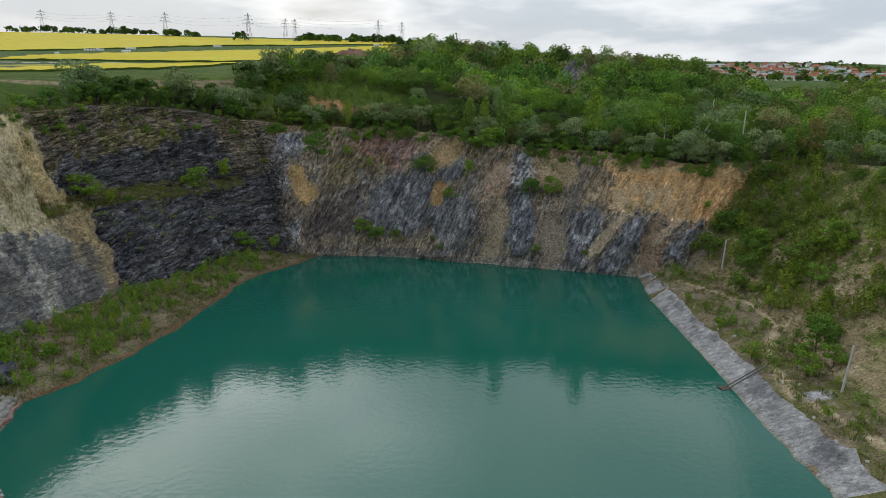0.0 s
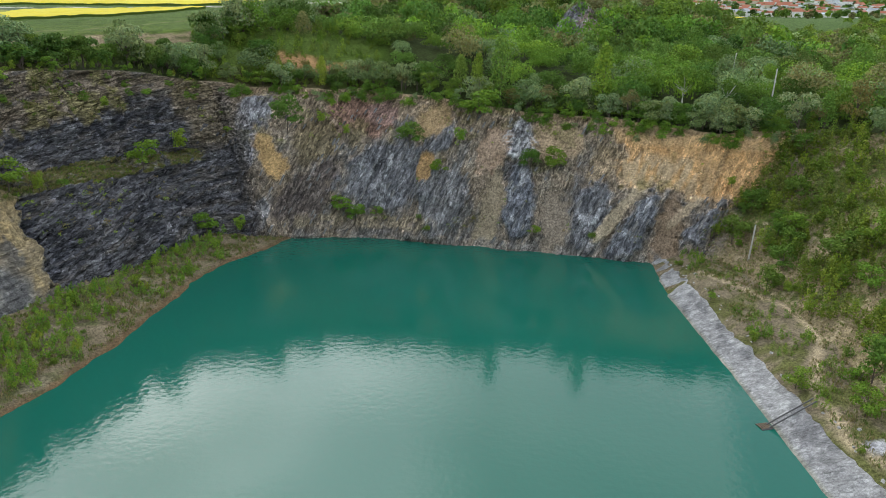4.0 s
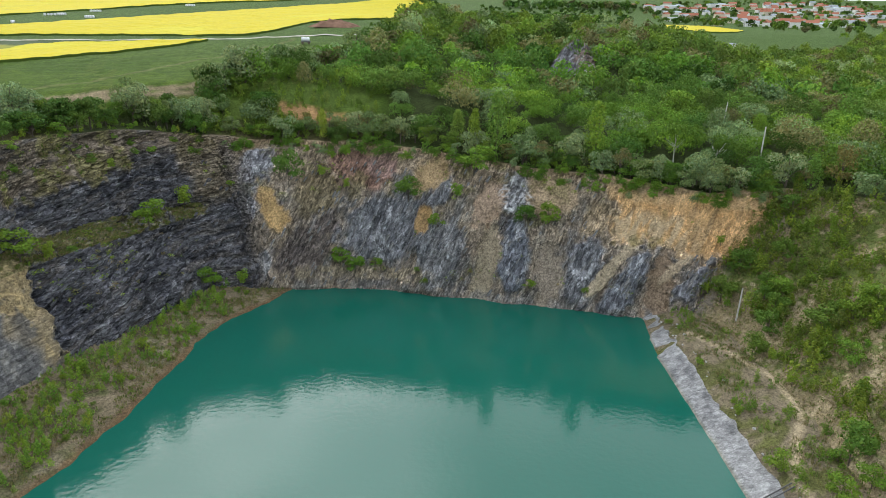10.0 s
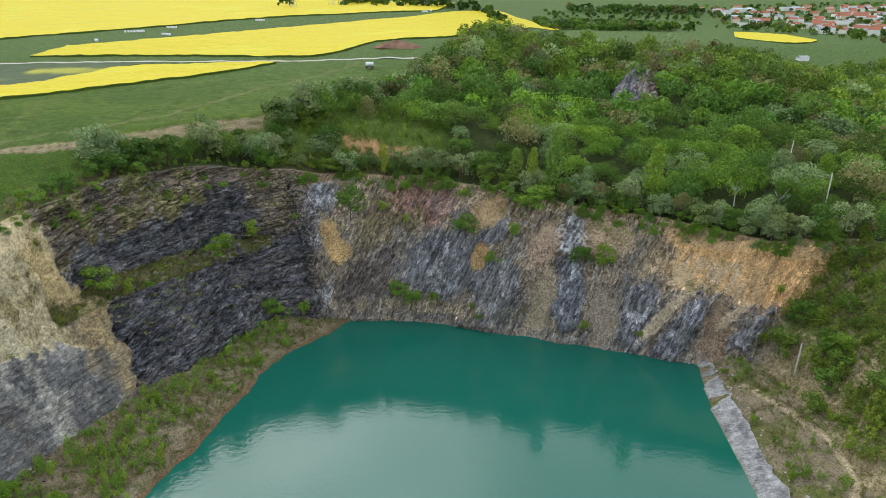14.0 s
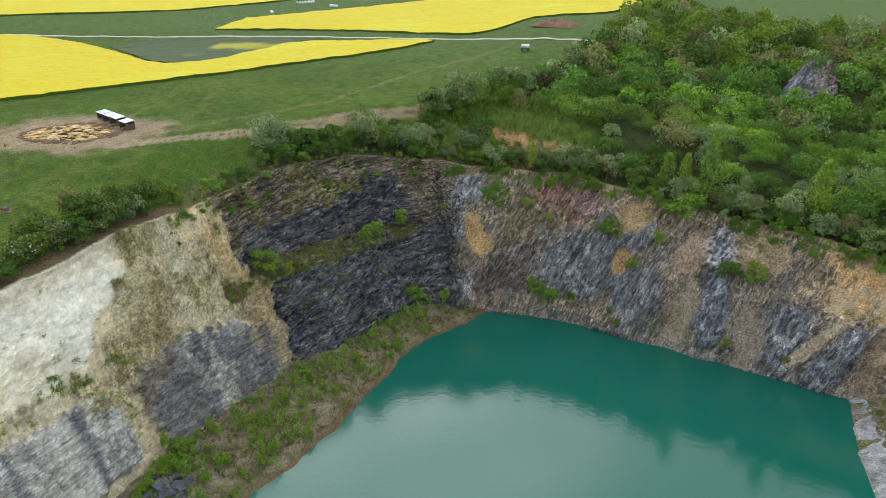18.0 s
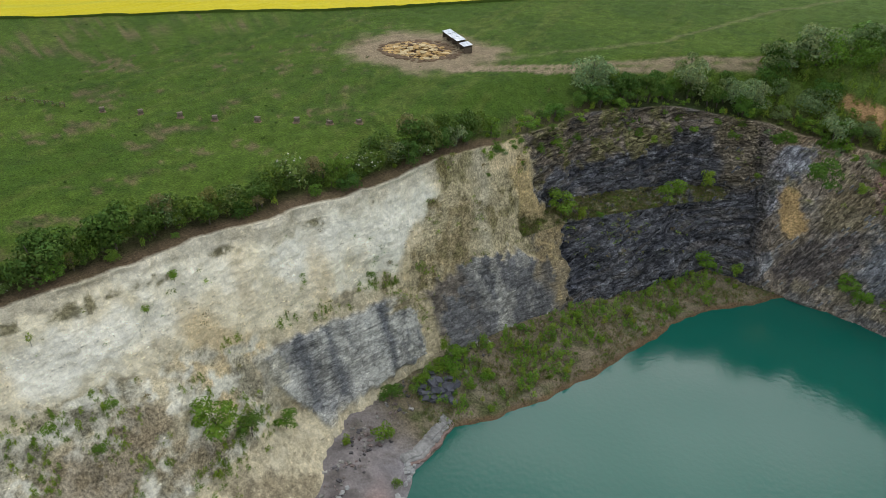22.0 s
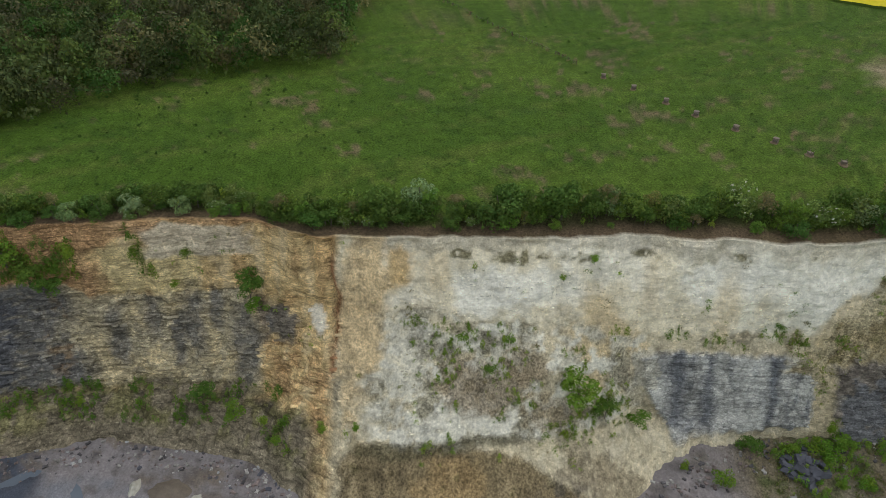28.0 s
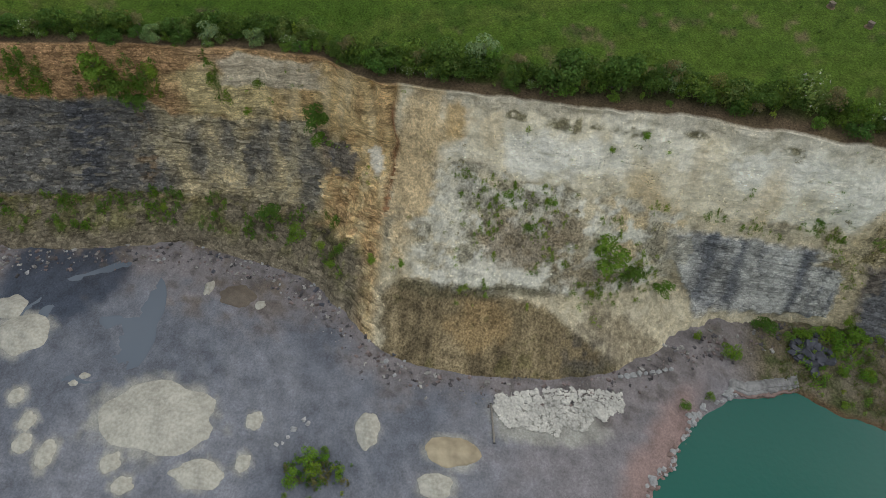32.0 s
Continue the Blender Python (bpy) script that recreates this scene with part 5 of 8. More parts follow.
def plant(name, seed, height, radius, count, leaf, shape, colour, thick, label, category, flowers=0):
    """A tree or shrub: an Empty at its base with trunk and crown."""
    rng = np.random.default_rng(seed)
    root = new(name)
    root.empty_display_size = 0.5
    tagged(root, label, category)
    p, nrm, c = crown_points(rng, height, radius, count, shape)
    tone_v = toned(colour, count, rng)
    if flowers:
        k = rng.random(count) < flowers
        k &= p[:, 2] > height * 0.35
        tone_v[np.repeat(k, 3)] = BLOSSOM
    sheet("crown" if height > 3 else "foliage", leaf_tips(p, nrm, leaf, rng), tips(count), LEAF, tone_v, parent=root)
    v, f = joined(trunk_pieces(rng, height, radius, c, thick))
    sheet("trunk" if height > 3 else "stem", v, f, BARK, parent=root)
    return root


KINDS = {
    "broad": [plant("tree", 100 + k, 5.2, 2.5, 1500, 0.19, "broad", c, 0.16, "dense dark green hawthorn tree in the hedge on the rim", "tree") for k, c in enumerate((DEEP, (0.085, 0.155, 0.028), MID))],
    "tall": [plant("tree", 200 + k, 8.2, 2.2, 1500, 0.19, "tall", c, 0.14, "slender young birch tree with fresh yellow-green leaves", "tree") for k, c in enumerate((FRESH, LIME_LEAF, (0.16, 0.26, 0.045)))],
    "willow": [plant("tree", 300 + k, 5.8, 2.7, 1500, 0.18, "round", c, 0.15, "rounded grey-green willow tree near the quarry edge", "tree") for k, c in enumerate((WILLOW, (0.17, 0.24, 0.085)))],
    "brown": [plant("tree", 400 + k, 6.8, 2.6, 1100, 0.17, "broad", c, 0.16, "brownish half-bare tree with sparse spring leaves", "tree") for k, c in enumerate((TWIG, (0.18, 0.17, 0.05)))],
    "blossom": [plant("tree", 500 + k, 4.2, 2.2, 1300, 0.17, "broad", (0.14, 0.21, 0.05), 0.12, "green hawthorn with white blossom on the quarry rim", "tree", flowers=0.06) for k in range(2)],
    "shrub": [plant("shrub", 600 + k, 2.0, 1.35, 760, 0.105, "round", c, 0.05, "bushy bright green shrub growing on the quarry rock", "shrub") for k, c in enumerate((FRESH, (0.15, 0.27, 0.03), MID))],
    "bush": [plant("shrub", 650 + k, 4.2, 1.75, 1300, 0.14, "broad", c, 0.07, "large rounded bright green bush on rocky ground", "shrub") for k, c in enumerate((FRESH, (0.14, 0.25, 0.03), (0.105, 0.19, 0.03)))],
    "sapling": [plant("shrub", 700 + k, 3.0, 0.9, 520, 0.1, "twigs", c, 0.04, "upright light green willow sapling on stony ground", "shrub") for k, c in enumerate((FRESH, LIME_LEAF, (0.18, 0.25, 0.05)))],
}
FIRST_USE = {o: True for kinds in KINDS.values() for o in kinds}


def put(kind, x, y, z, size, rng, group):
    """Stands one plant of a kind on the ground."""
    ob = KINDS[kind][int(rng.integers(len(KINDS[kind])))]
    m = pose(float(x), float(y), float(z) - 0.15, 0, 0, float(rng.uniform(0, 360))) @ Matrix.Diagonal((size * float(rng.uniform(0.85, 1.2)), size * float(rng.uniform(0.85, 1.2)), size * float(rng.uniform(0.85, 1.2)), 1))
    if FIRST_USE[ob]:
        FIRST_USE[ob] = False
        ob.matrix_basis = m
    else:
        ob = copy_thing(ob, m)
    return tagged(ob, group=group)


rng = np.random.default_rng(7)


def along_rim(u0, u1, spacing, o0, o1, kinds, sizes, group):
    """Plants in a belt along the rim between two stations."""
    mask = (U >= u0) & (U <= u1)
    cols = np.nonzero(mask)[0]
    length = np.linalg.norm(np.diff(rim_l[cols, :2], axis=0), axis=1).sum()
    for k in range(int(length / spacing)):
        j = cols[min(len(cols) - 1, int((k + rng.uniform(0, 1)) * len(cols) * spacing / length))]
        xy = rim_l[j, :2] + away[j] * rng.uniform(o0, o1)
        kind = kinds[int(rng.integers(len(kinds)))]
        put(kind, xy[0], xy[1], land(xy[:1], xy[1:])[0], float(rng.uniform(*sizes)), rng, group)


HEDGE = ["broad"] * 7 + ["willow", "blossom", "brown", "sapling", "shrub"]
along_rim(0.7, 5.4, 2.5, 5.0, 8.2, HEDGE, (0.6, 1.15), "hedge trees along the rim")
along_rim(5.4, 10.2, 2.5, 5.6, 9.2, HEDGE, (0.8, 1.6), "hedge trees along the rim")
along_rim(4.2, 10.8, 4.6, 2.8, 5.5, HEDGE, (0.65, 1.1), "hedge trees along the rim")
along_rim(0.7, 3.9, 3.4, 0.8, 5.0, ["blossom", "broad", "broad", "willow", "broad"], (0.5, 0.75), "hedge trees along the rim")
along_rim(10.6, 12.2, 5.0, 2.0, 6.0, ["broad", "shrub"], (0.4, 0.7), "hedge trees along the rim")
put("brown", 99, 184, land([99], [184])[0], 2.3, rng, "trees on the east rim")
put("broad", -97.5, 146.5, land([-97.5], [146.5])[0], 1.05, rng, "hedge trees along the rim")
along_rim(12.1, 14.3, 1.5, 3.0, 11.0, ["broad"] * 5 + ["willow", "bush"], (0.9, 1.6), "trees on the north-west rim")
along_rim(10.9, 15.4, 2.2, 0.2, 4.0, ["bush", "shrub", "sapling"], (0.6, 1.1), "bushes on the north-west rim")
along_rim(14.2, 15.0, 2.2, 9.0, 24.0, ["broad", "broad", "willow"], (0.9, 1.35), "trees on the north-west rim")
along_rim(14.0, 15.6, 2.4, 1.0, 14.0, ["shrub", "sapling", "willow"], (0.6, 1.2), "trees on the north rim")
along_rim(15.2, 20.4, 2.6, 0.3, 6.0, ["tall", "willow", "willow", "broad", "willow", "brown"], (0.85, 1.45), "trees on the north rim")
along_rim(17.6, 21.0, 1.9, 0.4, 3.6, ["broad", "shrub", "willow", "broad"], (0.7, 1.25), "trees on the north rim")
TRACK_EDGE = [(-70, 233), (-62, 240), (-51, 253), (-42, 272), (-35, 292), (-29, 314)]
for k in range(48):
    p = spline(TRACK_EDGE, rng.uniform(0, 4.99, 1))[0] + rng.normal(size=2) * 1.5 + np.array((3.5, -1.0))
    put(("broad", "broad", "willow", "broad", "brown")[k % 5], p[0], p[1], land(p[:1], p[1:])[0], float(rng.uniform(0.9, 1.7)), rng, "trees beside the field track")
along_rim(20.2, 23.0, 4.5, -1.0, 6.0, ["willow", "broad", "brown", "tall"], (0.6, 1.0), "trees on the east rim")

# shrubs on ledges and faces of the walls
LEDGE_SHRUBS = [(-37.9, 209.4, 25.8, 1.5), (-28.7, 210.3, 27.8, 1.2), (-21.6, 208.5, 24.6, 1.0), (-4.5, 206.6, 22.9, 1.4), (8.3, 201.8, 24.4, 1.5), (12.9, 206.5, 30.2, 1.8), (-23.5, 200.7, 6.4, 1.1), (-19.0, 200.5, 4.2, 1.1),
                (-13.6, 201.4, 5.6, 0.8), (-2.7, 196.7, 5.8, 0.7), (0.3, 195.2, 3.5, 0.8), (40.8, 187.0, 4.0, 0.9), (26.7, 189.8, 4.3, 0.8), (26.2, 198.2, 18.5, 1.1), (31.8, 195.9, 18.5, 1.3), (44.3, 196.4, 28.3, 0.9)]
MORE_SHRUBS = [(72.4, 184.2, 18.2, 1.0), (88.6, 183.3, 26.5, 1.0), (-62.2, 198.6, 22.8, 1.9), (-68.2, 187.1, 20.9, 1.3), (-77.0, 188.4, 34.4, 1.1), (-63.9, 215.5, 39.1, 1.1), (-52.4, 206.6, 26.3, 0.9), (-71.4, 201.9, 35.3, 0.8),
               (-79.0, 159.9, 20.9, 1.3), (-82.1, 156.8, 22.4, 1.3), (-75.9, 164.7, 22.2, 0.9), (-73.0, 178.5, 22.6, 0.7), (-48.3, 192.0, 1.9, 1.5), (-54.8, 189.5, 2.8, 1.3), (57.8, 193.0, 27.5, 0.8), (3.2, 201.4, 17.3, 0.9)]
WEST_SHRUBS = [(-114.2, -16.9, 34.8, 0.9), (-112.6, -20.1, 28.1, 0.8), (-111.5, -4.8, 25.6, 1.5), (-108.8, -2.5, 23.0, 0.9), (-113.1, -38.5, 36.5, 1.8), (-112.4, -48.0, 31.0, 1.4), (-113.0, -51.3, 36.0, 1.8), (-111.7, -45.3, 28.3, 1.5),
               (-98.6, -16.2, 6.7, 1.3), (-94.8, -8.6, 5.9, 1.1), (-92.1, -2.4, 5.8, 1.4), (-86.8, 9.8, 8.4, 1.3), (-87.2, 1.5, 5.2, 1.2), (-101.0, -41.8, 5.5, 1.1), (-98.6, 59.0, 35.3, 0.6), (-98.7, 64.7, 39.0, 1.1)]
SCREE_SHRUBS = [(-100.6, 41.4, 37.0, 0.5), (-93.0, 42.5, 23.0, 0.8), (-90.9, 45.7, 21.0, 0.7), (-89.9, 43.3, 19.9, 0.9), (-86.0, 60.4, 15.0, 1.9), (-84.5, 65.6, 11.5, 1.2), (-85.2, 72.8, 7.4, 1.0), (-73.9, 82.0, 2.3, 1.2),
                (-76.0, 96.8, 2.2, 1.1), (-81.8, 113.0, 5.4, 1.4), (-78.8, 115.0, 3.8, 1.2), (-91.4, 100.9, 26.0, 0.9), (-88.7, 112.7, 23.0, 0.9), (-95.5, 38.8, 24.1, 0.6), (-94.1, 47.7, 23.9, 0.6), (-84.6, 17.9, 11.6, 1.0)]
face_points = P[4:, ::2].reshape(-1, 3)
face_normals = normal[4:, ::2].reshape(-1, 3)
for x, y, z, s in LEDGE_SHRUBS + MORE_SHRUBS + WEST_SHRUBS + SCREE_SHRUBS:
    k = ((face_points - (x, y, z)) ** 2).sum(1).argmin()
    x, y, z = face_points[k] + face_normals[k] * (0.5 + 0.5 * s)
    if s >= 1.0:
        put("bush", x, y, z, s * (1.05 if y > 150 else 0.8), rng, "shrubs on the quarry walls")
    else:
        put(("shrub", "shrub", "sapling")[int(rng.integers(3))], x, y, z, s * 1.5, rng, "shrubs on the quarry walls")

# the overgrown beach

def foot_x(y):
    m = (U > 8.5) & (U < 14.5)
    o = np.argsort(foot_l[m, 1])
    return np.interp(y, foot_l[m, 1][o], foot_l[m, 0][o])


n_placed = 0
while n_placed < 70:
    x, y = rng.uniform(-82, -40), rng.uniform(104, 196)
    d = float(shore_distance(np.array([x]), np.array([y]))[0])
    if d < 1.2 or x < foot_x(y) + 0.8 or rng.random() > 0.45 + 0.55 * (d > 6):
        continue
    put(("sapling", "shrub")[int(rng.random() < 0.4)], x, y, basin([x], [y])[0], float(rng.uniform(0.6, 1.35)) * (1.15 if d > 8 else 0.8), rng, "beach shrubs")
    n_placed += 1

# the bushy east slope
BANK_BUSHES = [(73.5, 157.0, 7.6, 2.0), (68.4, 151.5, 4.9, 1.9), (70, 138.4, 6.0, 1.9), (70.5, 119.4, 7.4, 2.6), (68, 115.6, 5.3, 2.2), (62.4, 107.7, 3.9, 1.6), (57.3, 100, 3.3, 0.8), (57, 150.7, 3.3, 1.1), (57.4, 132.3, 3.0, 1.5),
               (57.9, 172.4, 2.4, 1.2), (69.7, 172.8, 8.2, 2.0), (67.9, 109.5, 5.2, 1.6), (57.2, 116.8, 3.4, 1.4), (58.5, 93.6, 3.4, 1.2)]
for x, y, z, s_ in BANK_BUSHES:
    put("bush" if s_ > 1.3 else "shrub", x, y, z, s_ * (0.62 if s_ > 1.3 else 1.0), rng, "bushes on the east slope")
for k in range(60):
    j = np.nonzero((U > 20.9) & (U < 24.6))[0]
    j = j[int(rng.integers(len(j)))]
    i = int(rng.integers(4, WALL - 2))
    x, y, z = P[i, j]
    big = i > 40
    put(("sapling", "bush", "shrub", "bush")[int(rng.integers(4))] if big else ("sapling", "sapling", "shrub")[int(rng.integers(3))], x, y, z, float(rng.uniform(0.8, 1.3)) if big and rng.random() < 0.5 else float(rng.uniform(0.5, 1.2)), rng, "bushes on the east slope")


# ---- woods, as stuff ----
def low_plant(seed, height, radius, count, leaf, shape):
    r = np.random.default_rng(seed)
    p, nrm, c = crown_points(r, height, radius, count, shape)
    return leaf_tips(p, nrm, leaf, r), count


NEAR_FORMS = [low_plant(900 + k, 6.6, 5.0, 1300, 0.25, s) for k, s in enumerate(("broad", "broad", "tall", "round", "round", "broad"))]
FAR_FORMS = [low_plant(950 + k, 6.2, 5.6, 330, 0.52, s) for k, s in enumerate(("broad", "round", "tall", "broad"))]
WEST_FORMS = [low_plant(940 + k, 6.4, 3.8, 420, 0.3, s) for k, s in enumerate(("broad", "round", "broad", "tall"))]
WOOD_TONES = np.array([MID, FRESH, DEEP, MID, (0.10, 0.175, 0.03), WILLOW, (0.16, 0.25, 0.035), TWIG, (0.11, 0.19, 0.035), (0.13, 0.215, 0.04), FRESH, (0.13, 0.19, 0.04)]) * 1.02


def wood(name, xs, ys, zs, sizes, forms, tones, label):
    """Many trees joined: one mesh of leaves."""
    vs, ts = [], []
    for x, y, z, s, tn in zip(xs, ys, zs, sizes, tones):
        v, count = forms[int(rng.integers(len(forms)))]
        a = rng.uniform(0, 6.3)
        ca, sa = math.cos(a) * s, math.sin(a) * s
        sz = s * rng.uniform(0.85, 1.2)
        vs.append(np.stack([v[:, 0] * ca - v[:, 1] * sa + x, v[:, 0] * sa + v[:, 1] * ca + y, v[:, 2] * sz + z - 0.3], 1))
        ts.append(toned(tn, count, rng, 0.13))
    v, t = np.concatenate(vs), np.concatenate(ts)
    ob = sheet(name, v, tips(len(v) // 3), LEAF, t)
    return tagged(ob, label, "woodland", kind="stuff")


WOOD_EDGE_Y = [150, 192, 216, 230, 254, 278, 341, 553, 930]
WOOD_EDGE_X = [-70, -90, -80, -67, -50, -37, -24, 0, 75]


def rim_gap(x, y):
    """Metres to the rim, positive outside the pit."""
    r = rim_l[::2]
    out = np.empty(len(x))
    for a in range(0, len(x), 4000):
        d = np.hypot(x[a:a + 4000, None] - r[None, :, 0], y[a:a + 4000, None] - r[None, :, 1])
        k = d.argmin(1)
        side = ((np.stack([x[a:a + 4000], y[a:a + 4000]], 1) - r[k, :2]) * away[::2][k]).sum(1)
        out[a:a + 4000] = d[np.arange(len(k)), k] * np.sign(side)
    return out


def scatter(x0, x1, y0, y1, cell):
    gx_, gy_ = np.meshgrid(np.arange(x0, x1, cell), np.arange(y0, y1, cell))
    x = gx_.ravel() + rng.uniform(-0.5, 0.5, gx_.size) * cell
    y = gy_.ravel() + rng.uniform(-0.5, 0.5, gx_.size) * cell
    return x, y


def species(x, y):
    """Kinds grow in patches."""
    v = fbm(x / 34, y / 34, 0, 3, 201) * 1.3 + rng.normal(size=len(x)) * 0.3
    t = WOOD_TONES[np.clip(((v + 0.75) / 1.5 * len(WOOD_TONES)).astype(int), 0, len(WOOD_TONES) - 1)]
    return t * rng.uniform(0.6, 1.3, (len(x), 1)) * np.array((0.94, 1.03, 0.95))


x, y = scatter(-60, 260, 195, 330, 6.9)
keep = (rim_gap(x, y) > 5.5) & (x > np.interp(y, WOOD_EDGE_Y, WOOD_EDGE_X)) & ~((np.abs(x + 30) < 17) & (y < 240))
keep &= x < 0.7 * y + 25
keep &= ~((np.abs(x - 92) < 16) & (np.abs(y - 236 - (x - 92) * 0.3) < 4))
x, y = x[keep], y[keep]
keep = np.hypot((x - 57) / 15, (y - 302) / 14) > 1
x, y = x[keep], y[keep]
size_, kind_ = 0.75 + 0.75 * rng.random(len(x)) ** 1.7 + 0.25 * fbm(x / 40, y / 40, 0, 2, 205), species(x, y)
first = y < 255 + 0.12 * x
for name, k, forms, label in (("near_wood", first, NEAR_FORMS, "dense mixed spring woodland behind the quarry rim"), ("middle_wood", ~first, FAR_FORMS, "dense mixed woodland climbing the low hill")):
    wood(name, x[k], y[k], land(x[k], y[k]), size_[k] * (1.0 if name == "near_wood" else 0.9), forms, kind_[k], label)
x, y = scatter(-40, 430, 330, 690, 8.2)
keep = (x < 0.7 * y + 25) & (x > np.interp(y, WOOD_EDGE_Y, WOOD_EDGE_X)) & (y < np.interp(x, [60, 150, 230, 300, 430], [560, 520, 520, 620, 690]) + 25 * np.sin(x / 30))
x, y = x[keep], y[keep]
wood("far_wood", x, y, land(x, y), 0.8 + 0.7 * rng.random(len(x)), FAR_FORMS, species(x, y), "dense mixed woodland covering the low hill")
x, y = scatter(104, 240, 60, 200, 6.0)
keep = (rim_gap(x, y) > 4) & (x < 0.75 * y + 35)
x, y = x[keep], y[keep]
wood("east_wood", x, y, land(x, y), 0.5 + 0.5 * rng.random(len(x)), FAR_FORMS, species(x, y), "young mixed woodland on the east bank")
x, y = scatter(-300, -150, -130, 20, 6.5)
keep = x < np.interp(y, [-150, -69, -47, -35, -20, -4, 10, 16, 22], [-140, -158, -174, -185, -189, -191, -198, -222, -270])
x, y = x[keep], y[keep]
wood("west_wood", x, y, land(x, y), 1.25 + 0.8 * rng.random(len(x)), WEST_FORMS, np.array([DEEP, TWIG, (0.13, 0.125, 0.06), (0.10, 0.12, 0.04), (0.08, 0.105, 0.03), (0.15, 0.2, 0.045), (0.12, 0.15, 0.045)])[rng.integers(0, 7, len(x))] * rng.uniform(0.45, 0.95, (len(x), 1)), "dark brown-green wood at the end of the pasture")

# thickets too dense to count: the east slope, the beach, the foot of the west wall
THICKET = [low_plant(970 + k, 2.8, 0.85, 200, 0.125, f_) for k, f_ in enumerate(("twigs", "twigs", "tall", "twigs"))]
GREENS = np.array([FRESH, (0.21, 0.31, 0.04), (0.15, 0.26, 0.035), (0.13, 0.24, 0.03), (0.2, 0.27, 0.06)]) * 0.95
j = np.nonzero((U > 20.8) & (U < 24.8))[0]
jj, ii = j[rng.integers(0, len(j), 4200)], rng.integers(12, WALL - 1, 4200)
spot = P[ii, jj]
k = fbm(spot[:, 0] / 9, spot[:, 1] / 9, 0, 3, 221) + 0.25 * (ii > 60) > 0.02
spot = spot[k]
spot = spot[np.hypot(spot[:, 0] - 69.3, spot[:, 1] - 161.5) > 4.5][:1000]
wood("slope_thicket", spot[:, 0], spot[:, 1], spot[:, 2], 0.5 + 1.5 * rng.random(len(spot)) ** 1.6, THICKET, GREENS[rng.integers(0, 5, len(spot))] * rng.uniform(0.6, 1.1, (len(spot), 1)), "dense bright green young growth on the east slope")
x, y = rng.uniform(-84, -38, 2600), rng.uniform(100, 197, 2600)
d = shore_distance(x, y)
k = (d > 1.5) & (x > foot_x(y)) & (fbm(x / 6, y / 6, 0, 3, 223) + 0.03 * (d - 8) > -0.02)
x, y = x[k][:560], y[k][:560]
wood("beach_thicket", x, y, basin(x, y), rng.uniform(0.35, 1.05, len(x)), THICKET, GREENS[rng.integers(0, 5, len(x))] * 1.25, "dense green young willows on the beach")
x, y = rng.uniform(-66, -12, 380), rng.uniform(218, 250, 380)
k = rim_gap(x, y) > 1
x, y = x[k], y[k]
wood("meadow_thicket", x, y, land(x, y), rng.uniform(0.5, 1.5, len(x)), THICKET, GREENS[rng.integers(0, 5, len(x))] * rng.uniform(0.7, 1.2, (len(x), 1)), "light green saplings in the rough meadow")
x, y = rng.uniform(56, 70, 900), rng.uniform(66, 180, 900)
k = (shore_distance(x, y) > 5.5) & (fbm(x / 5, y / 5, 0, 3, 225) > 0.05)
x, y = x[k][:150], y[k][:150]
wood("bank_thicket", x, y, basin(x, y), rng.uniform(0.4, 1.0, len(x)), THICKET, GREENS[rng.integers(0, 5, len(x))], "yellow-green bushes above the rock bank")
j = np.nonzero((U > 0.8) & (U < 5.0))[0]
jj, ii = j[rng.integers(0, len(j), 900)], rng.integers(9, 22, 900)
spot = P[ii, jj]
k = fbm(spot[:, 0] / 6, spot[:, 1] / 6, 0, 3, 227) > 0.0
spot = spot[k][:200]
wood("foot_thicket", spot[:, 0], spot[:, 1], spot[:, 2], rng.uniform(0.4, 1.2, len(spot)), THICKET, GREENS[rng.integers(0, 5, len(spot))] * 0.85, "green bushes at the foot of the west wall")
jj, ii = j[rng.integers(0, len(j), 4000)], rng.integers(74, WALL - 8, 4000)
spot = P[ii, jj]
k = (spot[:, 1] < -24) & (spot[:, 2] > 30) & (spot[:, 2] < 39) & (fbm(spot[:, 0] / 6, spot[:, 1] / 6, 0, 3, 229) > -0.05)
spot = spot[k][:150]
wood("ledge_thicket", spot[:, 0], spot[:, 1], spot[:, 2], rng.uniform(0.7, 1.7, len(spot)), THICKET, GREENS[rng.integers(0, 5, len(spot))] * 0.85, "green bushes on the upper ledge of the west wall")
j = np.nonzero((U > 5.2) & (U < 9.8))[0]
jj, ii = j[rng.integers(0, len(j), 6000)], rng.integers(18, 88, 6000)
spot = P[ii, jj]
k = (fbm(spot[:, 0] / 5, spot[:, 1] / 5, spot[:, 2] / 5, 3, 231) > 0.03) & ~((spot[:, 1] > 72) & (spot[:, 1] < 113) & (spot[:, 2] > 4) & (spot[:, 2] < 22)) & (spot[:, 2] < 31)
spot = spot[k][:760]
wood("scree_thicket", spot[:, 0], spot[:, 1], spot[:, 2] - 0.1, 0.12 + 0.7 * rng.random(len(spot)) ** 2.6, THICKET, GREENS[rng.integers(0, 5, len(spot))] * 1.15, "scattered small green bushes on the chalk scree")

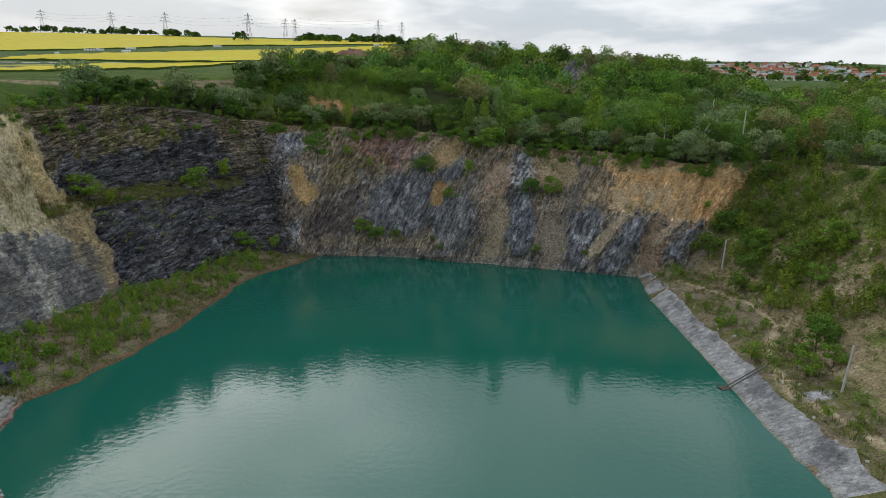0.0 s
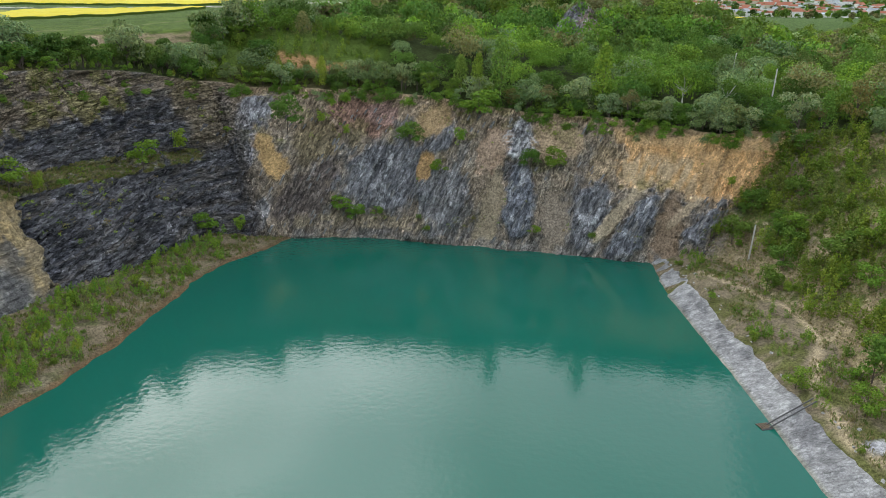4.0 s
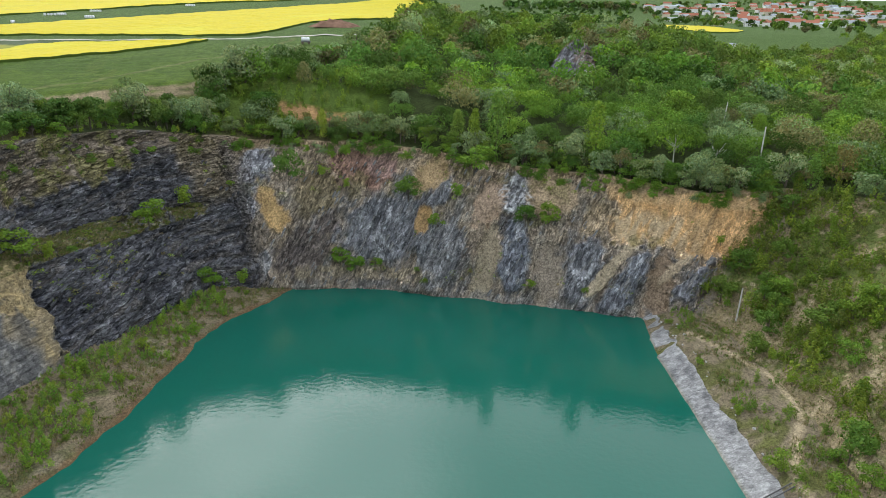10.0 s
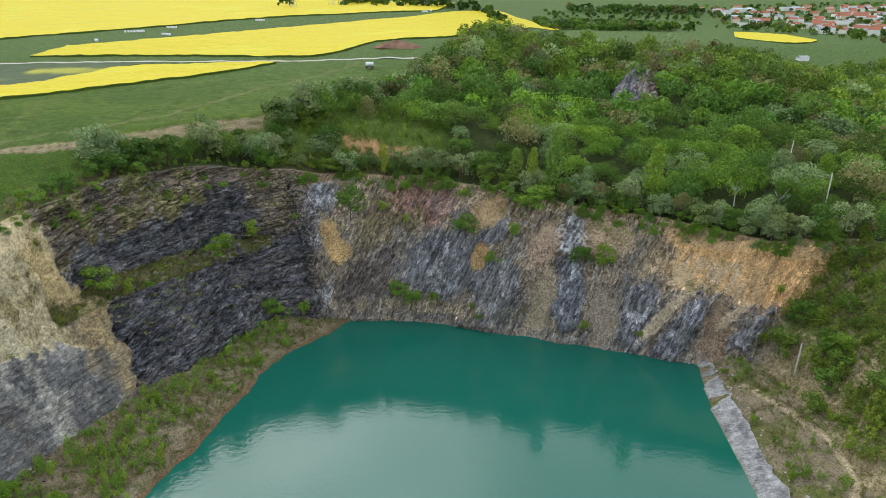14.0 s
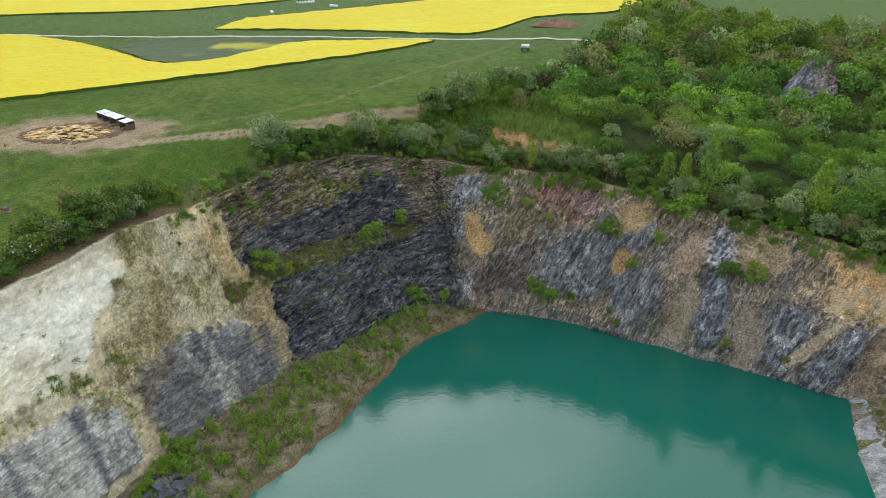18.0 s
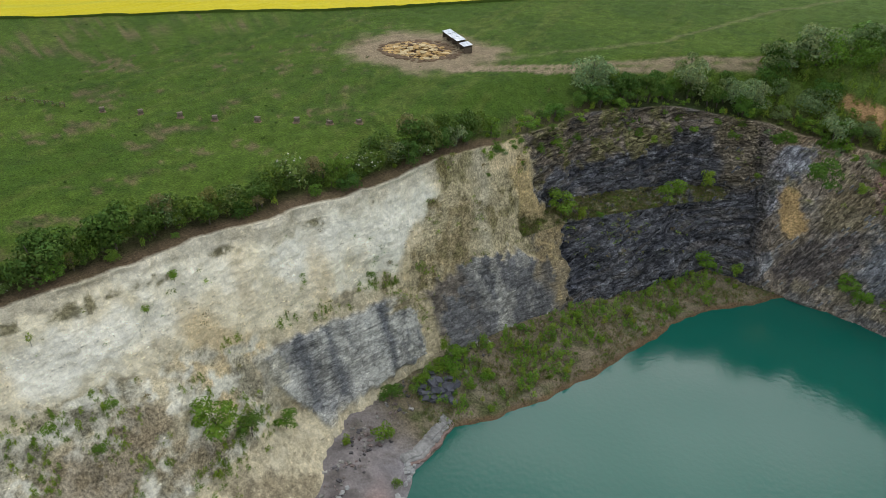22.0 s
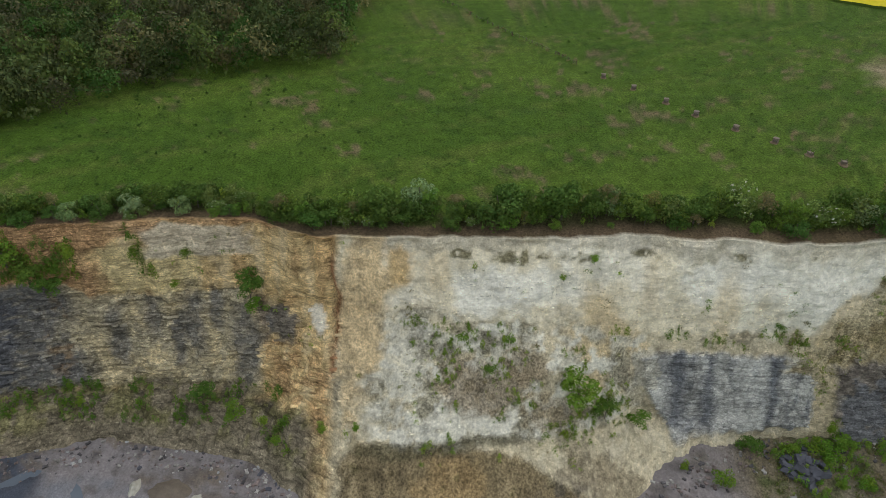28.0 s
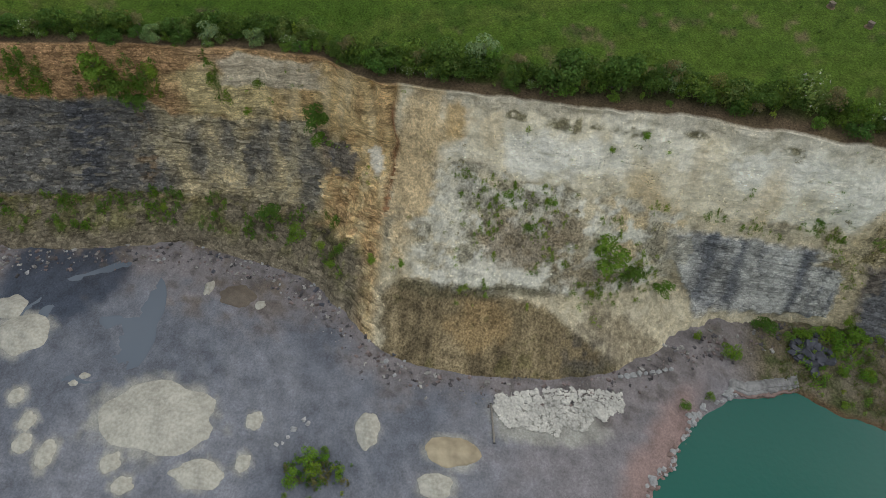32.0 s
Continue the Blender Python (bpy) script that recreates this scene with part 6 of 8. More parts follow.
# the hedge's undergrowth along the west rim, and weeds and tufts on the walls
HEDGE_FORMS = [low_plant(1000 + k, 4.4, 2.5, 640, 0.2, f_) for k, f_ in enumerate(("broad", "round", "broad"))]
j = np.nonzero((U > 0.7) & (U < 10.6))[0]
jj = j[np.linspace(0, len(j) - 1, 165).astype(int)]
xy = rim_l[jj, :2] + away[jj] * rng.uniform(5.0, 9.6, (165, 1))
wood("hedge_undergrowth", xy[:, 0], xy[:, 1], land(xy[:, 0], xy[:, 1]), np.clip(1.1 + 0.9 * fbm(jj * 0.045, 0, 0, 3, 233) + rng.uniform(-0.3, 0.3, 165), 0.45, 1.8) * np.where(U[jj] < 5.2, 0.75, 1.0), HEDGE_FORMS, np.array([DEEP, (0.085, 0.16, 0.028), (0.115, 0.195, 0.03), (0.065, 0.125, 0.022), (0.14, 0.2, 0.05)])[rng.integers(0, 5, 165)] * 0.9, "continuous dark green hedge on the quarry rim")
WEED_FORMS = [low_plant(1010 + k, 0.9, 0.75, 40, 0.13, f_) for k, f_ in enumerate(("round", "twigs", "round"))]
jj, ii = rng.integers(0, COLUMNS, 90000), rng.integers(14, WALL, 90000)
spot, su = P[ii, jj], U[jj]
patch = fbm(spot[:, 0] / 7, spot[:, 1] / 7, spot[:, 2] / 7, 4, 311)
flatness = np.abs(normal[ii, jj, 2])
likely = 0.05 + 0.5 * (flatness > 0.55)
likely = np.where(su < 10.5, np.where(spot[:, 2] < 30, 0.5, 0.12) * (1 - slab[ii, jj]) * (1 - slab2[ii, jj]) * (1 - lime[ii, jj]) + 1.2 * talus[ii, jj] + 0.9 * near(spot[:, 1], 22, 70, 6) * near(spot[:, 2], 8, 22, 4), likely)
likely = likely + 0.7 * ((su > 10.5) & (su < 14.8) & (spot[:, 2] > 35)) + 0.9 * ((shelf[jj] > 1) & (ii >= SHELF_ROWS[0] - 2) & (ii < SHELF_ROWS[1] + 2)) + 0.4 * ((su > 14.8) & (su < 20.9) & ((spot[:, 2] > 26) | (spot[:, 2] < 6.5))) + 1.3 * ((su > 14.9) & (su < 18.4) & (spot[:, 2] > 3) & (spot[:, 2] < 7))
k = (su > 0.7) & (su < 20.9) & (patch > 0.04) & (rng.random(90000) < likely * 0.16 * ramp(patch, 0.0, 0.35))
spot = spot[k][:3600]
wood("wall_weeds", spot[:, 0], spot[:, 1], spot[:, 2] + 0.25, rng.uniform(0.35, 1.3, len(spot)), WEED_FORMS, np.array([FRESH, (0.16, 0.2, 0.05), (0.2, 0.2, 0.07), MID, (0.2, 0.17, 0.07)])[rng.integers(0, 5, len(spot))] * 1.2, "weeds and grass tufts in the joints of the quarry walls")

for name, u0, u1, count, sizes in (("rim_bushes", 14.3, 20.9, 110, (0.35, 0.95)), ("west_edge_bushes", 10.4, 14.2, 34, (0.3, 0.8))):
    j = np.nonzero((U > u0) & (U < u1))[0]
    jj, ii = j[rng.integers(0, len(j), count)], WALL - 1 - rng.integers(0, 22, count)
    spot = P[ii, jj]
    wood(name, spot[:, 0], spot[:, 1], spot[:, 2] - 0.2, rng.uniform(*sizes, count), HEDGE_FORMS, np.array([FRESH, MID, (0.15, 0.24, 0.035), WILLOW, (0.12, 0.2, 0.03)])[rng.integers(0, 5, count)], "green bushes hanging over the quarry's edge")

# broken rock standing out along the beds
def fragments(name, u0, u1, z0, z1, count, along, sizes, mat, label, seed, where=None, pieces=0):
    r = np.random.default_rng(seed)
    j = np.nonzero((U > u0) & (U < u1))[0]
    jj, ii = j[r.integers(0, len(j), count * 4)], r.integers(3, WALL - 2, count * 4)
    at = P[ii, jj]
    ok = (at[:, 2] > z0) & (at[:, 2] < z1) & (fbm(at[:, 0] / 6, at[:, 1] / 6, at[:, 2] / 6, 3, seed) > -0.12)
    if where is not None:
        ok &= where[ii, jj] > 0.5
    at, ii, jj = at[ok][:count], ii[ok][:count], jj[ok][:count]
    n = len(at)
    d = np.asarray(along, float)[None] + r.normal(size=(n, 3)) * 0.05
    d /= np.linalg.norm(d, axis=1)[:, None]
    out = normal[ii, jj]
    out = out - (out * d).sum(1)[:, None] * d
    out /= np.linalg.norm(out, axis=1)[:, None] + 1e-9
    third = np.cross(d, out)
    big = r.uniform(0, 1, (n, 1)) ** 2.2
    size = sizes[0] + (sizes[1] - sizes[0]) * big
    corners = np.array([(a, b, c) for a in (-0.5, 0.5) for b in (-0.5, 0.5) for c in (-0.5, 0.5)])
    c8 = corners[None] * (1 + r.uniform(-0.3, 0.3, (n, 8, 3)))
    v = at[:, None] + d[:, None] * c8[..., :1] * size[:, None] * r.uniform(0.8, 1.5, (n, 1, 1)) + out[:, None] * c8[..., 1:2] * (0.15 + size[:, None] * 0.28) + third[:, None] * c8[..., 2:] * (0.1 + size[:, None] * r.uniform(0.15, 0.4, (n, 1, 1)))
    f = np.array([(0, 1, 3, 2), (4, 6, 7, 5), (0, 4, 5, 1), (2, 3, 7, 6), (0, 2, 6, 4), (1, 5, 7, 3)])
    tv = np.concatenate([tone[ii, jj] * r.uniform(0.8, 1.3, (n, 1)), np.full((n, 1), 0.6)], 1)
    ob = sheet(name, v.reshape(-1, 3), (np.arange(n)[:, None, None] * 8 + f[None]).reshape(-1, 4), mat, np.repeat(tv, 8, axis=0))
    for k in range(pieces):
        i, j_ = int(r.integers(6, WALL - 12)), int(j[int(r.integers(len(j)))])
        if not z0 + 1 < P[i, j_, 2] < z1 or (where is not None and where[i, j_] < 0.6):
            continue
        d_ = np.asarray(along, float) + r.normal(size=3) * 0.04
        d_ /= np.linalg.norm(d_)
        o_ = normal[i, j_] - (normal[i, j_] * d_).sum() * d_
        o_ /= np.linalg.norm(o_)
        t_ = np.cross(d_, o_)
        s_ = float(r.uniform(0.6, 1.5))
        m = Matrix(np.column_stack([d_ * s_ * 1.5, o_ * (0.2 + s_ * 0.25), t_ * s_ * float(r.uniform(0.25, 0.5)), P[i, j_]]).tolist()).to_4x4()
        slab_ob = new("slab", SLABS[mat.name][k % 5])
        slab_ob.parent = ground
        slab_ob.matrix_basis = m
    return tagged(ob, label, "broken rock", kind="stuff")


SLABS = {}
for mat, shade in ((SLATE_ROCK, (0.11, 0.11, 0.118)), (FOLDED_ROCK, (0.22, 0.215, 0.21))):
    SLABS[mat.name] = []
    for k in range(5):
        r = np.random.default_rng(700 + k)
        corners = np.array([(a, b, c) for a in (-0.5, 0.5) for b in (-0.5, 0.5) for c in (-0.5, 0.5)]) * (1 + r.uniform(-0.3, 0.3, (8, 3)))
        ob = sheet("slab", corners, [(0, 1, 3, 2), (4, 6, 7, 5), (0, 4, 5, 1), (2, 3, 7, 6), (0, 2, 6, 4), (1, 5, 7, 3)], mat, np.tile(np.array([*(np.array(shade) * r.uniform(0.7, 1.5)), 0.6]), (8, 1)))
        SLABS[mat.name].append(ob.data)
        bpy.data.objects.remove(ob)
fragments("slate_blocks", 10.5, 14.6, 2, 34, 420, (0, 0.97, 0.2), (0.3, 1.2), SLATE_ROCK, "dark slate slabs jutting out along the beds", 31, nw_wall * (1 - top_soil), 420)
fragments("fin_blocks", 14.6, 20.9, 0, 31, 420, (0.46, 0, 0.89), (0.3, 1.2), FOLDED_ROCK, "grey rock slabs standing along the steep beds", 32, northern * (1 - np.maximum(sand, chutes)), 420)
fragments("limestone_blocks", 0.8, 5.0, 8, 27, 900, (0, 1, 0), (0.3, 1.8), LIMESTONE, "grey limestone blocks along flat beds", 33)
fragments("slab_blocks", 8.0, 10.6, 2, 21, 280, (0, 1, 0.02), (0.25, 1.6), LIMESTONE, "grey slabs loosened from the rock face", 34, np.maximum(slab, slab2))
fragments("scree_stones", 5.2, 10.4, 3, 36, 2200, (0.3, 0.9, 0.3), (0.15, 0.7), LIMESTONE, "pale stones scattered on the chalk scree", 35)

# ---- oilseed rape ----
RAPE, rt, rb = material("flowering_rape", 0.8, 0.1)
r_at = node(rt, "Attribute")
r_at.attribute_name = "tone"
r_co, r_n, r_m = node(rt, "TexCoord"), node(rt, "TexNoise", Scale=0.8, Detail=6.0), node(rt, "MixRGB", Fac=1.0)
rt.links.new(r_co.outputs["Object"], r_n.inputs["Vector"])
r_r = node(rt, "ValToRGB")
r_r.color_ramp.elements[0].color, r_r.color_ramp.elements[1].color = (0.72, 0.74, 0.7, 1), (1.1, 1.1, 1.1, 1)
r_m.blend_type = "MULTIPLY"
rt.links.new(r_n.outputs["Fac"], r_r.inputs["Fac"])
rt.links.new(r_at.outputs["Color"], r_m.inputs["Color1"])
rt.links.new(r_r.outputs["Color"], r_m.inputs["Color2"])
rt.links.new(r_m.outputs["Color"], rb.inputs["Base Color"])
YELLOW, STALK = (0.53, 0.44, 0.006), (0.075, 0.115, 0.02)


def crop(name, near_edge, far_edge, label, n=160, m=60, high=0.95, top=YELLOW, lanes=True):
    """A standing crop between two edges: flowering top, green stalks on its sides."""
    a = spline(near_edge, np.linspace(0, len(near_edge) - 1.001, n))
    b = spline(far_edge, np.linspace(0, len(far_edge) - 1.001, n))
    f = np.linspace(0, 1, m)[:, None, None]
    g_ = a[None] * (1 - f) + b[None] * f
    x, y = g_[..., 0], g_[..., 1]
    z = land(x, y).reshape(x.shape) + high + fbm(x / 3, y / 3, 0, 2, 301) * 0.25
    t = np.zeros(x.shape + (3,)) + np.array(top)
    t = blend(t, (0.55, 0.52, 0.03), ramp(fbm(x / 25, y / 25, 0, 3, 303), 0.15, 0.5) * 0.5)
    if lanes:
        across = np.linalg.norm(a - b, axis=1).mean() * np.broadcast_to(f[..., 0], x.shape)
        t = blend(t, (0.42, 0.40, 0.03), (np.abs((across + fbm(x / 40, y / 40, 0, 2, 305) * 8) % 21 - 10) < 0.9) * 0.6)
    v = [np.stack([x, y, z], 2).reshape(-1, 3)]
    fs = [grid_faces(m, n)]
    tt = [t.reshape(-1, 3)]
    count = m * n
    edges = [np.arange(n), np.arange(n) + (m - 1) * n, np.arange(m) * n, np.arange(m) * n + n - 1]
    for e in edges:
        top_v = v[0][e]
        low = top_v - np.array((0, 0, high + 0.6))
        k = len(e)
        v.append(np.concatenate([top_v, low]))
        tt.append(np.tile(np.array(STALK), (2 * k, 1)))
        i = np.arange(k - 1) + count
        fs.append(np.stack([i, i + 1, i + 1 + k, i + k], 1))
        count += 2 * k
    return tagged(sheet(name, np.concatenate(v), np.concatenate(fs), RAPE, np.concatenate(tt)), label, "crop", kind="stuff")


crop("rape_field", [(-420, 20), (-281, 134), (-219, 188), (-195, 214), (-171, 248), (-138, 301), (-112, 338), (-102, 354)],
     [(-640, 300), (-400, 314), (-320, 324), (-262, 309), (-203, 277), (-183, 289), (-168, 340), (-112, 357)], "field of flowering yellow oilseed rape", 220, 70)
crop("rape_field", [(-232, 366), (-150, 380), (-91, 374), (-76, 390), (-66, 424), (-28, 452), (12, 628), (95, 1050)],
     [(-236, 405), (-226, 412), (-182, 460), (-129, 526), (-92, 570), (-57, 609), (-4, 790), (50, 1200)], "field of flowering yellow oilseed rape")
crop("rape_field", [(-560, 350), (-420, 372), (-305, 425), (-279, 446), (-211, 531), (-147, 600), (-52, 655)],
     [(-900, 560), (-800, 640), (-560, 760), (-470, 800), (-366, 800), (-230, 760), (-40, 760)], "field of flowering yellow oilseed rape")
crop("rape_field", [(262, 832), (270, 770), (281, 742), (308, 752), (337, 802)], [(318, 1015), (325, 1018), (335, 1012), (345, 990), (358, 945)], "small distant field of flowering rape", 60, 30)
crop("rough_plot", [(-255, 311), (-203, 280), (-184, 292), (-170, 342), (-160, 352)], [(-253, 329), (-232, 340), (-205, 346), (-185, 350), (-162, 355)], "dark green weedy plot beside the rape field", 80, 24, 0.5, (0.045, 0.075, 0.025), False)


# ---- loose things: helpers ----
def part(name, bm, mat, parent, label=""):
    me = bpy.data.meshes.new(name)
    bm.to_mesh(me)
    bm.free()
    me.materials.append(mat)
    ob = new(name, me)
    ob.parent = parent
    return tagged(ob, label)


def box_bm(sx, sy, sz, at=(0, 0, 0), bevel=0.02, turn=0.0):
    bm = bmesh.new()
    bmesh.ops.create_cube(bm, size=1, matrix=Matrix.Translation(at) @ Matrix.Rotation(radians(turn), 4, "Z") @ Matrix.Diagonal((sx, sy, sz, 1)))
    if bevel:
        bmesh.ops.bevel(bm, geom=list(bm.edges), offset=bevel, segments=1, affect="EDGES")
    return bm


def rod_bm(a, b, r0, r1=None, sides=8):
    bm = bmesh.new()
    a, b = Vector(a), Vector(b)
    d = b - a
    m = Matrix.Translation((a + b) / 2) @ d.to_track_quat("Z", "Y").to_matrix().to_4x4()
    bmesh.ops.create_cone(bm, cap_ends=True, segments=sides, radius1=r0, radius2=r0 if r1 is None else r1, depth=d.length, matrix=m)
    return bm


def root_at(name, x, y, z, turn=0.0, label="", category="", group=""):
    ob = new(name)
    ob.matrix_basis = pose(float(x), float(y), float(z), 0, 0, turn)
    return tagged(ob, label, category, group)


STONE = plain("grey_limestone", (0.36, 0.355, 0.34), 0.9, 0.2, 0, 1.8, 0.35)
RED_STONE = plain("reddish_stone", (0.24, 0.17, 0.145), 0.9, 0.2, 0, 1.8, 0.35)
DARK_STONE = plain("dark_slate_stone", (0.10, 0.10, 0.115), 0.85, 0.25, 0, 1.8, 0.4)
SAND = plain("pale_quarry_sand", (0.43, 0.405, 0.335), 0.95, 0.1, 0, 1.6, 0.35)
WEATHERED_WOOD = plain("weathered_grey_wood", (0.24, 0.215, 0.18), 0.85, 0.2, 0, 3.0, 0.3)
OLD_WOOD = plain("dark_old_wood", (0.11, 0.085, 0.06), 0.85, 0.2, 0, 3.0, 0.3)
TIN = plain("galvanised_roof_sheet", (0.55, 0.58, 0.62), 0.45, 0.5, 0.5, 2.0, 0.15)
STRAW = plain("trampled_straw", (0.43, 0.285, 0.12), 0.95, 0.1, 0, 1.6, 0.5)
DUNG = plain("dark_dung", (0.11, 0.07, 0.045), 0.95, 0.1, 0, 1.6, 0.5)
STEEL = plain("dark_steel", (0.12, 0.12, 0.12), 0.5, 0.4, 0.7, 3.0, 0.2)
GALVANISED = plain("grey_steel_lattice", (0.3, 0.31, 0.33), 0.6, 0.4, 0.6, 1.0, 0.15)
WHITE_WALL = plain("white_render", (0.72, 0.71, 0.68), 0.8, 0.3, 0, 0.4, 0.1)
CREAM_WALL = plain("cream_render", (0.6, 0.52, 0.4), 0.8, 0.3, 0, 0.4, 0.1)
TILE_ROOF = plain("red_tiled_roof", (0.34, 0.13, 0.08), 0.8, 0.2, 0, 0.5, 0.2)
GREY_ROOF = plain("grey_roof", (0.32, 0.34, 0.36), 0.7, 0.3, 0, 0.5, 0.15)
BLUE_ROOF = plain("pale_blue_hall_roof", (0.45, 0.6, 0.7), 0.6, 0.3, 0, 0.5, 0.1)
WRAP = plain("white_bale_wrap", (0.75, 0.76, 0.77), 0.5, 0.4, 0, 2.0, 0.1)

# ---- stones ----
def rock_mesh(name, seed, mat, flat=0.7):
    bm = bmesh.new()
    bmesh.ops.create_icosphere(bm, subdivisions=2, radius=0.5)
    for v in bm.verts:
        n = Vector(v.co) * 2.2 + Vector((seed * 3.7, seed * 1.3, 0))
        k = 1 + 0.5 * noise.noise(n) + 0.22 * noise.noise(n * 2.6)
        v.co = Vector((round(v.co.x * k * 4.2) / 4.2 * 0.45 + v.co.x * k * 0.6, v.co.y * k, v.co.z * k * flat))
    me = bpy.data.meshes.new(name)
    bm.to_mesh(me)
    bm.free()
    me.materials.append(mat)
    return me


PALE_ROCKS = [rock_mesh("boulder", k, STONE, 0.6) for k in range(4)]
RED_ROCKS = [rock_mesh("boulder", 10 + k, RED_STONE) for k in range(2)]
def block_mesh(seed, mat):
    """An angular block, broken along its beds."""
    r = random.Random(seed)
    bm = bmesh.new()
    bmesh.ops.create_cube(bm, size=1.0)
    bmesh.ops.subdivide_edges(bm, edges=bm.edges[:], cuts=1)
    for v in bm.verts:
        v.co = Vector((v.co.x * 1.3, v.co.y * 0.8, v.co.z * 0.6)) + Vector((r.uniform(-0.16, 0.16), r.uniform(-0.14, 0.14), r.uniform(-0.1, 0.1)))
    me = bpy.data.meshes.new("boulder")
    bm.to_mesh(me)
    bm.free()
    me.materials.append(mat)
    return me


DARK_ROCKS = [block_mesh(20 + k, DARK_STONE) for k in range(4)]


def stone(meshes, x, y, z, size, label, group):
    ob = new("boulder", meshes[int(rng.integers(len(meshes)))])
    ob.matrix_basis = pose(float(x), float(y), float(z) + size * 0.12, float(rng.uniform(-28, 28)), float(rng.uniform(-28, 28)), float(rng.uniform(0, 360))) @ Matrix.Diagonal((size * float(rng.uniform(0.8, 1.4)), size * float(rng.uniform(0.8, 1.2)), size * float(rng.uniform(0.7, 1.1)), 1))
    return tagged(ob, label, "boulder", group)


STONE_LINE = [(-42, 67), (-45, 69.5), (-48, 72.5), (-50, 74), (-53, 75.6), (-57, 78), (-60.5, 81), (-63, 85.5), (-64.6, 88)]
for k in range(95):
    f = rng.uniform(0, len(STONE_LINE) - 1.01)
    (ax, ay), (bx_, by_) = STONE_LINE[int(f)], STONE_LINE[int(f) + 1]
    g_ = f - int(f)
    x, y = ax * (1 - g_) + bx_ * g_ - abs(rng.normal()) * 1.1, ay * (1 - g_) + by_ * g_ - rng.normal() * 0.5
    red = y < 78 and rng.random() < 0.3
    stone(RED_ROCKS if red else PALE_ROCKS, x, y, basin([x], [y])[0], float(rng.uniform(0.45, 1.25)), "reddish broken rock on the lake shore" if red else "pale angular boulder on the lake shore", "shore boulders")
for k in range(9):
    x, y = -66.5 - k * 0.35 - rng.uniform(0, 0.6), 64.5 + k * 1.35
    stone(PALE_ROCKS, x, y, basin([x], [y])[0], float(rng.uniform(0.8, 1.25)), "pale boulder in a row on the quarry floor", "row of boulders")
for k in range(34):
    x, y = -75.5 + rng.normal() * 1.7, 104.5 + rng.normal() * 2.4
    stone(DARK_ROCKS, x, y, basin([x], [y])[0] + max(0, 1.6 - abs(x + 75.5) * 0.6) * rng.random(), float(rng.uniform(0.9, 2.2)), "dark slate block in a rock heap above the shore", "slate rock heap")
for x, y in ((-50.3, -1.2), (-51.7, 1.4), (-47.3, -2.8), (-48.6, -2.0), (-52.4, 0.4), (-46.9, -3.9)):
    stone(PALE_ROCKS, x, y, basin([x], [y])[0], float(rng.uniform(0.7, 1.2)), "grey boulder lying on the quarry floor", "boulders on the floor")
for k in range(60):
    j = np.nonzero((U > 0.9) & (U < 5.2))[0]
    j = j[int(rng.integers(len(j)))]
    p = foot_l[j] + np.array((rng.uniform(-4, 5), rng.uniform(-2, 2), 0))
    stone(DARK_ROCKS if rng.random() < 0.4 else PALE_ROCKS, p[0], p[1], basin(p[:1], p[1:2])[0], float(rng.uniform(0.3, 0.9)), "fallen stone at the foot of the wall", "fallen stones")
for k in range(40):
    x, y = 56.8 + abs(rng.normal()) * 1.2, rng.uniform(82, 178)
    stone(PALE_ROCKS, x, y, basin([x], [y])[0], float(rng.uniform(0.3, 0.7)), "small grey stone above the rock bank", "stones above the bank")

# scrub on the floor and broken stone along the foot of the wall
for x, y, s_ in ((-44.3, 2.3, 1.5), (-46.2, 5.7, 1.2), (-41.7, 4.9, 1.7), (-42.6, 9.1, 1.1), (-40.3, 1.4, 1.4), (-61.3, 76.9, 1.4), (-63.8, 82.5, 1.3), (-74.2, 88.1, 1.7), (-78.0, 103.8, 1.4), (-77.5, 111.7, 1.7)):
    put("shrub", x, y, basin([x], [y])[0], s_, rng, "scrub on the quarry floor")
j = np.nonzero((U > 0.9) & (U < 10.3))[0]
vs, fs, ts, count = [], [], [], 0
chip = [block_mesh(60 + k, DARK_STONE) for k in range(3)]
for k in range(1500):
    p = foot_l[j[int(rng.integers(len(j)))]] + np.array((rng.normal() * 2.2 + 1.0, rng.normal() * 2, 0))
    base = np.array([vv.co[:] for vv in chip[k % 3].vertices])
    a, sz = rng.uniform(0, 6.3), 0.12 + 0.7 * rng.random() ** 3
    m = np.array([[math.cos(a), -math.sin(a)], [math.sin(a), math.cos(a)]]) * sz
    ground_z = float(basin(p[:1], p[1:2])[0])
    vs.append(np.column_stack([base[:, :2] @ m.T + p[:2], base[:, 2] * sz + ground_z + 0.06]))
    fs.append(np.array([q.vertices[:] for q in chip[k % 3].polygons]) + count)
    count += len(base)
    ts.append(np.tile(np.array([*(np.array(((0.11, 0.10, 0.10), (0.3, 0.28, 0.25), (0.2, 0.155, 0.14))[int(rng.integers(3))]) * rng.uniform(0.7, 1.3)), 0.7]), (len(base), 1)))
tagged(sheet("foot_stones", np.concatenate(vs), np.concatenate(fs), LIMESTONE, np.concatenate(ts)), "broken stones along the foot of the west wall", "stones", kind="stuff")

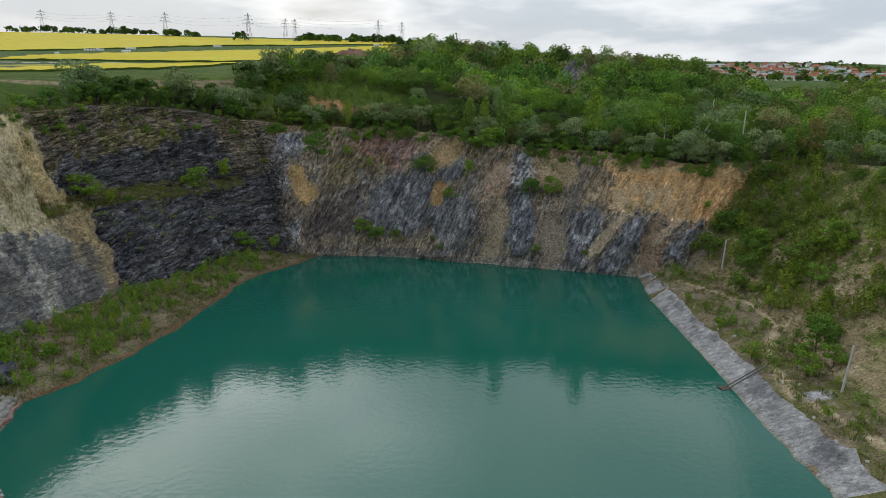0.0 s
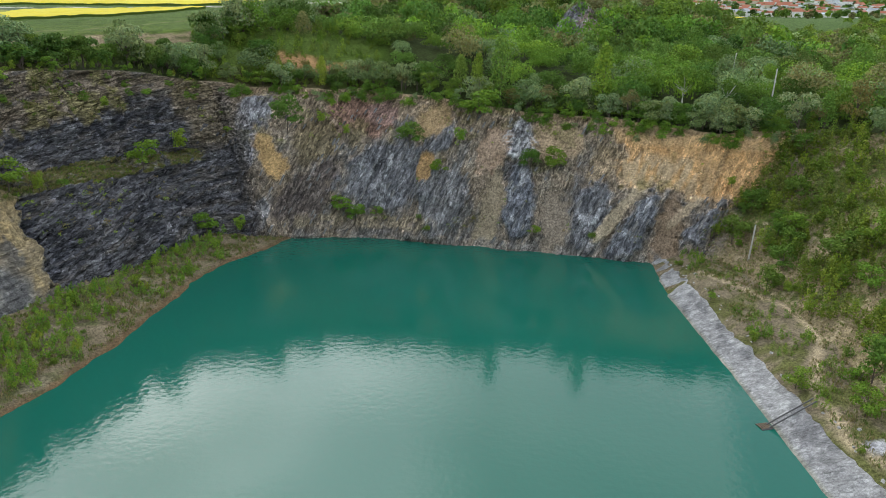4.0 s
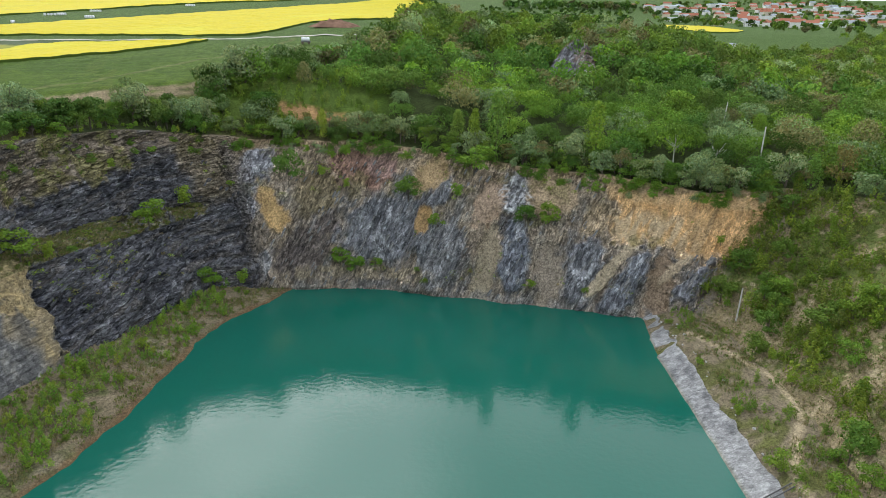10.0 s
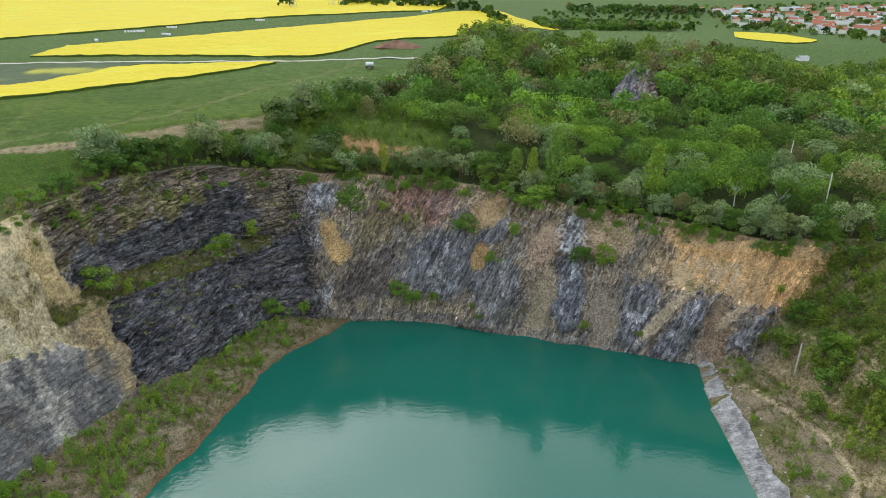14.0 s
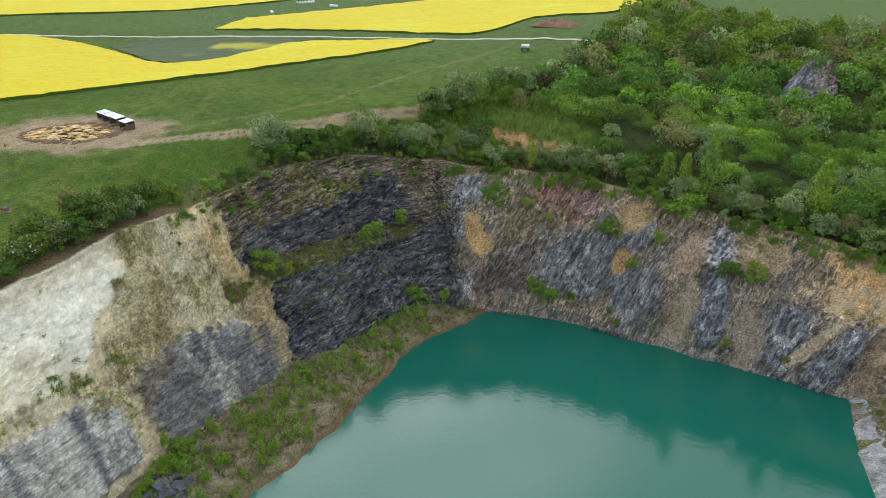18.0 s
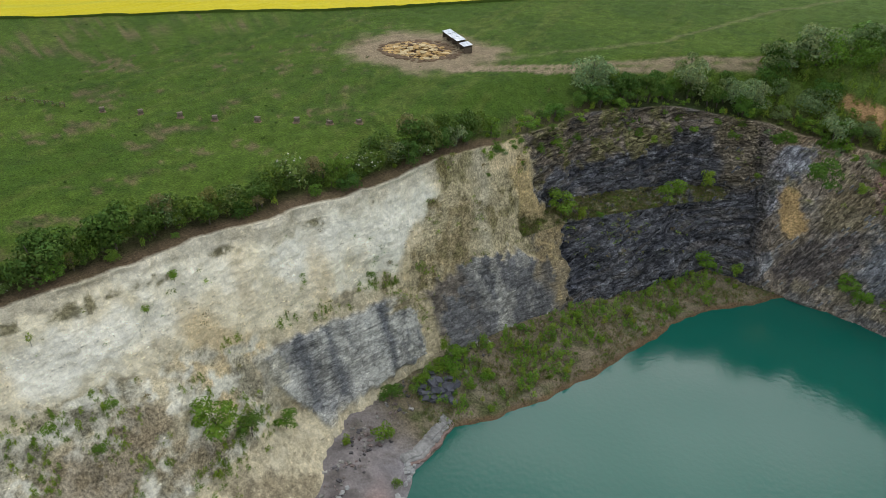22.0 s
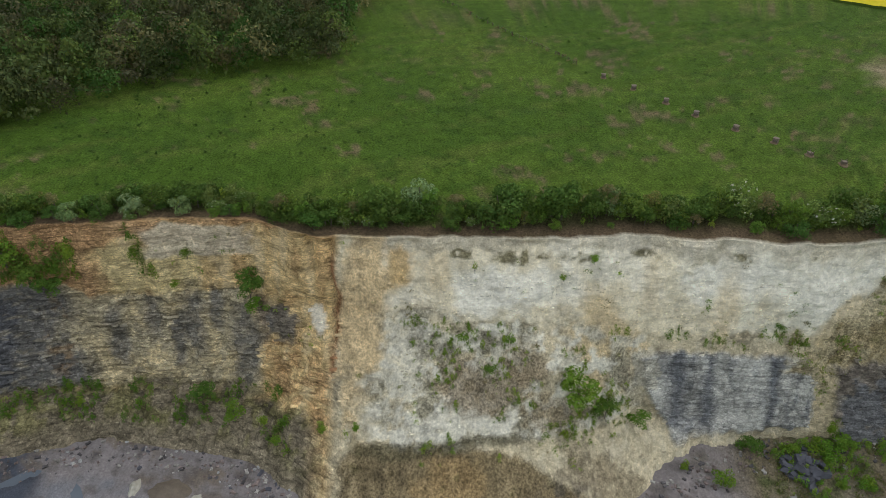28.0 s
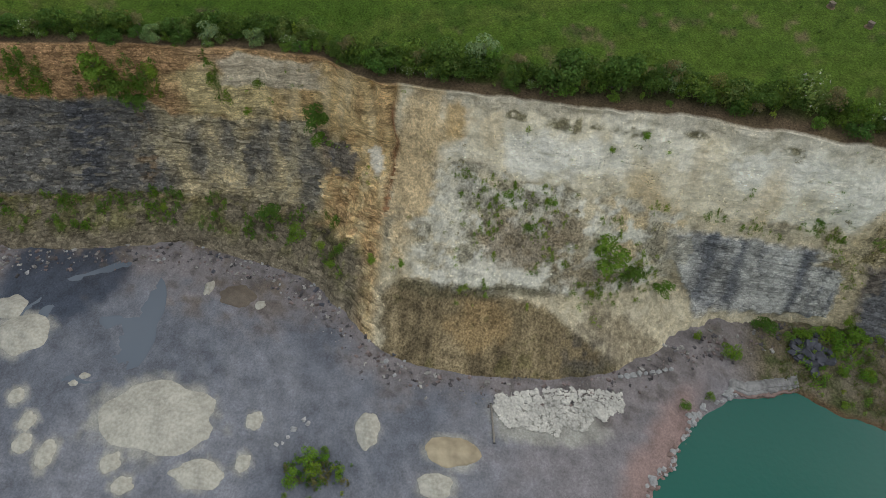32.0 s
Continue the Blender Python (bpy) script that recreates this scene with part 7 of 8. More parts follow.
# the layered rock ledge on the shore
LEDGE_STONE = plain("grey_ledge_stone", (0.26, 0.25, 0.235), 0.9, 0.15, 0, 1.2, 0.55)
ledge = root_at("rock_ledge", -67.5, 94.5, 0, 0, "layered grey limestone ledge with a red-brown face at the waterline", "rock ledge")
for k, (w, z0, z1, mat, name) in enumerate(((2.8, -0.6, 0.5, RED_STONE, "lower_layer"), (2.1, 0.42, 0.78, LEDGE_STONE, "middle_layer"), (1.3, 0.72, 1.0, LEDGE_STONE, "upper_layer"))):
    v, f = [], []
    n = 34
    for i in range(n):
        q = i / (n - 1)
        y = -7.3 + 14.6 * q
        cx = 1.6 - 1.9 * abs(q - 0.35) - 1.2 * q * q
        jit = 0.7 * noise.noise(Vector((y * 0.4, k * 3.1, 0))) + 0.25 * noise.noise(Vector((y * 2.1, k * 3.1, 5)))
        for dx, dz in ((w * 0.5 + jit, z0), (w * 0.46 + jit, z1 - 0.08), (w * 0.38 + jit, z1), (-w * 0.9, z1 + 0.1), (-w * 1.4, z0)):
            v.append((cx + dx - k * 0.35, y, dz + 0.35 * noise.noise(Vector((y * 0.9, dx, k)))))
        if i:
            for c_ in range(4):
                a = (i - 1) * 5 + c_
                f.append((a, a + 1, a + 6, a + 5))
    sheet(name, v, f, mat, parent=ledge)

# a bare tilted rock face among the trees of the hill
og, oh = np.meshgrid(np.linspace(0, 1, 60), np.linspace(0, 1, 44))
oz = float(land([57], [310])[0]) - 3
o_skew = oh * 7.0
ox = 45 + 23 * og * (1 - 0.25 * oh) + o_skew - 1.5 * np.abs(fbm(oh * 4, 0, 0, 3, 501))
oy = 301 + 9 * og + 13 * oh + 1.6 * fbm(og * 5, oh * 5, 0, 4, 503)
o_top = 15.5 * np.sin(np.pi * (0.18 + 0.68 * og)) ** 0.8
ozz = oz + o_top * oh ** 0.9 + 0.9 * fbm(og * 7, oh * 7, 2, 4, 505)
o_layer = og * 9 - oh * 5
oy = oy - 0.9 * (o_layer - np.floor(o_layer))
o_n = fbm(og * 6, oh * 6, 4, 4, 507)
o_t = blend(np.zeros(og.shape + (3,)) + np.array((0.2, 0.2, 0.215)), (0.22, 0.165, 0.14), ramp(og + o_n * 0.5, 0.45, 0.7))
o_t = blend(o_t, (0.42, 0.41, 0.4), ramp(o_n + fbm(o_layer * 2, oh * 2, 0, 3, 509), 0.2, 0.45) * 0.7)
o_t = blend(o_t, (0.09, 0.085, 0.085), ramp(-o_n, 0.12, 0.35) * 0.7)
o_t = blend(o_t, OLIVE, ramp(oh + o_n * 0.4, 0.93, 1.05))
outcrop = sheet("rock_outcrop", np.stack([ox, oy, ozz], 2).reshape(-1, 3), grid_faces(44, 60), FOLDED_ROCK, np.concatenate([o_t, np.full(og.shape + (1,), 0.8)], 2).reshape(-1, 4))
tagged(outcrop, "bare pinkish-grey slab of tilted rock among trees", "rock outcrop")

# ---- the smooth rock bank along the east shore ----
BANK = rock_face("pale_grey_rock_slab", (0, 0, 28), (0.5, 1.3, 0.9), (0.12, 1.0, 0.5), 0.36, 0.6, 0.2, 0.18)
ys = np.arange(60, 181.5, 0.5)
qs = np.linspace(0, 1, 14)
edge_x = np.interp(ys, [60, 79, 100, 126, 147, 160, 163, 172, 181], [53.4, 52, 51.4, 52, 52, 52.0, 53.1, 53.6, 55.0]) + fbm(ys / 2.5, 0, 0, 3, 401) * (0.12 + 1.1 * ramp(ys, 158, 164) + 0.9 * (1 - ramp(ys, 92, 100)))
width = np.interp(ys, [60, 95, 110, 150, 163, 172, 181], [5.4, 4.7, 4.2, 4.2, 4.0, 2.9, 1.6]) + fbm(ys / 6, 3, 0, 3, 403) * 0.8 + fbm(ys / 2.1, 5, 0, 3, 407) * 0.45
bank_v = np.zeros((len(ys), len(qs), 3))
bank_v[..., 0] = edge_x[:, None] - 0.25 + (width[:, None] + 0.25) * qs[None]
bank_v[..., 1] = ys[:, None]
bank_v[..., 2] = -0.5 + 4.15 * (width[:, None] / 4.6) * qs[None] ** 0.95 * 0.82 + fbm(bank_v[..., 0] / 1.8, bank_v[..., 1] / 4, 0, 3, 405) * 0.35 * ramp(qs, 0, 0.2)[None] + 0.42
bank_v[:, -1, 2] -= 1.6
bank_n = fbm(bank_v[..., 0] / 2.5, bank_v[..., 1] / 5, 0, 4, 409)
bank_t = blend(np.zeros(bank_v.shape) + np.array((0.29, 0.29, 0.29)), (0.17, 0.17, 0.175), ramp(bank_n, 0.05, 0.35))
bank_t = blend(bank_t, (0.2, 0.2, 0.13), ramp(0.5 - bank_v[..., 2], 0, 0.5) * 0.7)
kb_ob = sheet("rock_bank", bank_v.reshape(-1, 3), grid_faces(len(ys), len(qs)), BANK, np.concatenate([bank_t, np.full(bank_n.shape + (1,), 0.85)], 2).reshape(-1, 4))
tagged(kb_ob, "smooth sloping pale grey rock bank along the water", "rock bank", kind="structure")

# the pipes and the small raft below them
pipes = root_at("pump_pipes", 52, 110.5, 0.2, 0, "pair of dark steel pipes running down the rock bank", "pipes")
for dy in (0.0, 0.85):
    part("pipe", rod_bm((-1.2, dy, 0.0), (5.2, dy + 0.5, 4.1), 0.11), STEEL, pipes)
for q in (0.1, 0.5, 0.9):
    part("bracket", rod_bm((-1.2 + 6.4 * q, -0.15 + 0.5 * q, 4.1 * q), (-1.2 + 6.4 * q, 1.0 + 0.5 * q, 4.1 * q), 0.06), STEEL, pipes)
raft = root_at("pump_raft", 50.3, 111.0, 0.0, 12, "small floating wooden raft at the foot of the pipes", "raft")
for k in range(5):
    part("plank", box_bm(0.34, 1.4, 0.12, (-0.75 + k * 0.38, 0, 0.12)), OLD_WOOD, raft)
for y in (-0.7, 0.7):
    part("float", rod_bm((-0.95, y, -0.02), (0.95, y, -0.02), 0.16), STEEL, raft)

DEAD_TREES = ((66.5, 207, 8.5, 3), (75.5, 201, 8.5, 5))
# ---- poles ----
PALE_POLE = plain("bleached_grey_wood", (0.5, 0.48, 0.44), 0.8, 0.2, 0, 3.0, 0.25)
for x, y, z, h, lean_x, lean_y, lab in ((70.3, 165.0, 5.6, 9.0, 0.5, 0.3, "leaning grey wooden pole standing among bushes on the slope"), (64.6, 101.0, 4.2, 8.0, 1.0, 0.4, "leaning grey wooden pole beside the dirt path"),
                                        (88.0, 203.0, 36.0, 8.5, 0.2, 0.0, "grey wooden pole standing in the woodland"), (91.5, 238.0, 38.0, 8.5, 0.6, 0.0, "grey wooden pole standing in the woodland")):
    pole = root_at("wooden_pole", x, y, z - 0.6, 0, lab, "pole", "old line poles")
    part("shaft", rod_bm((0, 0, 0), (lean_x, lean_y, h + 0.6), 0.2, 0.15), PALE_POLE, pole)
    part("top_cap", rod_bm((lean_x, lean_y, h + 0.56), (lean_x, lean_y, h + 0.72), 0.14, 0.05), STEEL, pole)

# bare dead trees on the north rim
for x, y, h, seed in DEAD_TREES:
    r = random.Random(seed)
    dead = root_at("dead_tree", x, y, float(land([x], [y])[0]) - 0.2, 0, "bare grey dead tree standing among green bushes", "tree", "dead trees")
    part("trunk", rod_bm((0, 0, 0), (r.uniform(-0.4, 0.4), r.uniform(-0.4, 0.4), h * 0.62), 0.2, 0.11), PALE_POLE, dead)
    for k in range(13):
        a, f = r.uniform(0, 6.3), r.uniform(0.3, 0.62)
        reach = h * r.uniform(0.18, 0.34)
        part("branch", rod_bm((0, 0, h * f), (math.cos(a) * reach, math.sin(a) * reach, h * f + h * r.uniform(0.15, 0.4)), 0.08, 0.025, 5), PALE_POLE, dead)

# ---- sand heaps and pale patches on the quarry floor ----
def heap(name, x, y, rx, ry, h, mat, label, category, group, seed, turn=0.0):
    rings, n = 9, 40
    v, f = [(0, 0, h)], []
    for i in range(1, rings + 1):
        q = i / rings
        for j in range(n):
            a = 2 * math.pi * j / n
            w = 1 + 0.3 * noise.noise(Vector((math.cos(a) * 1.6 + seed, math.sin(a) * 1.6, seed * 2.1))) + 0.06 * noise.noise(Vector((math.cos(a) * 5 + seed, math.sin(a) * 5, seed)))
            px, py = rx * q * w * math.cos(a), ry * q * w * math.sin(a)
            z = h * (1 - q * q) ** 1.2 * (1 + 0.35 * noise.noise(Vector((px * 0.5, py * 0.5, seed)))) - 0.25 * (i == rings)
            v.append((px, py, z))
    v, quad = np.array(v), []
    for i in range(1, rings):
        for j in range(n):
            a, b_ = 1 + (i - 1) * n + j, 1 + (i - 1) * n + (j + 1) % n
            quad.append((a, a + n, b_ + n, b_))
    for j in range(n):
        quad.append((0, 0, 1 + j, 1 + (j + 1) % n))
    me = bpy.data.meshes.new(name)
    me.from_pydata(v.tolist(), [], [q if q[0] else q[1:] for q in quad])
    me.materials.append(mat)
    ob = new(name, me)
    ob.matrix_basis = pose(x, y, float(basin([x], [y])[0]) - 0.02, 0, 0, turn)
    return tagged(ob, label, category, group)


for k, (x, y, rx, ry, h) in enumerate(((-50.6, -28.6, 8, 13, 0.9), (-51.5, -9.4, 2.2, 1.9, 0.35), (-51.4, 13.3, 4.2, 2.6, 0.9), (-67.6, -64, 5, 6, 1.4), (-74, -70, 3.5, 4, 1.2), (-82.6, -27.5, 2.2, 1.2, 0.9), (-40, -17.4, 3.0, 5.6, 0.8),
                                      (-41, -34.6, 2.2, 2.2, 0.5), (-43.5, -53, 2, 2.2, 0.5), (-48, -54, 2.2, 1.8, 0.5), (-53.3, -58.7, 2, 1.8, 0.5), (-58.7, -46.8, 0.8, 1.2, 0.4), (-56.9, -48.5, 0.8, 1.1, 0.4), (-41.6, -47.6, 3.4, 2, 0.5),
                                      (-37, -31, 1.8, 2.2, 0.5), (-42.9, -9.5, 2.2, 1.6, 0.4), (-78.9, -14.8, 1.3, 1.3, 0.4))):
    heap("sand_mound", x, y, rx, ry, h, SAND, "low heap of pale sand on the grey quarry floor", "sand heap", "sand heaps", k + 1.0)
heap("earth_mound", -80.8, -20.5, 3.2, 4.5, 1.0, plain("dark_wet_earth", (0.16, 0.13, 0.1), 0.95, 0.1), "low dark heap of wet earth on the quarry floor", "earth heap", "", 31.0)
heap("sand_mound", -48.1, 30.3, 3.4, 5.6, 1.2, plain("brown_topped_sand", (0.4, 0.33, 0.22), 0.95, 0.1, 0, 0.5, 0.4), "sand heap with a brown crusted top", "sand heap", "sand heaps", 33.0)
heap("sand_mound", -41.2, 27.5, 2.5, 4.0, 0.7, SAND, "low heap of pale sand on the grey quarry floor", "sand heap", "sand heaps", 35.0)
# the field of broken white chalk rubble
RUBBLE = plain("white_chalk_rubble", (0.5, 0.475, 0.415), 0.95, 0.1, 0, 2.0, 0.5)
rub = [block_mesh(40 + k, RUBBLE) for k in range(3)]
vs, fs, count = [], [], 0
for k in range(2000):
    q, w = rng.random(), rng.random()
    y = 38.5 + 26 * q
    x = -60.5 - 3.0 * math.sin(q * 2.2) + (2 + 7.5 * math.sin(math.pi * min(1, q * 0.95 + 0.05)) ** 0.7 + 2.5 * noise.noise(Vector((y * 0.35, 2, 0)))) * w ** 0.8
    base = np.array([vv.co[:] for vv in rub[k % 3].vertices])
    a, sz = rng.uniform(0, 6.3), rng.uniform(0.1, 1.0) ** 2 * 0.75 * (1.3 - q * 0.5) + 0.12
    m = np.array([[math.cos(a), -math.sin(a)], [math.sin(a), math.cos(a)]]) * sz
    vs.append(np.column_stack([base[:, :2] @ m.T + (x, y), base[:, 2] * sz + basin([x], [y])[0] + 0.05]))
    fs.append(np.array([p.vertices[:] for p in rub[k % 3].polygons]) + count)
    count += len(base)
tagged(sheet("chalk_rubble", np.concatenate(vs), np.concatenate(fs), RUBBLE), "spread of broken white chalk rubble on the floor", "rubble", kind="stuff")
log = root_at("long_pipe", -54.6, 38.0, float(basin([-54.6], [38.0])[0]) + 0.2, 6, "long pale pipe lying on the quarry floor", "pipe")
part("tube", rod_bm((-4.2, 0, 0), (4.2, 0, 0), 0.2), WEATHERED_WOOD, log)
for x in (-4.2, 4.2):
    part("flange", rod_bm((x - 0.06, 0, 0), (x + 0.06, 0, 0), 0.3), STEEL, log)
sx_, sy_ = -41.8 + rng.normal(size=70) * 2.0, 4.5 + rng.normal(size=70) * 3.2
wood("floor_thicket", sx_, sy_, basin(sx_, sy_), rng.uniform(0.3, 1.0, 70), THICKET, np.array([TWIG, DEEP, MID, OLIVE])[rng.integers(0, 4, 70)], "brown and green thorny scrub on the quarry floor")
for k in range(8):
    x, y = -41.5 + rng.normal() * 2.2, 4 + rng.normal() * 4
    put(("shrub", "sapling")[k % 2], x, y, basin([x], [y])[0], float(rng.uniform(0.5, 1.1)), rng, "scrub on the quarry floor")

# ---- pasture: shelter, straw, troughs, fence ----
sx, sy = -154.0, 190.0
ex, ey = -136.0, 180.5
turn = math.degrees(math.atan2(ey - sy, ex - sx))
for k, q in enumerate((0.12, 0.37, 0.62, 0.92)):
    x, y = sx + (ex - sx) * q, sy + (ey - sy) * q
    shed = root_at("field_shelter", x, y, land([x], [y])[0], turn, "open wooden cattle shelter with a pale tin roof beside straw", "shelter", "field shelters")
    for px, py, ph in ((-2.0, -1.2, 2.0), (2.0, -1.2, 2.0), (-2.0, 1.2, 2.4), (2.0, 1.2, 2.4)):
        part("post", rod_bm((px, py, -0.4), (px, py, ph), 0.09), OLD_WOOD, shed)
    part("back_wall", box_bm(4.1, 0.08, 1.9, (0, 1.25, 1.15)), OLD_WOOD, shed)
    for px in (-2.05, 2.05):
        part("side_wall", box_bm(0.08, 2.4, 1.6, (px, 0, 1.0)), OLD_WOOD, shed)
    bm = box_bm(4.4, 2.9, 0.07, (0, 0, 2.35), 0.01)
    bmesh.ops.rotate(bm, verts=bm.verts, cent=(0, 0, 2.35), matrix=Matrix.Rotation(radians(8), 3, "X"))
    part("roof", bm, TIN, shed, "pale ribbed tin roof")
    for k2 in range(5):
        bm = box_bm(0.07, 2.9, 0.05, (-2.2 + k2 * 1.1, 0, 2.42), 0)
        bmesh.ops.rotate(bm, verts=bm.verts, cent=(0, 0, 2.35), matrix=Matrix.Rotation(radians(8), 3, "X"))
        part("rib", bm, TIN, shed)


def litter(name, x, y, rx, ry, h, mat, label, seed, count):
    """A trampled heap: many low lumps joined."""
    vs, fs, n0 = [], [], 0
    r = np.random.default_rng(seed)
    base_me = rock_mesh("lump", seed, mat, 0.35)
    base = np.array([vv.co[:] for vv in base_me.vertices])
    faces = np.array([p.vertices[:] for p in base_me.polygons])
    for k in range(count):
        a, q = r.uniform(0, 6.3), math.sqrt(r.random())
        px, py = x + rx * q * math.cos(a), y + ry * q * math.sin(a)
        s_ = r.uniform(0.7, 2.6)
        t_ = r.uniform(0, 6.3)
        m = np.array([[math.cos(t_), -math.sin(t_)], [math.sin(t_), math.cos(t_)]]) * s_
        vs.append(np.column_stack([base[:, :2] @ m.T + (px, py), base[:, 2] * s_ * 0.7 + land([px], [py])[0] + h * (1 - q * q) * r.random()]))
        fs.append(faces + n0)
        n0 += len(base)
    return tagged(sheet(name, np.concatenate(vs), np.concatenate(fs), mat), label, "straw heap", kind="stuff")


litter("dung_litter", -149.5, 173.5, 14.5, 10.5, 0.2, plain("trampled_litter", (0.13, 0.088, 0.053), 0.95, 0.1, 0, 1.6, 0.5), "dark trampled dung round the straw heap", 51, 300)
litter("straw_heap", -150.0, 173.0, 11.5, 8.0, 1.5, STRAW, "trampled golden straw heap beside the cattle shelters", 53, 300)
litter("pale_straw", -149.0, 172.5, 10.5, 7.0, 1.9, plain("fresh_pale_straw", (0.52, 0.4, 0.22), 0.95, 0.1, 0, 2.2, 0.45), "fresh pale straw strewn over the heap", 55, 110)
litter("dark_straw", -150.5, 173.5, 11.0, 8.0, 1.6, DUNG, "dark rotted straw in the heap", 57, 90)

FEEDER_WOOD = plain("brown_feeder_wood", (0.17, 0.135, 0.1), 0.85, 0.2, 0, 3.0, 0.35)
TRAMPLED = plain("bare_trampled_soil", (0.17, 0.125, 0.075), 0.95, 0.1)
for k, (x, y) in enumerate(((-176.2, 86.6), (-167.1, 92.4), (-156.7, 97.6), (-148.1, 102.2), (-137.9, 107.7), (-130.1, 113.5), (-123.1, 117.8), (-117.9, 122.4))):
    z = land([x], [y])[0]
    trough = root_at("mineral_feeder", x, y, z, float(rng.uniform(0, 90)), "small weathered wooden feeder standing in bare trampled soil", "feeder", "row of feeders")
    for px, py in ((-0.5, -0.4), (0.5, -0.4), (-0.5, 0.4), (0.5, 0.4)):
        part("leg", box_bm(0.12, 0.12, 1.3, (px, py, 0.5)), FEEDER_WOOD, trough)
    part("bin", box_bm(1.1, 0.9, 0.5, (0, 0, 0.55), 0.03), FEEDER_WOOD, trough)
    if k < 6:
        part("lid", box_bm(1.3, 1.05, 0.09, (0, 0, 1.2), 0.02), FEEDER_WOOD, trough, "pale flat lid")
    heap_ob = heap("bare_soil", x, y, 1.3, 1.0, 0.1, TRAMPLED, "bare trampled soil round a feeder", "soil patch", "bare soil patches", 60.0 + k)
    heap_ob.location.z = z + 0.02

FENCE = [(-303, 0), (-289, 19), (-274, 35), (-258, 49), (-230, 61), (-207, 73), (-187.5, 81.6)]
fence = root_at("field_fence", 0, 0, 0, 0, "old post and wire fence overgrown with rough grass", "fence")
fl = spline([(a, b_, 0) for a, b_ in FENCE], np.linspace(0, len(FENCE) - 1.001, 46))[:, :2]
fz = land(fl[:, 0], fl[:, 1])
for k in range(len(fl)):
    part("post", rod_bm((fl[k, 0], fl[k, 1], fz[k] - 0.3), (fl[k, 0] + 0.05, fl[k, 1], fz[k] + 1.25), 0.09, 0.08, 6), OLD_WOOD, fence)
for h in (0.55, 1.05):
    v, f = tube(np.column_stack([fl, fz + h]), np.full(len(fl), 0.02), 4)
    sheet("wire", v, f, STEEL, parent=fence)
fx = np.repeat(fl[:, 0], 3) + rng.normal(size=len(fl) * 3) * 0.8
fy = np.repeat(fl[:, 1], 3) + rng.normal(size=len(fl) * 3) * 0.8
keep = rng.random(len(fx)) < 0.55
SCRUB_FORMS = [low_plant(980 + k, 1.4, 1.0, 60, 0.22, "round") for k in range(3)]
wood("fence_scrub", fx[keep], fy[keep], land(fx[keep], fy[keep]) + 0.2, rng.uniform(0.35, 0.9, keep.sum()), SCRUB_FORMS, np.array([OLIVE, DEEP, TWIG])[rng.integers(0, 3, keep.sum())], "rough grass and bramble along the fence")
x, y = rng.uniform(-290, -124, 620), rng.uniform(-70, 170, 620)
x[:300], y[:300] = -150 + 18 * rng.normal(size=300) - 8, -20 + 26 * rng.normal(size=300)
x = np.minimum(x, -125)
wood("pasture_weeds", x, y, land(x, y) + 0.2, 0.15 + 0.45 * rng.random(620) ** 2, SCRUB_FORMS, np.array([(0.04, 0.08, 0.015), (0.06, 0.1, 0.02)])[rng.integers(0, 2, 620)], "scattered dark weed tufts in the pasture")

# ---- far off: cart, soil heap, bales, barn, pylons, town ----
x, y = -53.6, 333.0
cart = root_at("farm_trailer", x, y, land([x], [y])[0], 10, "small dark farm trailer with a white tank", "trailer")
part("bed", box_bm(4.2, 2.0, 0.5, (0, 0, 1.0), 0.05), STEEL, cart)
part("tank", rod_bm((-1.7, 0, 1.95), (1.7, 0, 1.95), 0.85, None, 14), WRAP, cart, "white plastic tank")
for px in (-1.3, 1.3):
    for py in (-1.05, 1.05):
        part("wheel", rod_bm((px, py - 0.15, 0.5), (px, py + 0.15, 0.5), 0.5, None, 14), OLD_WOOD, cart)


def far_heap(x, y, rx, ry, h, mat, label, seed):
    ob = heap("soil_mound", x, y, rx, ry, h, mat, label, "soil heap", "", seed)
    ob.location.z = float(land([x], [y])[0]) - 0.1
    return ob


far_heap(-48.5, 391, 13, 5, 3.4, plain("red_brown_subsoil", (0.22, 0.13, 0.09), 0.95, 0.1, 0, 0.4, 0.4), "long heap of red-brown soil by the field", 71.0)
for x, y in ((-233.6, 471), (-228.5, 475), (-218, 498), (-174, 550), (-232, 428), (-205, 461), (-60, 640), (-56, 652)):
    bale = root_at("wrapped_bales", x, y, land([x], [y])[0], float(rng.uniform(0, 180)), "stack of white wrapped bales on the grass strip", "bales", "wrapped bales")
    for k in range(4):
        part("bale", rod_bm((-2.7 + k * 1.8, -0.7, 0.7), (-2.7 + k * 1.8, 0.7, 0.7), 0.75, None, 12), WRAP, bale)


def house(x, y, w, d, h, wall_mat, roof_mat, turn, label, roof_h, name="house"):
    z = float(land([x], [y])[0])
    ob = root_at(name, x, y, z - 0.5, turn, label, "house", "town houses")
    part("wall", box_bm(w, d, h + 0.5, (0, 0, (h + 0.5) / 2), 0), wall_mat, ob)
    bm = bmesh.new()
    a = [bm.verts.new(c_) for c_ in ((-w / 2 - 0.3, -d / 2 - 0.3, h + 0.4), (w / 2 + 0.3, -d / 2 - 0.3, h + 0.4), (w / 2 + 0.3, d / 2 + 0.3, h + 0.4), (-w / 2 - 0.3, d / 2 + 0.3, h + 0.4), (-w / 2 - 0.3, 0, h + 0.4 + roof_h), (w / 2 + 0.3, 0, h + 0.4 + roof_h))]
    for q in ((0, 1, 5, 4), (2, 3, 4, 5), (3, 0, 4), (1, 2, 5), (3, 2, 1, 0)):
        bm.faces.new([a[i] for i in q])
    part("roof", bm, roof_mat, ob)
    return ob


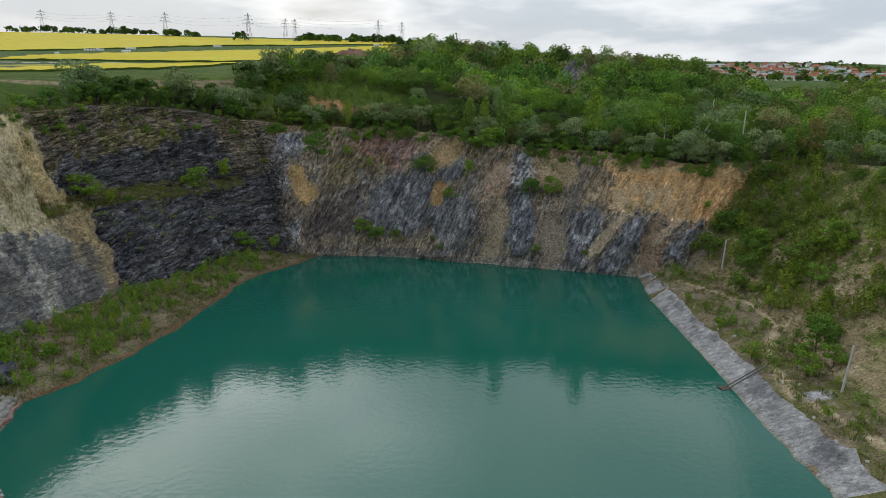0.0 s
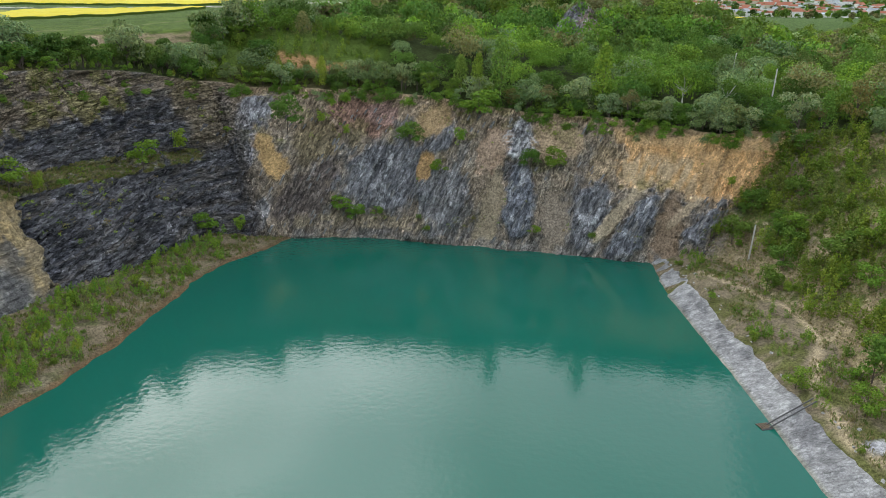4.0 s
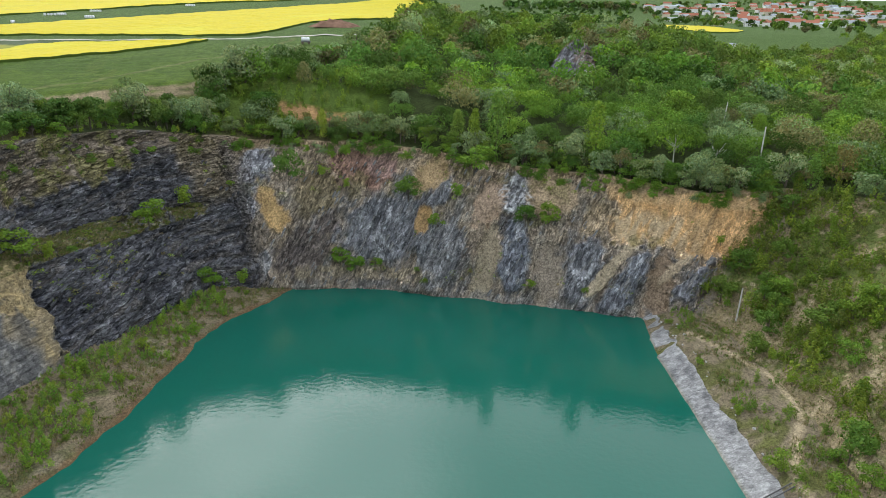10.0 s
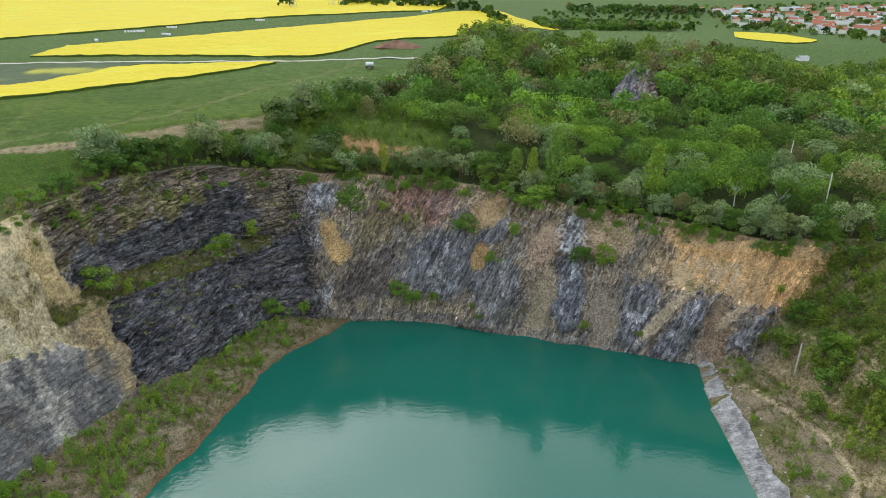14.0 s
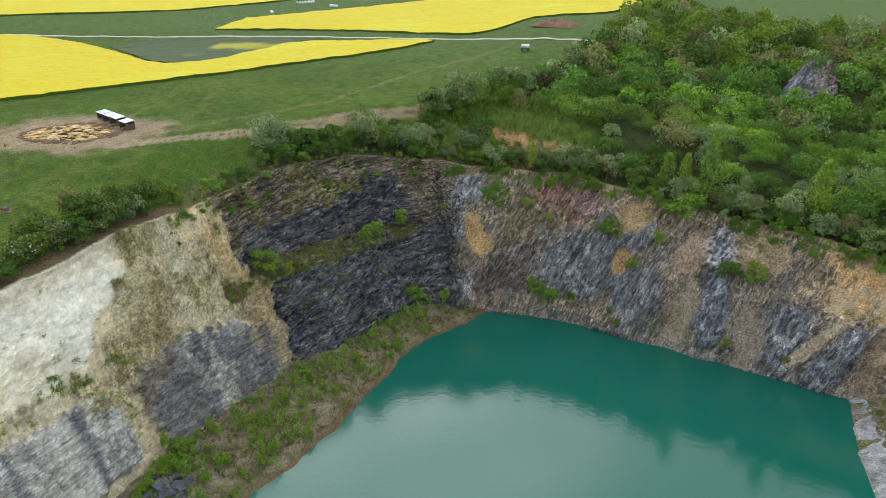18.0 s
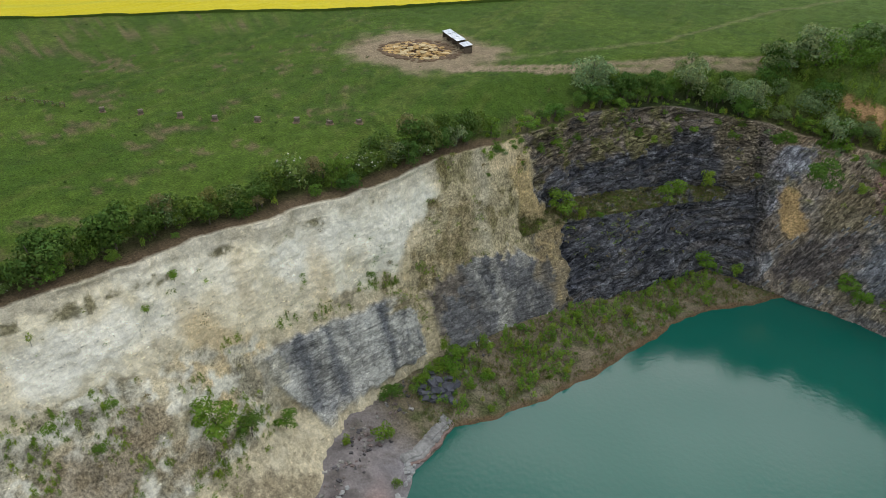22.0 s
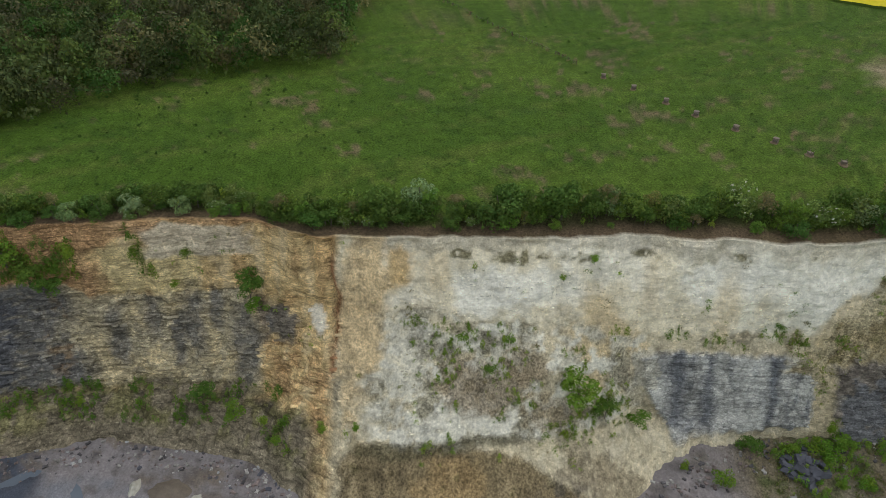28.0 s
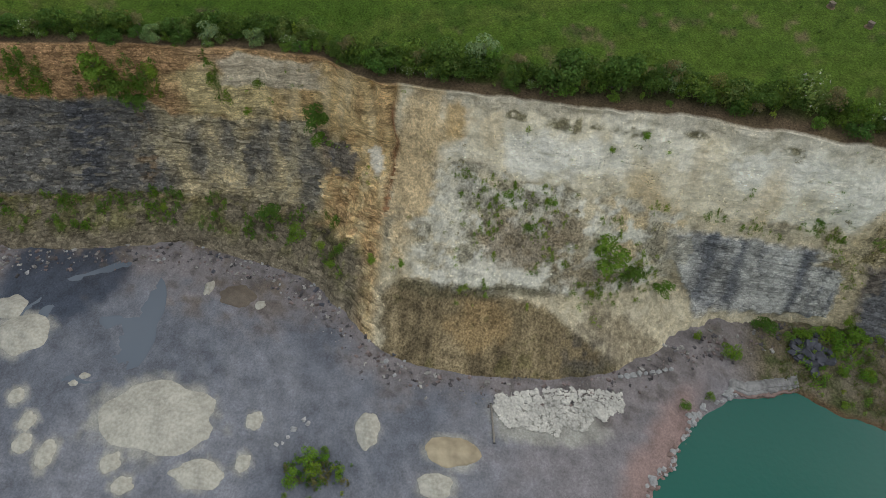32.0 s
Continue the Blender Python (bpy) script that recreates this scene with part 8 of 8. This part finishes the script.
house(262, 651, 9, 6, 3, WHITE_WALL, GREY_ROOF, 20, "small white barn at the edge of a meadow", 1.6, "barn")
for k in range(170):
    q = rng.random()
    x, y = 400 + 520 * rng.random() ** 0.8, 0
    y = 900 + (x - 400) * 0.35 + 700 * rng.random()
    long_hall = k % 9 == 0
    w, d, h = (rng.uniform(28, 50), rng.uniform(12, 18), rng.uniform(5, 7)) if long_hall else (rng.uniform(10, 18), rng.uniform(8, 12), rng.uniform(4, 8))
    wall_mat = (WHITE_WALL, CREAM_WALL, WHITE_WALL)[k % 3]
    roof_mat = (BLUE_ROOF, GREY_ROOF)[k % 2] if long_hall else (TILE_ROOF, GREY_ROOF, TILE_ROOF, TILE_ROOF)[k % 4]
    house(x, y, float(w), float(d), float(h), wall_mat, roof_mat, float(rng.uniform(-30, 30)), "long pale hall in the distant town" if long_hall else ("distant house with a red tiled roof" if roof_mat is TILE_ROOF else "distant house with a grey roof"), 0.8 if long_hall else float(rng.uniform(2.5, 4)))
x, y = rng.uniform(330, 1100, 700), np.zeros(700)
y = 650 + (x - 330) * 0.45 + rng.uniform(0, 1000, 700)
keep = ~((x < 380) & (y < 1040))
TOWN_FORMS = [low_plant(990 + k, 8.0, 5.5, 90, 1.5, s_) for k, s_ in enumerate(("broad", "round"))]
wood("town_trees", x[keep], y[keep], land(x[keep], y[keep]), rng.uniform(0.6, 1.3, keep.sum()), TOWN_FORMS, species(x[keep], y[keep]) * 0.8, "trees between the distant houses")
x, y = rng.uniform(60, 260, 320), rng.uniform(1000, 1250, 320)
wood("distant_wood", x, y, land(x, y), rng.uniform(0.9, 1.5, 320), TOWN_FORMS, species(x, y) * 0.8, "distant wood behind the rape field")
# hedgerow trees on the crest
cx = np.concatenate([rng.uniform(-520, -330, 50), rng.uniform(-300, -255, 12), [-190.0], rng.uniform(-150, 10, 80), rng.uniform(90, 900, 160)])
cy = np.concatenate([rng.uniform(800, 830, 50), rng.uniform(770, 800, 12), [672.0], rng.uniform(690, 760, 80), rng.uniform(1350, 1500, 160)])
wood("crest_trees", cx, cy, land(cx, cy), np.where(cx == -190.0, 1.25, rng.uniform(0.5, 1.1, len(cx))), TOWN_FORMS, np.array([DEEP, MID])[rng.integers(0, 2, len(cx))] * 0.7, "dark trees along the distant crest")
hx, hy = scatter(150, 420, 1500, 1560, 16)
wood("ridge_wood", hx, hy, land(hx, hy), rng.uniform(1.2, 2.0, len(hx)), TOWN_FORMS, species(hx, hy) * 0.7, "far wooded ridge on the horizon")


def pylon_mesh():
    pieces = []
    def bar(a, b_, r=0.11):
        pieces.append(tube(np.array([a, b_], float), (r, r), 4))
    H = 26.0
    prev = None
    for k in range(9):
        z = H * k / 8
        w = 2.4 * (1 - k / 8) ** 1.15 + 0.3
        ring = [(-w, -w, z), (w, -w, z), (w, w, z), (-w, w, z)]
        if prev:
            for i in range(4):
                bar(prev[i], ring[i])
                bar(prev[i], ring[(i + 1) % 4], 0.06)
        prev = ring
    body, pieces = pieces, []
    arms = []
    for z, l in ((16.5, 5.5), (20.0, 4.5), (23.2, 3.4)):
        pieces = []
        for sgn in (-1, 1):
            bar((0, 0, z), (sgn * l, 0, z + 0.4), 0.14)
            bar((0, 0, z + 1.2), (sgn * l, 0, z + 0.4), 0.1)
            bar((sgn * l, 0, z + 0.4), (sgn * l, 0, z - 1.0), 0.08)
        arms.append(joined(pieces))
    return joined(body), arms


pb, pa = pylon_mesh()
PYLONS = [(-455, 815), (-372, 806), (-298, 770), (-178, 655), (-152, 690), (-143, 690), (-63, 690), (-42, 720)]
first_pylon = None
for x, y in PYLONS:
    m = pose(x, y, float(land([x], [y])[0]) - 0.5, 0, 0, 35) @ Matrix.Scale(0.85 if x > -160 else 1.0, 4)
    if first_pylon is None:
        first_pylon = new("pylon")
        first_pylon.matrix_basis = m
        tagged(first_pylon, "grey steel lattice power pylon on the field crest", "pylon", "power pylons")
        sheet("lattice", pb[0], pb[1], GALVANISED, parent=first_pylon)
        for v, f in pa:
            sheet("crossarm", v, f, GALVANISED, parent=first_pylon)
    else:
        copy_thing(first_pylon, m)
wires = []
for (ax, ay), (bx_, by_) in zip(PYLONS, PYLONS[1:]):
    za, zb = float(land([ax], [ay])[0]), float(land([bx_], [by_])[0])
    for z, off in ((15.5, 5), (19, -4), (22.2, 3)):
        q = np.linspace(0, 1, 12)
        wires.append(tube(np.column_stack([ax + (bx_ - ax) * q + off * 0.8, ay + (by_ - ay) * q, za + (zb - za) * q + z - 5 * (q - q * q) * 4 * 0.5]), np.full(12, 0.06), 3))
v, f = joined(wires)
tagged(sheet("power_lines", v, f, STEEL), "thin sagging power lines between the pylons", "power line", kind="stuff")

# ---- grass tufts ----
def tufts(name, pts, tones, height, label):
    """Clumps of blades; each blade is one bent leaf."""
    n, blades = len(pts), 7
    base = np.repeat(pts, blades, axis=0) + rng.normal(size=(n * blades, 3)) * np.array((0.25, 0.25, 0.0))
    ang = rng.uniform(0, 6.3, n * blades)
    tip = base + np.stack([np.cos(ang) * 0.3, np.sin(ang) * 0.3, np.ones(n * blades)], 1) * (height * rng.uniform(0.5, 1.4, n * blades))[:, None]
    side = np.stack([-np.sin(ang), np.cos(ang), np.zeros(n * blades)], 1) * 0.07
    mid = (base + tip) / 2 + np.array((0, 0, 0.05))
    v = np.stack([base - side * 0.6, mid - side, tip, mid + side], 1).reshape(-1, 3)
    t = np.repeat(tones, blades * 4, axis=0)
    return tagged(sheet(name, v, quads(n * blades), LEAF, t), label, "grass", kind="stuff")


def grass_tones(n):
    return np.array([(0.17, 0.2, 0.06), (0.12, 0.19, 0.035), (0.3, 0.25, 0.13), (0.22, 0.2, 0.08)])[rng.integers(0, 4, n)]


x, y = rng.uniform(-84, -38, 9000), rng.uniform(98, 197, 9000)
keep = (shore_distance(x, y) > 0.8) & (x > foot_x(y)) & (fbm(x / 5, y / 5, 0, 3, 93) > -0.12)
tufts("beach_grass", np.column_stack([x[keep], y[keep], basin(x[keep], y[keep])]), grass_tones(keep.sum()), 0.55, "rough green and straw-coloured grass on the beach")
j = np.nonzero((U > 20.6) & (U < 24.8))[0]
jj, ii = j[rng.integers(0, len(j), 7000)], rng.integers(3, WALL - 1, 7000)
tufts("slope_grass", P[ii, jj], grass_tones(7000), 0.36, "rough grass on the east slope")
x, y = rng.uniform(55, 68, 3000), rng.uniform(70, 180, 3000)
keep = (shore_distance(x, y) > 5.8) & (fbm(x / 5, y / 5, 0, 3, 95) > -0.1)
tufts("bank_grass", np.column_stack([x[keep], y[keep], basin(x[keep], y[keep])]), grass_tones(keep.sum()), 0.5, "rough grass above the rock bank")
green = (tone[..., 1] > tone[..., 0] * 0.9) & (UU < 20) & (tone.mean(2) < 0.25) & (tone[..., 2] < tone[..., 1] * 0.62)
gi, gj = np.nonzero(green & (np.arange(WALL)[:, None] > 4))
pick = rng.integers(0, len(gi), 4500)
tufts("wall_grass", P[gi[pick], gj[pick]], grass_tones(4500), 0.45, "tufts of grass clinging to the quarry walls")
